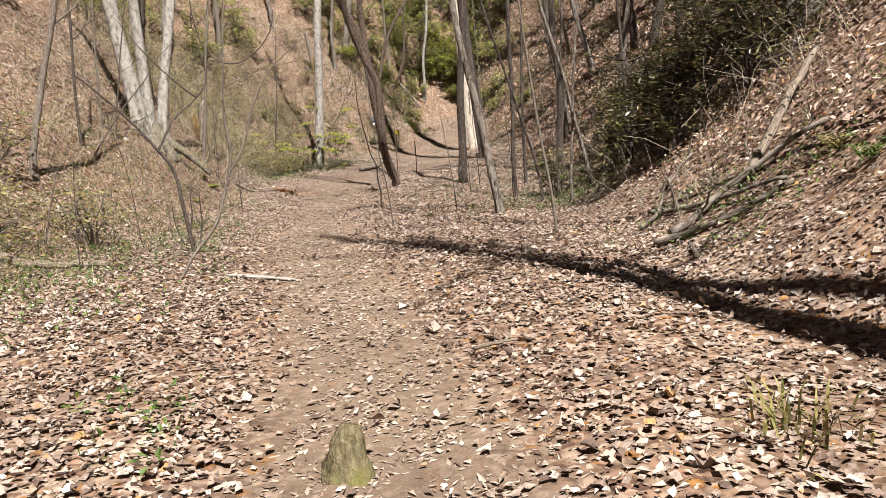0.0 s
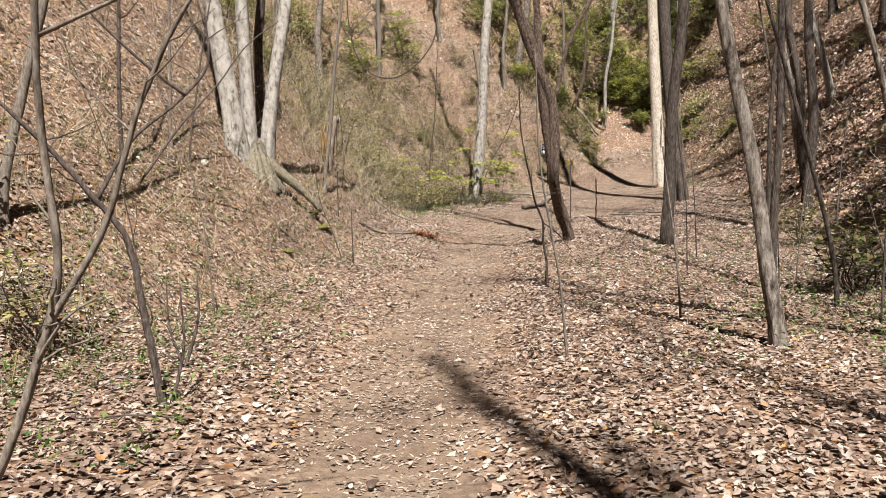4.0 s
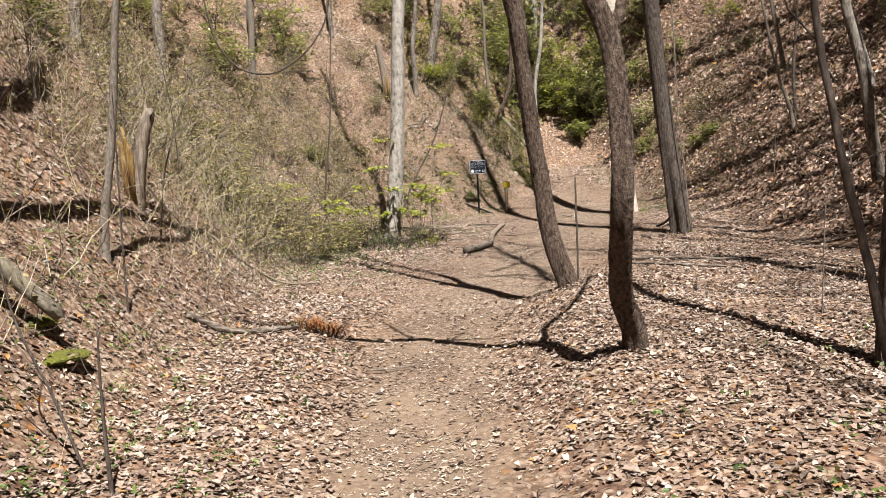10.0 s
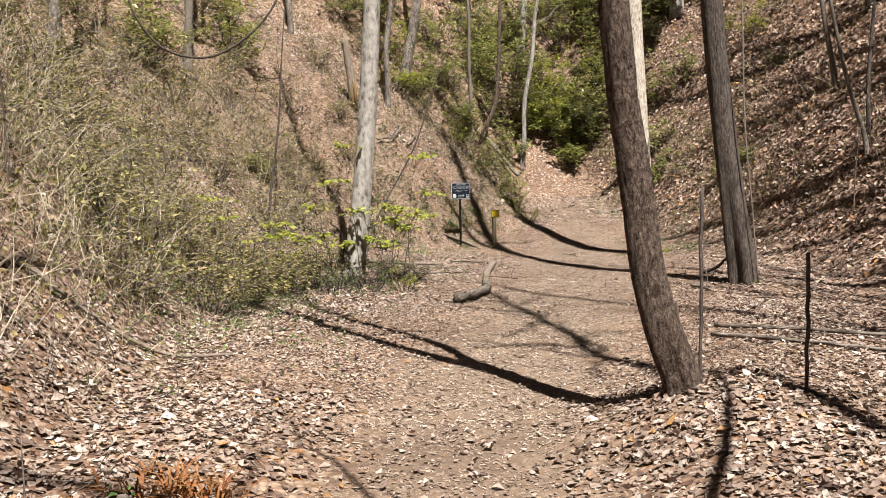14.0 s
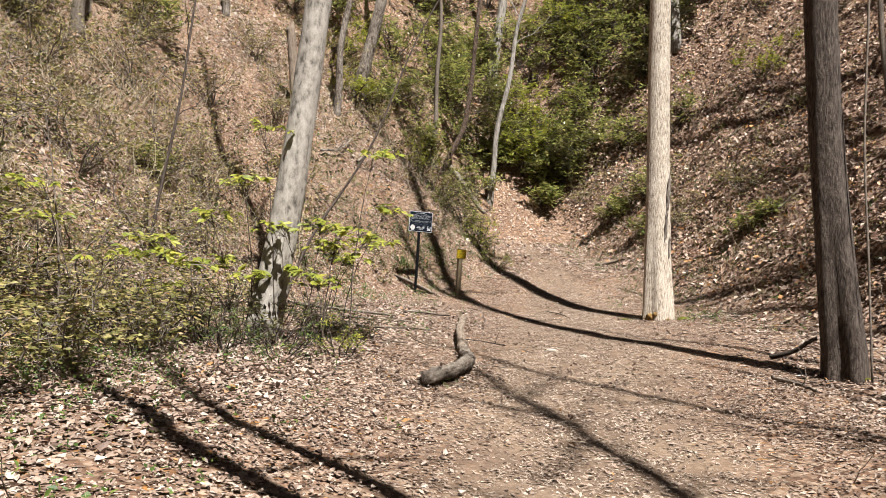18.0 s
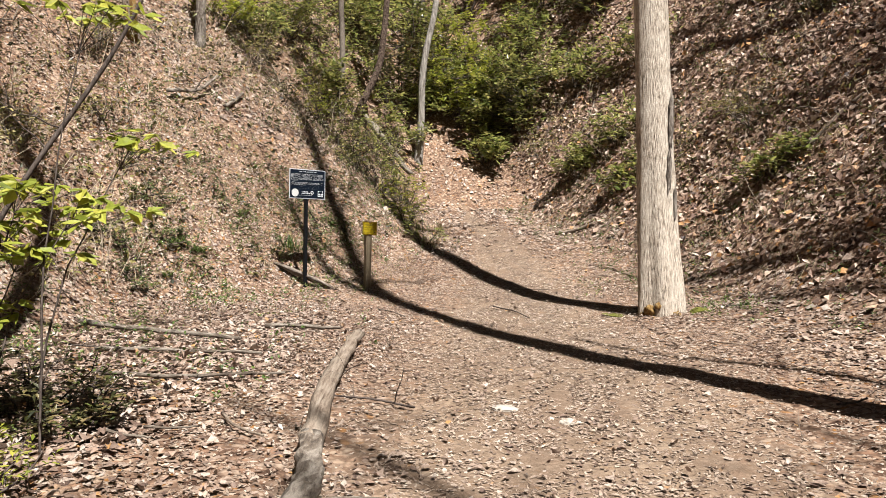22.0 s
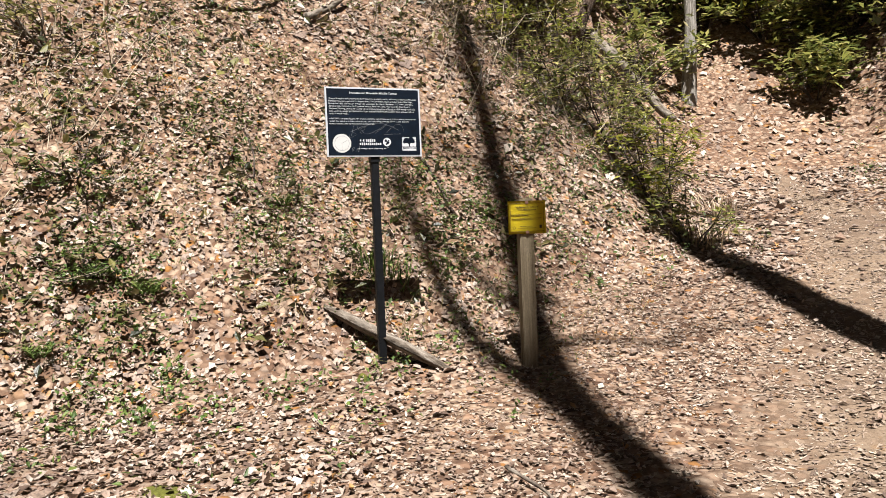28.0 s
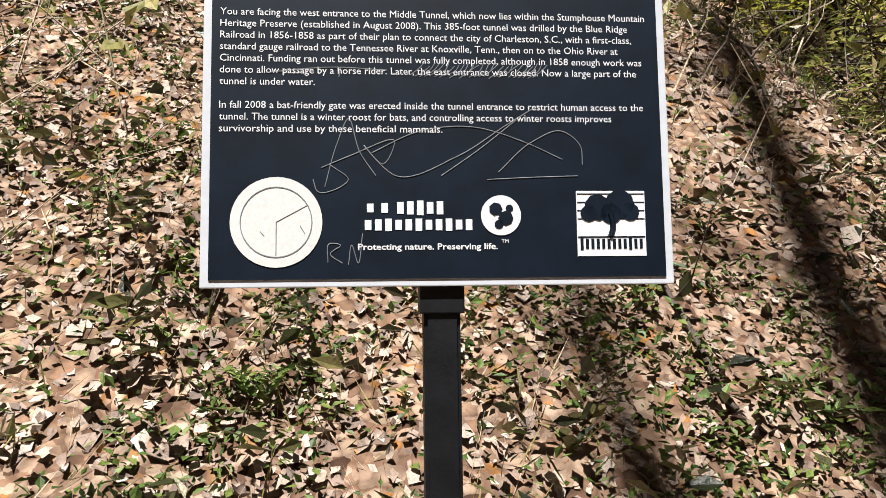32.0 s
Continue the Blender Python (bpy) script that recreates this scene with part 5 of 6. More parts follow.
for n, (x, y, w, h, tips) in enumerate(((-5.6, 41.2, 2.4, 1.6, 60), (-7.4, 38.6, 2.6, 1.7, 60), (-9.2, 36.4, 2.6, 1.7, 60), (-4.4, 43.8, 2.4, 1.7, 60), (-7.8, 42.4, 2.8, 1.9, 60), (-9.6, 31.4, 2.6, 1.6, 60), (-8.8, 28.2, 2.4, 1.6, 60),
                                        (-10.4, 34.2, 2.8, 1.8, 60), (-7.6, 24.4, 2.2, 1.5, 50), (-8.2, 20.6, 2.4, 1.6, 50), (-7.4, 16.8, 2.2, 1.5, 50), (-2.2, 44.2, 2.2, 1.6, 60), (-0.6, 44.8, 2.0, 1.5, 50), (1.6, 45.2, 2.0, 1.5, 60), (3.6, 45.8, 1.8, 1.5, 60),
                                        (9.6, 49.4, 2.6, 2.0, 60), (11.8, 47.6, 2.6, 2.0, 60), (12.6, 43.8, 2.4, 1.6, 50), (11.2, 41.4, 2.0, 1.3, 40), (-11.6, 38.8, 3.0, 2.0, 60), (-10.2, 41.8, 3.0, 2.0, 60), (-6.2, 46.6, 3.0, 2.0, 60), (13.8, 38.2, 2.2, 1.5, 40), (12.8, 31.0, 2.0, 1.4, 40))):
    shrub((x, y), w, h, 10, int(tips * 1.6), 10, 0.13, EVERGREEN_SUNLIT if n % 3 else SPRING, "sunlit yellow-green evergreen shrub high on the slope", 960 + n, fan=0.45, narrow=0.45, low=0.2, group="evergreen shrubs")
for n, (x, y, w, h, tips) in enumerate(((2.9, 41.4, 1.6, 1.2, 60), (3.2, 40.5, 1.1, 0.8, 44), (2.4, 42.5, 1.6, 1.2, 56), (3.5, 42.2, 1.0, 0.9, 36), (2.2, 41.2, 0.9, 0.7, 24), (1.7, 42.6, 1.3, 1.0, 36), (3.0, 43.3, 1.4, 1.3, 50), (2.0, 43.6, 1.4, 1.2, 46), (3.4, 39.9, 0.8, 0.6, 26))):
    shrub((x, y), w, h, 9, int(tips * 1.8), 8, 0.095, SPRING if n % 2 else EVERGREEN_SUNLIT, "yellow-green broad-leaved shrub hanging over the path's bank", 840 + n, fan=0.4, narrow=0.4, group="bank shrubs")


def spray_bush(at, tips, label, seed, leaf=0.125):
    """A thin understorey bush: few dark stems, each ending in flat layers of five-fingered leaves."""
    g = np.random.RandomState(seed)
    ob = thing("shrub", on_ground(*at), label, "shrub", "spring shrubs")
    for tip in tips:
        tip = np.array(tip, float) + g.normal(0, 0.06, 3)
        foot = g.normal(0, 0.14, 3) * (1, 1, 0) + (tip[0] * 0.25, tip[1] * 0.25, -0.05)
        line = run([foot, foot * 0.5 + tip * 0.5 * (0.8, 0.8, 1.15), tip], 10) + g.normal(0, 0.008, (10, 3))
        wood = [tube(line, np.linspace(0.008, 0.003, 10), 5, 0.1, seed, cap=False)]
        rows = []
        for _ in range(g.randint(12, 18)):
            a, d = g.uniform(0, 6.28), g.uniform(0.04, 0.34)
            hub = tip + (math.cos(a) * d, math.sin(a) * d, g.normal(0.01, 0.03) - 0.1 * d)
            wood.append(tube(np.stack([line[7] * 0.5 + tip * 0.5, hub]), (0.0022, 0.0014), 3, cap=False))
            turn = g.uniform(0, 6.28)
            for k in range(5):
                b = turn + (k - 2) * 0.62
                size = leaf * (1.0 - 0.12 * abs(k - 2)) * g.uniform(0.7, 1.15)
                rows.append((hub, (math.cos(b), math.sin(b), g.normal(-0.35, 0.3)), (g.normal(0, 0.4), g.normal(-0.45, 0.4), 1.0), size))
        solid("stem", *joined(wood), BARK_TWIG, ob)
        l = np.array([q[3] for q in rows])
        solid("foliage", *leaves_mesh(*(np.array([q[k] for q in rows]) for k in range(3)), l, l * 0.42, l * 0.06, "curl"), SPRING, ob, smooth=False)["kind"] = "stuff"
    return ob


AIRY = "airy spring shrub with flat layers of bright five-fingered leaves"
spray_bush((-1.75, 30.4), ((-0.62, -0.14, 0.88), (-0.27, -0.06, 0.92), (0.11, 0.03, 0.84), (-0.82, -0.18, 0.64), (-0.95, -0.2, 0.92), (-0.48, -0.11, 1.53), (-0.16, -0.04, 1.85), (0.05, 0.0, 2.4), (-1.2, 0.1, 1.2)), AIRY, 61)
spray_bush((-0.95, 30.35), ((-0.5, 0.06, 1.40), (-0.1, 0.15, 1.45), (0.28, 0.2, 1.4), (0.55, 0.25, 1.3), (0.2, 0.15, 1.18), (-0.35, 0.0, 0.84), (0.0, 0.1, 0.8), (0.3, 0.1, 0.94), (0.75, 0.3, 1.58), (0.5, 0.25, 2.35)), AIRY, 62)
spray_bush((-3.4, 28.8), ((0, 0, 1.2), (0.5, 0.1, 0.9), (-0.4, 0.2, 1.5)), AIRY, 63, 0.10)
# Weeds in shadow under the shrub; the dark leaf colour carries that shade.
for n, (x, y, w, h, tips) in enumerate(((-0.85, 31.2, 1.1, 0.5, 70), (-0.55, 30.8, 0.9, 0.4, 60), (-1.4, 30.1, 1.1, 0.75, 80), (-2.1, 30.1, 1.2, 0.8, 80), (-2.8, 30.2, 1.2, 0.8, 70))):
    shrub((x, y), w, h, 12, tips, 9, 0.07, LAUREL_LEAF, "low leafy growth at a pale tree's foot, coloured dark as in shade", 880 + n, fan=0.4, narrow=0.45, group="weeds")
for n, (x, y, w, h, tips) in enumerate(((-1.3, 29.3, 1.1, 0.5, 50), (-0.7, 29.7, 0.9, 0.45, 40), (-1.9, 29.5, 1.0, 0.55, 40), (-2.5, 30.0, 1.2, 0.7, 40))):
    shrub((x, y), w, h, 10, tips, 9, 0.05, (HERB, SPRING)[n % 2], "low green weeds at the foot of a shrub", 870 + n, fan=0.5, narrow=0.35, group="weeds")
for n, (x, y, w, h, tips) in enumerate(((-3.7, 25.2, 1.4, 1.0, 30), (-4.3, 26.4, 1.6, 1.2, 36), (-4.9, 27.9, 1.8, 1.3, 40), (-4.1, 29.0, 1.5, 1.1, 36), (-4.9, 30.6, 1.8, 1.4, 46), (-4.0, 31.4, 1.5, 1.2, 44), (-3.4, 33.2, 1.6, 1.3, 44),
                                        (-4.6, 33.4, 1.8, 1.3, 44), (-2.8, 34.4, 1.4, 1.1, 38), (-3.7, 35.4, 1.8, 1.3, 40), (-5.6, 32.4, 2.0, 1.4, 44), (-5.9, 29.2, 2.0, 1.3, 40), (-2.3, 33.2, 1.1, 0.8, 26), (-5.8, 35.0, 2.0, 1.3, 40),
                                        (-4.7, 36.8, 1.8, 1.2, 34), (-6.6, 30.8, 2.2, 1.4, 40), (-3.9, 7.4, 1.4, 1.1, 30), (-4.4, 9.0, 1.5, 1.2, 34), (-3.6, 10.4, 1.2, 1.0, 26), (-5.0, 11.0, 1.6, 1.2, 30), (-4.5, 6.0, 1.6, 1.1, 30),
                                        (-5.6, 8.6, 2.0, 1.4, 34), (-6.4, 12.6, 1.8, 1.2, 30), (7.9, 39.0, 1.3, 0.8, 24), (8.9, 38.0, 1.6, 0.9, 26), (-1.9, 38.6, 1.2, 0.7, 18), (-2.6, 37.0, 1.4, 0.9, 26), (4.5, 17.4, 1.3, 0.8, 24), (4.9, 20.6, 1.2, 0.7, 18), (-5.2, 24.6, 1.6, 1.1, 30), (-6.2, 26.8, 1.8, 1.2, 34), (-3.5, 30.2, 1.2, 0.9, 30), (-2.9, 31.8, 1.2, 0.9, 34), (-3.0, 35.9, 1.4, 1.0, 30), (-6.8, 33.6, 2.0, 1.4, 34), (-2.2, 39.8, 1.6, 1.0, 26), (-3.6, 39.0, 1.8, 1.1, 30), (0.2, 42.4, 1.6, 1.0, 30), (-4.0, 4.6, 1.4, 1.1, 26), (-5.4, 6.8, 1.8, 1.3, 30), (7.2, 44.0, 1.5, 1.0, 30), (-3.2, 26.8, 1.3, 0.9, 40), (-2.9, 27.8, 1.1, 0.8, 40), (-3.7, 28.3, 1.5, 1.1, 46), (-2.6, 28.9, 1.0, 0.7, 34), (-3.3, 29.6, 1.3, 1.1, 46), (-4.2, 27.3, 1.5, 1.2, 46), (-4.5, 29.7, 1.6, 1.2, 46), (-2.5, 29.7, 1.1, 1.0, 40),
                                        (-5.2, 38.4, 1.8, 1.2, 40), (-7.2, 36.4, 2.0, 1.3, 40), (-8.4, 38.6, 2.2, 1.4, 40), (-6.6, 40.4, 2.0, 1.4, 40), (-2.9, 41.6, 1.8, 1.2, 40), (-4.8, 44.6, 2.2, 1.6, 44), (-1.4, 43.0, 1.8, 1.2, 40), (-9.4, 33.2, 2.0, 1.4, 40), (-7.6, 30.0, 1.8, 1.2, 36), (-8.2, 26.2, 1.8, 1.2, 36))):
    shrub((x, y), w, h, 11, int(tips * 2.2), 10, 0.066, SCRUB, "scrubby thicket of thin stems with small yellow-green leaves", 900 + n, BARK_STEM, 0.4, 0.6, group="scrub", layered=True)


g = np.random.RandomState(1201)
count = 0
while count < 84:
    x, y = g.uniform(-13, 15), g.uniform(22, 60)
    l, r = float(beside(TOE_LEFT, x, y)), -float(beside(TOE_RIGHT, x, y))
    head = y > 44.5 and x > -4
    if not head and not (1.6 < l < 9.5 and y > 24) and not (3.5 < r < 8 and y > 30):
        continue
    count += 1
    # Leaf colour carries the sun at the head and the right bank's shade.
    mat = LAUREL_LEAF if (head and count % 4 == 1) or r > 2 else EVERGREEN_SUNLIT if head or count % 4 == 0 else SCRUB
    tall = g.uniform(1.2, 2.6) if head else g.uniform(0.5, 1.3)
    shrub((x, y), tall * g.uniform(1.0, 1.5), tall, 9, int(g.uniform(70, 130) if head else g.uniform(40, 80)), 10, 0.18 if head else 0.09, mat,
          "evergreen thicket at the valley's head" if head else "low leafy scrub on the slope", 1300 + count, fan=0.45, narrow=0.45, group="slope thickets")


def blades(at, spread, tall, count, mat, label, seed, name="grass_tuft", category="grass", group="grass tufts", bow=0.5, wide=0.006):
    g = np.random.RandomState(seed)
    ob = thing(name, on_ground(*at), label, category, group)
    x, y = g.normal(0, spread, count), g.normal(0, spread, count)
    z = height(at[0] + x, at[1] + y) - on_ground(*at)[2]
    a = np.stack([x, y, z - 0.01], 1)
    out = np.stack([x, y, 0 * x], 1) / spread * 0.35 + g.normal(0, bow, (count, 3)) * (1, 1, 0)
    h = tall * g.uniform(0.5, 1.1, count)[:, None]
    b, c = a + out * h * 0.3 + (0, 0, 1) * h * 0.6, a + out * h * 0.9 + (0, 0, 1) * h * g.uniform(0.6, 1.0, (count, 1))
    s = np.cross(out, (0, 0, 1.0)) + 1e-4
    s = s / np.linalg.norm(s, axis=1)[:, None] * wide
    v = np.stack([a - s, a + s, b + s * 0.8, b - s * 0.8, c], 1).reshape(-1, 3)
    i = np.arange(count)[:, None] * 5
    solid("foliage", v, [i + (0, 1, 2, 3), i + (3, 2, 4)], mat, ob, smooth=False)["kind"] = "stuff"
    return ob


for n, (x, y, s, t, c, m, words) in enumerate(((0.90, 38.22, 0.05, 0.34, 46, HERB, "dark green grassy tuft on the slope"), (1.05, 38.3, 0.06, 0.22, 30, HERB, "green grassy tuft on the slope"),
                                               (1.4, 2.2, 0.12, 0.16, 60, SCRUB, "low yellowish grass tuft in the leaves"), (-1.3, 29.2, 0.3, 0.14, 30, HERB, "thin green grass under a shrub"),
                                               (3.9, 41.0, 0.12, 0.3, 70, DRY, "dry straw tuft on the bank's edge"),
                                               (3.6, 40.0, 0.12, 0.3, 70, DRY, "dry straw tuft on the bank's edge"))):
    blades((x, y), s, t, c, m, words, 40 + n)
for n in range(3):
    blades((-2.15 + 0.13 * n, 20.72), 0.10, 0.16, 60, RUST, "rust-brown dead fern beside the path", 60 + n, "fern", "fern", "dead ferns", 0.8, 0.008)


def fern(at, seed, mat=HERB, label="green fern on the bank", size=0.4):
    g = np.random.RandomState(seed)
    ob = thing("fern", on_ground(*at), label, "fern", "ferns")
    for n in range(7):
        a = n * 0.9 + g.uniform(-0.2, 0.2)
        spine = run([(0, 0, 0), (0.35 * size * math.cos(a), 0.35 * size * math.sin(a), 0.45 * size), (size * math.cos(a), size * math.sin(a), 0.4 * size * g.uniform(0.4, 1))], 14)
        i = np.repeat(np.arange(2, 14), 2)
        side = np.tile((1.0, -1.0), 12)
        d = np.gradient(spine, axis=0)[i]
        d /= np.linalg.norm(d, axis=1)[:, None]
        s = np.cross(d, (0, 0, 1.0)) * side[:, None]
        l = 0.30 * size * (1.05 - i / 14)
        solid("frond", *leaves_mesh(spine[i], s + d * 0.4, np.tile((0, 0, 1.0), (24, 1)), l, l * 0.3, l * 0.04), mat, ob, smooth=False)["kind"] = "stuff"
    return ob


for n, (x, y, s) in enumerate(((3.5, 5.25, 0.32), (3.3, 4.6, 0.3), (4.83, 16.0, 0.35), (-0.35, 37.3, 0.3), (-0.72, 36.75, 0.26), (0.2, 38.3, 0.24), (4.4, 14.9, 0.3))):
    fern((x, y), n, SCRUB if n == 0 else HERB, "yellowing fern on the bank" if n == 0 else "green fern on the bank", s)


def ground_cover():
    """Small green plants that nobody could count, in loose patches."""
    g = np.random.RandomState(19)
    centres = [(-3.8, 6.5, 1.2, 500), (-4.2, 9.5, 1.3, 600), (-3.4, 12.5, 1.0, 300), (-4.3, 14.6, 0.8, 200), (-3.6, 18.5, 0.8, 160), (-4.2, 25.5, 1.4, 500), (-4.6, 29.0, 1.6, 700), (-3.6, 32.6, 1.4, 600), (-1.9, 35.4, 0.9, 250),
               (-0.7, 37.3, 0.3, 130), (0.1, 38.3, 0.3, 120), (1.0, 39.1, 0.35, 140), (1.8, 39.3, 0.4, 170), (-1.0, 39.0, 0.7, 240), (0.3, 37.8, 0.9, 170), (1.5, 38.6, 0.4, 90), (-0.2, 36.7, 0.25, 60), (2.6, 40.4, 0.6, 260), (-0.5, 41.5, 1.6, 500), (7.4, 36.8, 1.0, 280), (8.2, 39.5, 1.4, 420),
               (8.0, 33.5, 1.2, 200), (3.2, 11.6, 0.9, 260), (4.6, 13.6, 1.0, 300), (5.2, 17.0, 1.2, 240), (3.3, 5.6, 0.6, 120), (-0.7, 2.8, 0.2, 24), (1.5, 15.5, 0.8, 50), (-2.9, 16.5, 0.6, 60), (6.6, 42.5, 1.2, 300), (1.4, 37.2, 0.5, 16),
               (-3.0, 28.0, 0.6, 140), (-0.5, 33.0, 0.8, 60), (5.9, 34.3, 0.3, 30)]
    at, way, up, long, wide = [], [], [], [], []
    for x, y, s, n in centres:
        px, py = x + g.normal(0, s, n), y + g.normal(0, s, n)
        keep = np.abs(beside(TRAIL, px, py)) > 0.75
        px, py = px[keep], py[keep]
        pz = height(px, py)
        for _ in range(9):
            k = len(px)
            d = g.normal(0, 1, (k, 3))
            d[:, 2] = np.abs(d[:, 2]) * 0.6
            at.append(np.stack([px + g.normal(0, 0.035, k), py + g.normal(0, 0.035, k), pz + g.uniform(0.01, 0.12, k)], 1))
            way.append(d), up.append(np.tile((0, 0, 1.0), (k, 1)) + g.normal(0, 0.4, (k, 3)))
            l = g.uniform(0.02, 0.05, k)
            long.append(l), wide.append(l * g.uniform(0.4, 0.7, k))
    l = np.concatenate(long)
    ob = solid("undergrowth", *leaves_mesh(np.concatenate(at), np.concatenate(way), np.concatenate(up), l, np.concatenate(wide), l * 0.1), HERB, smooth=False)
    tagged(ob, "small green seedlings and creeping plants among dead leaves", "undergrowth", kind="stuff")


ground_cover()


def sprigs():
    """Knee-high seedlings and evergreen sprigs strewn over the slopes."""
    g = np.random.RandomState(43)
    at, way, long = [], [], []
    for line, out, (y0, y1), n in ((TOE_LEFT, (0.2, 7.5), (21, 47), 3000), (TOE_LEFT, (0.2, 4.0), (3, 21), 700), (TOE_RIGHT, (-6.5, -0.5), (24, 46), 1000), (TOE_RIGHT, (-4.0, -0.3), (5, 22), 500)):
        p = np.array(line)
        y = g.uniform(y0, y1, n)
        x = np.interp(y, p[:, 1], p[:, 0]) - g.uniform(*out, n)
        keep = (bumps(x * 0.7, y * 0.7, 61) > -0.25) & (np.abs(beside(TRAIL, x, y)) > 1.2)
        x, y = x[keep], y[keep]
        z, k = height(x, y), len(x)
        tall = g.uniform(0.05, 0.4, k)
        for _ in range(8):
            d = g.normal(0, 1, (k, 3))
            d[:, 2] = np.abs(d[:, 2]) * 0.4
            at.append(np.stack([x + g.normal(0, 0.07, k), y + g.normal(0, 0.07, k), z + tall * g.uniform(0.5, 1, k)], 1))
            way.append(d), long.append(g.uniform(0.04, 0.09, k) * np.interp(y, (20, 40), (0.8, 1.25)))
    at, way, l = np.concatenate(at), np.concatenate(way), np.concatenate(long)
    n = len(at)
    ob = solid("sprigs", *leaves_mesh(at, way, g.normal(0, 0.5, (n, 3)) + (0, 0, 1), l, l * g.uniform(0.35, 0.6, n), l * 0.08), LAUREL_LEAF, smooth=False)
    tagged(ob, "small olive-green evergreen sprigs among the dead leaves", "undergrowth", kind="stuff")


sprigs()
for n, (x, y, w, h) in enumerate(((-1.2, 36.87, 0.8, 0.4), (-1.0, 36.43, 0.7, 0.32), (-1.7, 36.8, 0.8, 0.45), (-1.15, 37.8, 0.9, 0.4), (-0.8, 37.3, 0.6, 0.3))):
    shrub((x, y), w, h, 9, 60, 8, 0.055, HERB, "low green bramble patch on the slope", 890 + n, fan=0.5, narrow=0.4, group="weeds")


def brush():
    """Thin dry stems standing and lying about on the banks."""
    g = np.random.RandomState(23)
    pieces = []
    for (x0, x1), (y0, y1), n, size in (((-7.0, -2.9), (4, 37), 1500, 0.9), ((2.6, 6), (5, 20), 330, 0.8), ((6.6, 11), (24, 46), 600, 0.7), ((-3, 2.6), (38, 45), 400, 0.6), ((-5, 9), (2, 44), 260, 0.35)):
        for _ in range(n):
            x, y = g.uniform(x0, x1), g.uniform(y0, y1)
            if abs(float(beside(TRAIL, x, y))) < 1.0 or (-0.6 < x < 3.4 and 36 < y < 40):
                continue
            a = np.array(on_ground(x, y, -0.02))
            d = g.normal(0, 0.5, 3)
            d[2] = abs(g.normal(0.5, 0.5))
            b = a + d / np.linalg.norm(d) * size * g.uniform(0.3, 1.3)
            b[2] = max(b[2], float(height(b[0], b[1])) + 0.01)
            r = g.uniform(0.0018, 0.005)
            pieces.append(tube(bend(a, b, 5, 0.14, g), np.linspace(r, r * 0.4, 5), 3, cap=False))
    tagged(solid("brushwood", *joined(pieces), BARK_STEM, smooth=False), "thin dry stems and twigs standing on the banks", "brushwood", kind="stuff")


brush()


def thicket():
    """Tangled thin canes with small leaves along them, too many to count."""
    g = np.random.RandomState(37)
    wood, at, way = [], [], []
    for line, out, (y0, y1), n, size in ((TOE_LEFT, (0.3, 4.2), (20, 38), 1500, 1.0), (TOE_LEFT, (0.5, 3.6), (3, 20), 620, 0.8), (TOE_LEFT, (1.0, 9.0), (24, 47), 2100, 1.2), (TOE_RIGHT, (-5.0, -0.6), (6, 20), 420, 0.8), (TOE_RIGHT, (-6.0, -1.2), (24, 46), 420, 0.8)):
        p = np.array(line)
        y = g.uniform(y0, y1, n)
        x = np.interp(y, p[:, 1], p[:, 0]) - g.uniform(*out, n)
        keep = (bumps(x * 0.8, y * 0.8, 51) > -0.35) & (beside(TRAIL, x, y) ** 2 > 4) & ~((x > -0.8) & (x < 3.4) & (y > 36) & (y < 40))
        for a, b in zip(x[keep], y[keep]):
            foot = np.array(on_ground(a, b, -0.02))
            d = g.normal(0, 0.55, 3) + (0.25 if line is TOE_LEFT else -0.25, -0.1, 0)
            d[2] = abs(g.normal(0.75, 0.35))
            tip = foot + d / np.linalg.norm(d) * size * g.uniform(0.35, 1.4)
            s = bend(foot, tip, 5, 0.16, g, -0.08)
            r = g.uniform(0.002, 0.0055)
            wood.append(tube(s, np.linspace(r, r * 0.4, 5), 3, cap=False))
            c = s[g.randint(2, 4)]
            wood.append(tube(np.stack([c, c + g.normal(0, 0.16, 3) + (0, 0, 0.1)]), (r * 0.6, r * 0.3), 3, cap=False))
            k = g.randint(3, 13)
            at.append(s[g.randint(1, 5, k)] + g.normal(0, 0.06, (k, 3)))
            way.append(g.normal(0, 1, (k, 3)))
    tagged(solid("thicket_canes", *joined(wood), CANE, smooth=False), "tangled thin tan canes on the brushy banks", "brushwood", kind="stuff")
    at, way = np.concatenate(at), np.concatenate(way)
    n = len(at)
    l = g.uniform(0.03, 0.07, n) * np.interp(at[:, 1], (15, 40), (0.85, 1.45))
    tagged(solid("thicket_leaves", *leaves_mesh(at, way, g.normal(0, 0.6, (n, 3)) + (0, 0, 1), l, l * g.uniform(0.4, 0.7, n), l * 0.08), SCRUB, smooth=False), "small yellow-green leaves in the brush", "undergrowth", kind="stuff")


thicket()


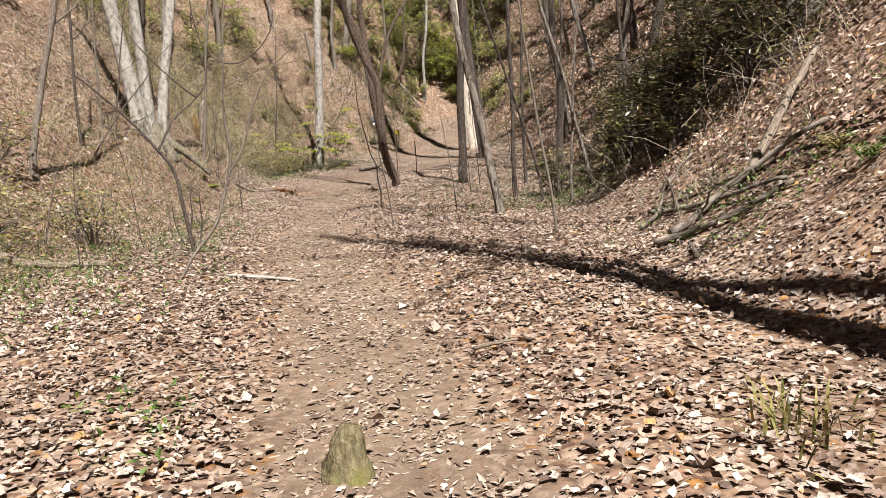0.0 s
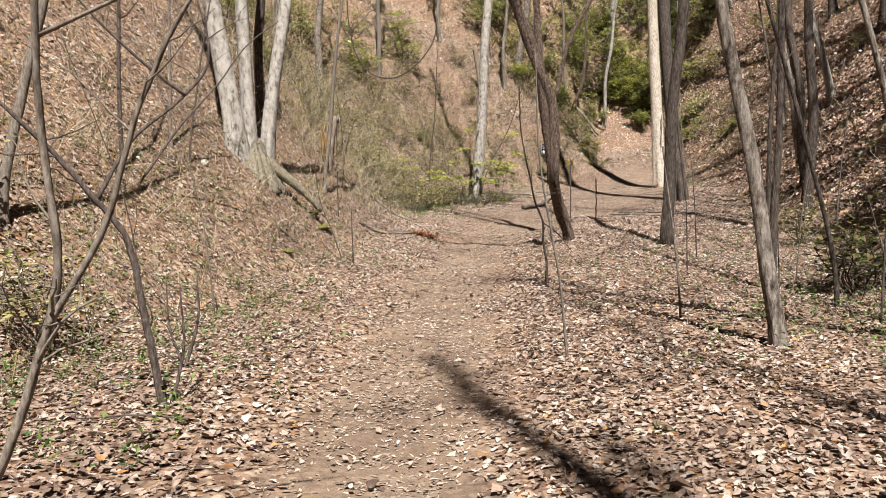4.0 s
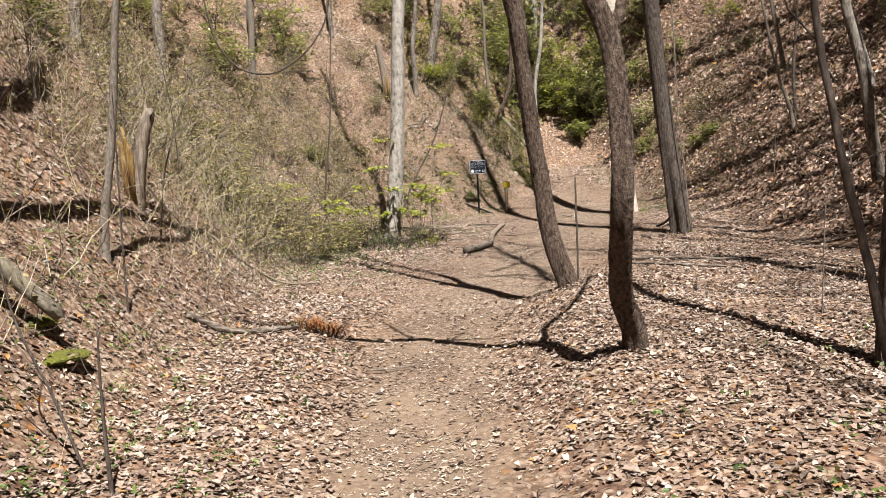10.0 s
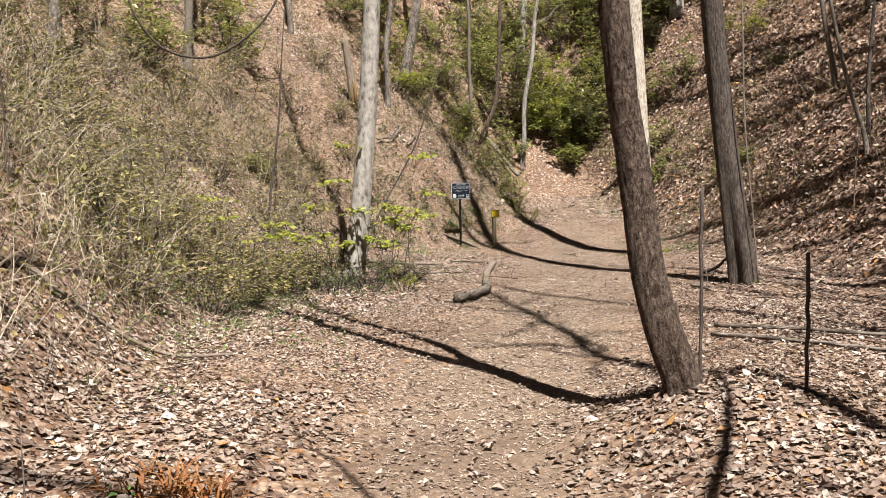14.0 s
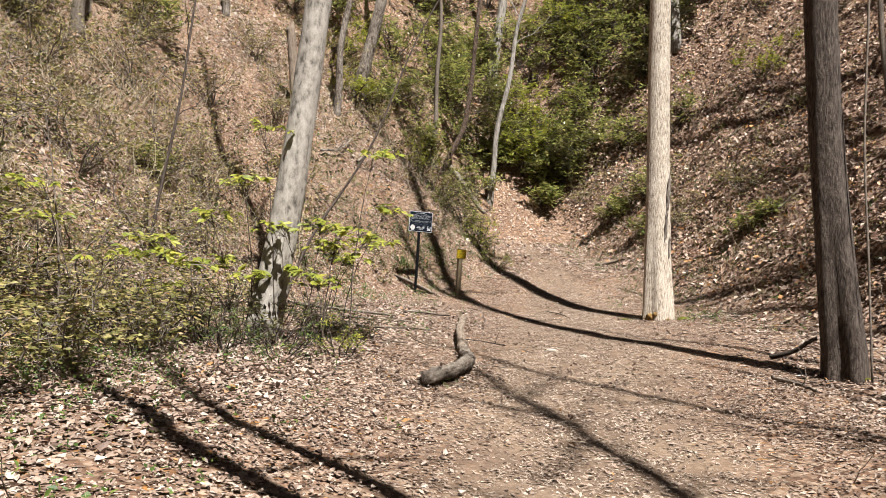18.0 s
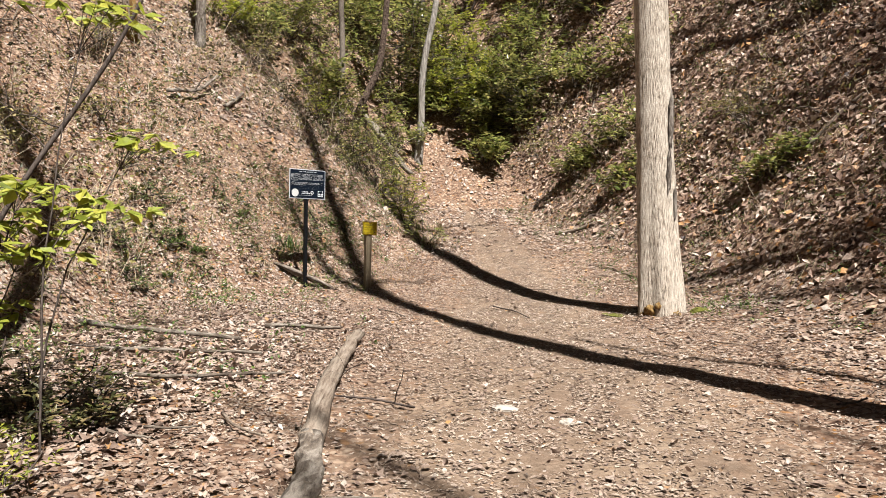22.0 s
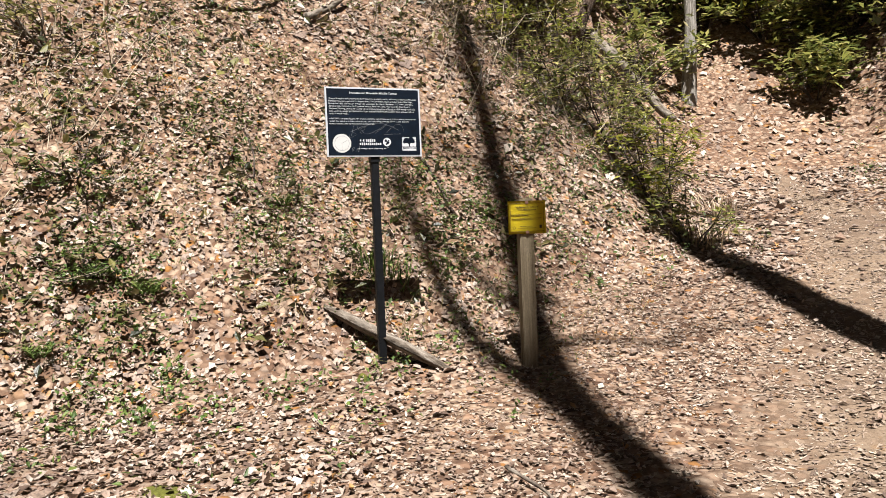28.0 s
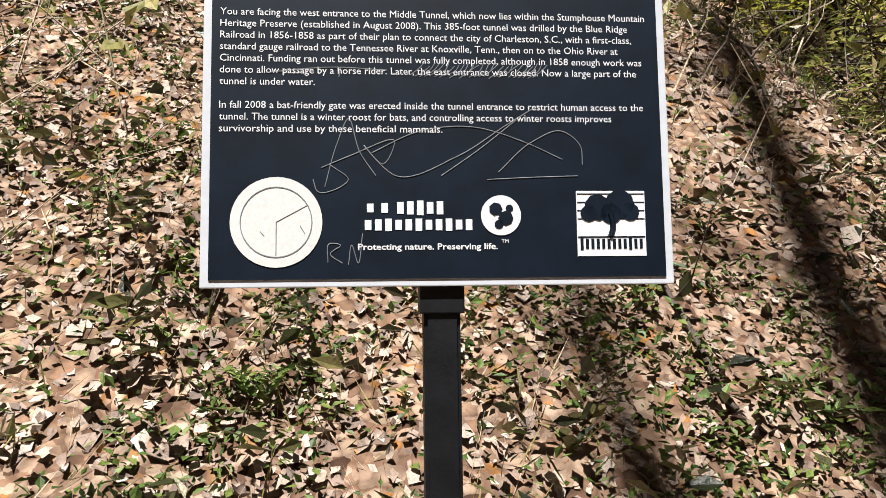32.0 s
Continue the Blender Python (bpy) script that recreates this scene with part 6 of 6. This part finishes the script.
def dry_grass():
    """Fine straw and thin green blades in the litter of the banks."""
    g = np.random.RandomState(29)
    spots = (((-5.2, 1.1), (22, 37), 0.5), ((-4.6, 0.8), (3, 14), 0.24), ((0.4, 1.6), (37.5, 42), 0.18), ((8.2, 0.8), (34, 44), 0.08), ((-4.6, 0.8), (14, 22), 0.06), ((-4.4, 1.6), (34, 42), 0.12))
    for mat, n, words in ((DRY, 14000, "dry straw stalks on the banks"), (SCRUB, 20000, "thin yellow-green grass on the banks")):
        x = np.concatenate([g.normal(m, s, int(n * k)) for (m, s), _, k in spots])
        y = np.concatenate([g.uniform(*r, int(n * k)) for _, r, k in spots])
        keep = (np.abs(beside(TRAIL, x, y)) > 1.6) & (bumps(x * 0.9, y * 0.9, 41) > -0.45)
        x, y = x[keep], y[keep]
        k = len(x)
        a = np.stack([x, y, height(x, y)], 1)
        d = g.normal(0, 0.5, (k, 3)) + (0.15, 0, 0.8)
        d[:, 2] = np.abs(d[:, 2])
        long = g.uniform(0.1, 0.42, k) * np.where((x > -2) & (y > 36) & (x < 4), 0.45, 1.0)
        v, f = leaves_mesh(a, d, g.normal(0, 1, (k, 3)), long, g.uniform(0.003, 0.0065, k), long * 0.004)
        tagged(solid("bank_grass", v, f, mat, smooth=False), words, "grass", kind="stuff")


dry_grass()


# ---- stones and moss ----
def stone(at, size, mat, label, seed, category="stone", name="stone"):
    g = np.random.RandomState(seed)
    bm = bmesh.new()
    bmesh.ops.create_icosphere(bm, subdivisions=3, radius=1)
    for v in bm.verts:
        k = 1 + 0.22 * noise.noise(v.co * 1.3 + Vector((seed, 0, 0))) + 0.08 * noise.noise(v.co * 4)
        v.co = Vector((v.co.x * size[0], v.co.y * size[1], v.co.z * size[2])) * k
    me = bpy.data.meshes.new(name)
    bm.to_mesh(me)
    bm.free()
    me.materials.append(mat)
    ob = new(name, me)
    ob.matrix_world = pose(*on_ground(*at), 0, 0, g.uniform(0, 360))
    return tagged(ob, label, category, "stones")


ROCK = plain("rock", (0.36, 0.32, 0.27), 0.9, 0.2, 0.35, 9, bump=0.03)
for n, (x, y, s, m, words) in enumerate((((-3.39), 17.68, (0.2, 0.16, 0.045), MOSS, "moss-covered stone on the bank"), (-3.6, 17.9, (0.14, 0.12, 0.035), MOSS, "moss-covered stone on the bank"), (-3.3, 15.43, (0.13, 0.1, 0.04), MOSS, "moss-covered stone on the bank"),
                                         (5.72, 34.42, (0.13, 0.09, 0.06), MOSS, "mossy root knob at a trunk's foot"), (5.05, 29.0, (0.14, 0.1, 0.08), MOSS, "mossy knob at a dark trunk's foot"), (4.82, 34.9, (0.2, 0.14, 0.012), MOSS, "thin cushion of yellow moss"),
                                         (2.16, 31.1, (0.1, 0.07, 0.02), ROCK, "pale flat stone in the path"), (2.48, 30.75, (0.06, 0.05, 0.025), ROCK, "pale stone in the path"), (-4.5, 15.6, (0.1, 0.06, 0.06), ROCK, "brown blocky stone on the bank"),
                                         (0.6, 35.7, (0.12, 0.08, 0.02), MOSS, "thin cushion of yellow moss"), (1.05, 37.25, (0.05, 0.035, 0.05), MOSS, "mossy chip of wood beside a signpost"), (2.9, 21.2, (0.08, 0.06, 0.05), ROCK, "small stone in the leaves"))):
    stone((x, y), s, m, words, n)


# ---- signs ----
def board(name, w, h, thick, mat, parent, at=(0, 0, 0), label="", bevel=0.0, smooth=False):
    bm = bmesh.new()
    bmesh.ops.create_cube(bm, size=1, matrix=Matrix.Translation(at) @ Matrix.Diagonal((w, thick, h, 1)))
    if bevel:
        bmesh.ops.bevel(bm, geom=bm.edges[:], offset=bevel, segments=2, affect="EDGES", profile=0.6)
    return part(name, bm, mat, parent, label, smooth)


def disc(name, r, mat, parent, at, thick=0.001, inner=0.0, sides=40, label=""):
    bm = bmesh.new()
    ring = [(math.cos(2 * math.pi * n / sides), math.sin(2 * math.pi * n / sides)) for n in range(sides)]
    front = [bm.verts.new((at[0] + r * c, at[1], at[2] + r * s)) for c, s in ring]
    if inner:
        hole = [bm.verts.new((at[0] + inner * c, at[1], at[2] + inner * s)) for c, s in ring]
        for n in range(sides):
            bm.faces.new((front[n], front[(n + 1) % sides], hole[(n + 1) % sides], hole[n]))
    else:
        bm.faces.new(front)
    out = bmesh.ops.extrude_face_region(bm, geom=bm.faces[:])
    for v in out["geom"]:
        if isinstance(v, bmesh.types.BMVert):
            v.co.y -= thick
    bmesh.ops.recalc_face_normals(bm, faces=bm.faces[:])
    return part(name, bm, mat, parent, label)


def letters(words, size, at, mat, parent, wide=None, centre=False, thick=0.0):
    """A line of writing on the face of a board, at its lower left (or middle), fitted to a width."""
    c = bpy.data.curves.new("lettering", "FONT")
    c.body, c.size, c.resolution_u = words, size, 2
    c.offset = thick
    ob = bpy.data.objects.new("lettering", c)
    scene.collection.objects.link(ob)
    bpy.context.view_layer.update()
    me = bpy.data.meshes.new_from_object(ob.evaluated_get(bpy.context.evaluated_depsgraph_get()))
    bpy.data.objects.remove(ob)
    n = len(me.vertices)
    co = np.empty(n * 3, np.float32)
    me.vertices.foreach_get("co", co)
    co = co.reshape(-1, 3)
    left, right = co[:, 0].min(), co[:, 0].max()
    k = wide / (right - left) if wide else 1.0
    x = (co[:, 0] - left) * k
    if centre:
        x -= (right - left) * k / 2
    me.vertices.foreach_set("co", np.stack([x + at[0], np.full(n, at[1]), co[:, 1] + at[2]], 1).astype(np.float32).ravel())
    me.materials.clear()
    me.materials.append(mat)
    me.update()
    out = new("lettering", me)
    out.parent = parent
    return out


def stroke(points, mat, parent, wide=0.0014, y=-0.0064, name="scratch"):
    p = run([(a, y, b) for a, b in points], 8 * len(points))
    return solid(name, *tube(p, np.full(len(p), wide * 0.5), 4, cap=False), mat, parent)


NAVY = plain("navy_panel", (0.0022, 0.0058, 0.0125), 0.5, 0.12, 0.35, 18)
SILVER = plain("pale_rim", (0.44, 0.46, 0.50), 0.4, 0.5, 0.08, 40)
WHITE = plain("white_print", (0.54, 0.55, 0.57), 0.6, 0.3, 0.05, 90)
SEAL = plain("worn_seal", (0.50, 0.50, 0.49), 0.6, 0.3, 0.12, 140)
SCRATCH = plain("scratch", (0.13, 0.14, 0.155), 0.7, 0.3, 0.3, 60)
BLACK = plain("black_steel", (0.003, 0.0037, 0.005), 0.5, 0.2, 0.6, 26, bump=0.002)
YELLOW = plain("yellow_sheet", (0.62, 0.47, 0.012), 0.5, 0.4, 0.05, 12)
INK = plain("dark_print", (0.05, 0.04, 0.02), 0.7, 0.2, 0.2, 60)
BOLT = plain("rusty_bolt", (0.26, 0.14, 0.09), 0.6, 0.5, 0.4, 200, 0.4)
POST = barky("post_wood", (0.11, 0.083, 0.052), (0.22, 0.178, 0.12), (0.30, 0.25, 0.18), 0.4, 26, 0.03, 0.006, 0.35)

sign = thing("information_sign", (1.13, 37.485, float(height(1.15, 37.42))), "dark navy information sign with white writing on a black post", "sign", turn=29.0)
low = 1.62 - sign.matrix_world.translation.z
high, SW, SH = low + 0.215, 0.612, 0.43
bm = bmesh.new()
bmesh.ops.create_cube(bm, size=1, matrix=Matrix.Translation((0, 0.035, (low + 0.26) / 2 - 0.1)) @ Matrix.Diagonal((0.048, 0.048, low + 0.46, 1)))
bmesh.ops.bevel(bm, geom=[e for e in bm.edges if abs(e.verts[0].co.z - e.verts[1].co.z) > 0.1], offset=0.005, segments=2, affect="EDGES")
part("post", bm, BLACK, sign, "scuffed black square post")
board("sleeve", 0.058, 0.05, 0.058, BLACK, sign, (0, 0.035, low - 0.01), bevel=0.002)
panel = board("panel", SW, SH, 0.008, SILVER, sign, (0, 0, high), "pale metal edge", 0.0015)
face = board("face", SW - 0.022, SH - 0.02, 0.003, NAVY, panel, (0, -0.0045, high), "navy printed face")
TOP = high + SH / 2
FACE = -0.0068
letters("Stumphouse Mountain Middle Tunnel", 0.017, (0.0, FACE, TOP - 0.040), WHITE, panel, 0.305, True, 0.0003)
LINES = (("You are facing the west entrance to the Middle Tunnel, which now lies within the Stumphouse Mountain", 0.562), ("Heritage Preserve (established in August 2008). This 385-foot tunnel was drilled by the Blue Ridge", 0.538),
         ("Railroad in 1856-1858 as part of their plan to connect the city of Charleston, S.C., with a first-class,", 0.543), ("standard gauge railroad to the Tennessee River at Knoxville, Tenn., then on to the Ohio River at", 0.524),
         ("Cincinnati. Funding ran out before this tunnel was fully completed, although in 1858 enough work was", 0.556), ("done to allow passage by a horse rider. Later, the east entrance was closed. Now a large part of the", 0.548),
         ("tunnel is under water.", 0.121), ("", 0), ("In fall 2008 a bat-friendly gate was erected inside the tunnel entrance to restrict human access to the", 0.556),
         ("tunnel. The tunnel is a winter roost for bats, and controlling access to winter roosts improves", 0.512), ("survivorship and use by these beneficial mammals.", 0.286))
for n, (words, wide) in enumerate(LINES):
    if words:
        letters(words, 0.0135, (-0.284, FACE, TOP - 0.0755 - 0.01545 * n), WHITE, panel, wide, False, 0.0)
mark = low + 0.083
disc("seal", 0.058, SEAL, panel, (-0.211, -0.006, mark), 0.0012, label="worn white round emblem")
disc("seal_ring", 0.0455, SCRATCH, panel, (-0.211, -0.0074, mark), 0.0004, 0.0443)
for a, b in (((0, 0), (0.04, 0.022)), ((0, 0), (0, -0.043)), ((-0.02, -0.012), (-0.015, -0.018)), ((0.03, -0.005), (0.036, -0.015))):
    stroke(((-0.211 + a[0], mark + a[1]), (-0.211 + (a[0] + b[0]) / 2, mark + (a[1] + b[1]) / 2), (-0.211 + b[0], mark + b[1])), SCRATCH, panel, 0.0011, -0.0074, "emblem_line")
for x, z, w, h in ((-0.083, 0.018, 0.037, 0.014), (-0.028, 0.018, 0.064, 0.019), (-0.030, -0.004, 0.143, 0.016)):
    for n in range(max(2, int(w / 0.0125))):
        k = int(w / 0.0125)
        board("emblem_bar", 0.0085, h * (0.8 + 0.2 * ((n * 7) % 3) / 2), 0.0008, WHITE, panel, (x - w / 2 + (n + 0.5) * w / max(2, k), -0.0064, mark + z))
disc("emblem_globe", 0.0262, WHITE, panel, (0.077, -0.006, mark + 0.008), 0.0012)
for n, (x, z, r) in enumerate(((0.070, 0.016, 0.009), (0.083, 0.004, 0.010), (0.074, -0.004, 0.006), (0.088, 0.017, 0.005))):
    disc("emblem_leaf", r, NAVY, panel, (x, -0.0074, mark + z), 0.0005, sides=7 + n)
letters("Protecting nature. Preserving life.", 0.0112, (-0.108, FACE, mark - 0.036), WHITE, panel, 0.18, False, 0.0002)
letters("TM", 0.007, (0.077, FACE, mark - 0.028), WHITE, panel)
board("emblem_square", 0.092, 0.086, 0.001, WHITE, panel, (0.223, -0.0064, mark - 0.003))
for n, (x, z, r) in enumerate(((-0.018, 0.018, 0.018), (0.012, 0.022, 0.020), (0.026, 0.012, 0.012), (-0.03, 0.010, 0.011), (0.0, 0.010, 0.014))):
    disc("emblem_crown", r, NAVY, panel, (0.223 + x, -0.0074, mark + z), 0.0005, sides=9 + n)
stroke(((0.222, mark + 0.01), (0.225, mark - 0.01), (0.222, mark - 0.02)), NAVY, panel, 0.008, -0.0074, "emblem_trunk")
for n in range(4):
    board("emblem_rule", 0.09, 0.0012, 0.0005, NAVY, panel, (0.223, -0.0073, mark + 0.036 - 0.011 * n))
board("emblem_rule", 0.09, 0.0018, 0.0005, NAVY, panel, (0.223, -0.0073, mark - 0.021))
for n in range(12):
    board("emblem_bar", 0.004, 0.013 if n not in (0, 9) else 0.016, 0.0005, NAVY, panel, (0.183 + 0.0072 * n, -0.0073, mark - 0.030))
for pts in (((-0.150, 0.045), (-0.135, 0.10), (-0.12, 0.135), (-0.105, 0.09), (-0.085, 0.06)), ((-0.155, 0.07), (-0.12, 0.085), (-0.06, 0.105), (-0.075, 0.075), (-0.10, 0.10), (-0.06, 0.06), (0.02, 0.085), (0.09, 0.13), (0.13, 0.155)),
            ((-0.09, 0.09), (-0.03, 0.118), (0.04, 0.125), (0.11, 0.105), (0.16, 0.082)), ((0.0, 0.06), (0.05, 0.095), (0.10, 0.135)), ((0.075, 0.065), (0.12, 0.105), (0.16, 0.12), (0.185, 0.10), (0.187, 0.075)),
            ((0.06, 0.055), (0.12, 0.058), (0.18, 0.06)), ((-0.165, 0.055), (-0.16, 0.04), (-0.12, 0.055), (-0.145, 0.075)), ((-0.225, 0.195), (-0.14, 0.203), (-0.07, 0.20)), ((-0.13, 0.203), (-0.132, 0.19)),
            ((-0.146, -0.052), (-0.144, -0.028), (-0.130, -0.03), (-0.143, -0.041), (-0.128, -0.053)), ((-0.120, -0.055), (-0.116, -0.03), (-0.108, -0.053), (-0.102, -0.015))):
    stroke([(x, mark + z) for x, z in pts], SCRATCH, panel)
g = np.random.RandomState(8)
for n in range(26):
    x = -0.04 + 0.17 * n / 26
    stroke(((x, mark + 0.19 + g.uniform(0, 0.004)), (x + 0.015, mark + 0.2 + g.uniform(0, 0.006)), (x + 0.02, mark + 0.212 + g.uniform(-0.006, 0.002))), SCRATCH, panel, 0.0011)

notice = thing("notice_post", (2.06, 37.47, float(height(2.06, 37.45))), "small yellow notice bolted to a weathered square wooden post", "sign", turn=18.0)
zn = notice.matrix_world.translation.z
bm = bmesh.new()
bmesh.ops.create_cube(bm, size=1, matrix=Matrix.Translation((0, 0.05, (1.315 - zn) / 2 - 0.1)) @ Matrix.Diagonal((0.089, 0.089, 1.315 - zn + 0.2, 1)))
bmesh.ops.bevel(bm, geom=bm.edges[:], offset=0.006, segments=2, affect="EDGES")
bmesh.ops.subdivide_edges(bm, edges=bm.edges[:], cuts=3)
for v in bm.verts:
    v.co.x += 0.002 * noise.noise(v.co * 9)
part("post", bm, POST, notice, "weathered wooden post")
bm = bmesh.new()
NW, NH, zc = 0.236, 0.20, 1.20 - zn
for i in range(13):
    for j in range(9):
        x, z = (i / 12 - 0.5) * NW, (j / 8 - 0.5) * NH
        bm.verts.new((x, -0.004 - 0.0004 * (abs(x) / NW * 2) ** 2 + 0.0003 * math.sin(7 * x / NW + 3 * z / NH), zc + z))
bm.verts.ensure_lookup_table()
for i in range(12):
    for j in range(8):
        bm.faces.new([bm.verts[k] for k in (i * 9 + j, (i + 1) * 9 + j, (i + 1) * 9 + j + 1, i * 9 + j + 1)])
bmesh.ops.solidify(bm, geom=bm.faces[:], thickness=0.0015)
sheet = part("notice", bm, YELLOW, notice, "bright yellow sheet with dark print", True)
inky = -0.0066
for w, h, x, z in ((0.206, 0.0018, 0, 0.085), (0.206, 0.0018, 0, -0.085), (0.0018, 0.17, 0.103, 0), (0.0018, 0.17, -0.103, 0)):
    board("rule", w, h, 0.0008, INK, sheet, (x, inky, zc + z))
letters("Help Prevent The Spread Of", 0.0135, (0, inky, zc + 0.058), INK, sheet, 0.146, True, 0.0003)
letters("White-Nose Syndrome", 0.0135, (0, inky, zc + 0.042), INK, sheet, 0.116, True, 0.0003)
for x0, x1, z in ((-0.098, 0.092, 0.018), (-0.098, 0.012, 0.011), (-0.098, 0.09, -0.006), (-0.098, 0.082, -0.013), (-0.045, 0.035, -0.055), (-0.06, 0.055, -0.065)):
    board("print_bar", x1 - x0, 0.0017, 0.0008, INK, sheet, ((x0 + x1) / 2, inky, zc + z))
disc("emblem", 0.009, INK, sheet, (-0.082, inky, zc - 0.062), 0.0006, 0.007)
board("emblem", 0.014, 0.02, 0.0008, INK, sheet, (0.083, inky, zc - 0.058))
for z in (0.091, -0.091):
    disc("washer", 0.0105, BOLT, notice, (0, -0.007, zc + z), 0.003, label="rusty washer")
    disc("bolt", 0.005, BOLT, notice, (0, -0.010, zc + z), 0.003, sides=6)
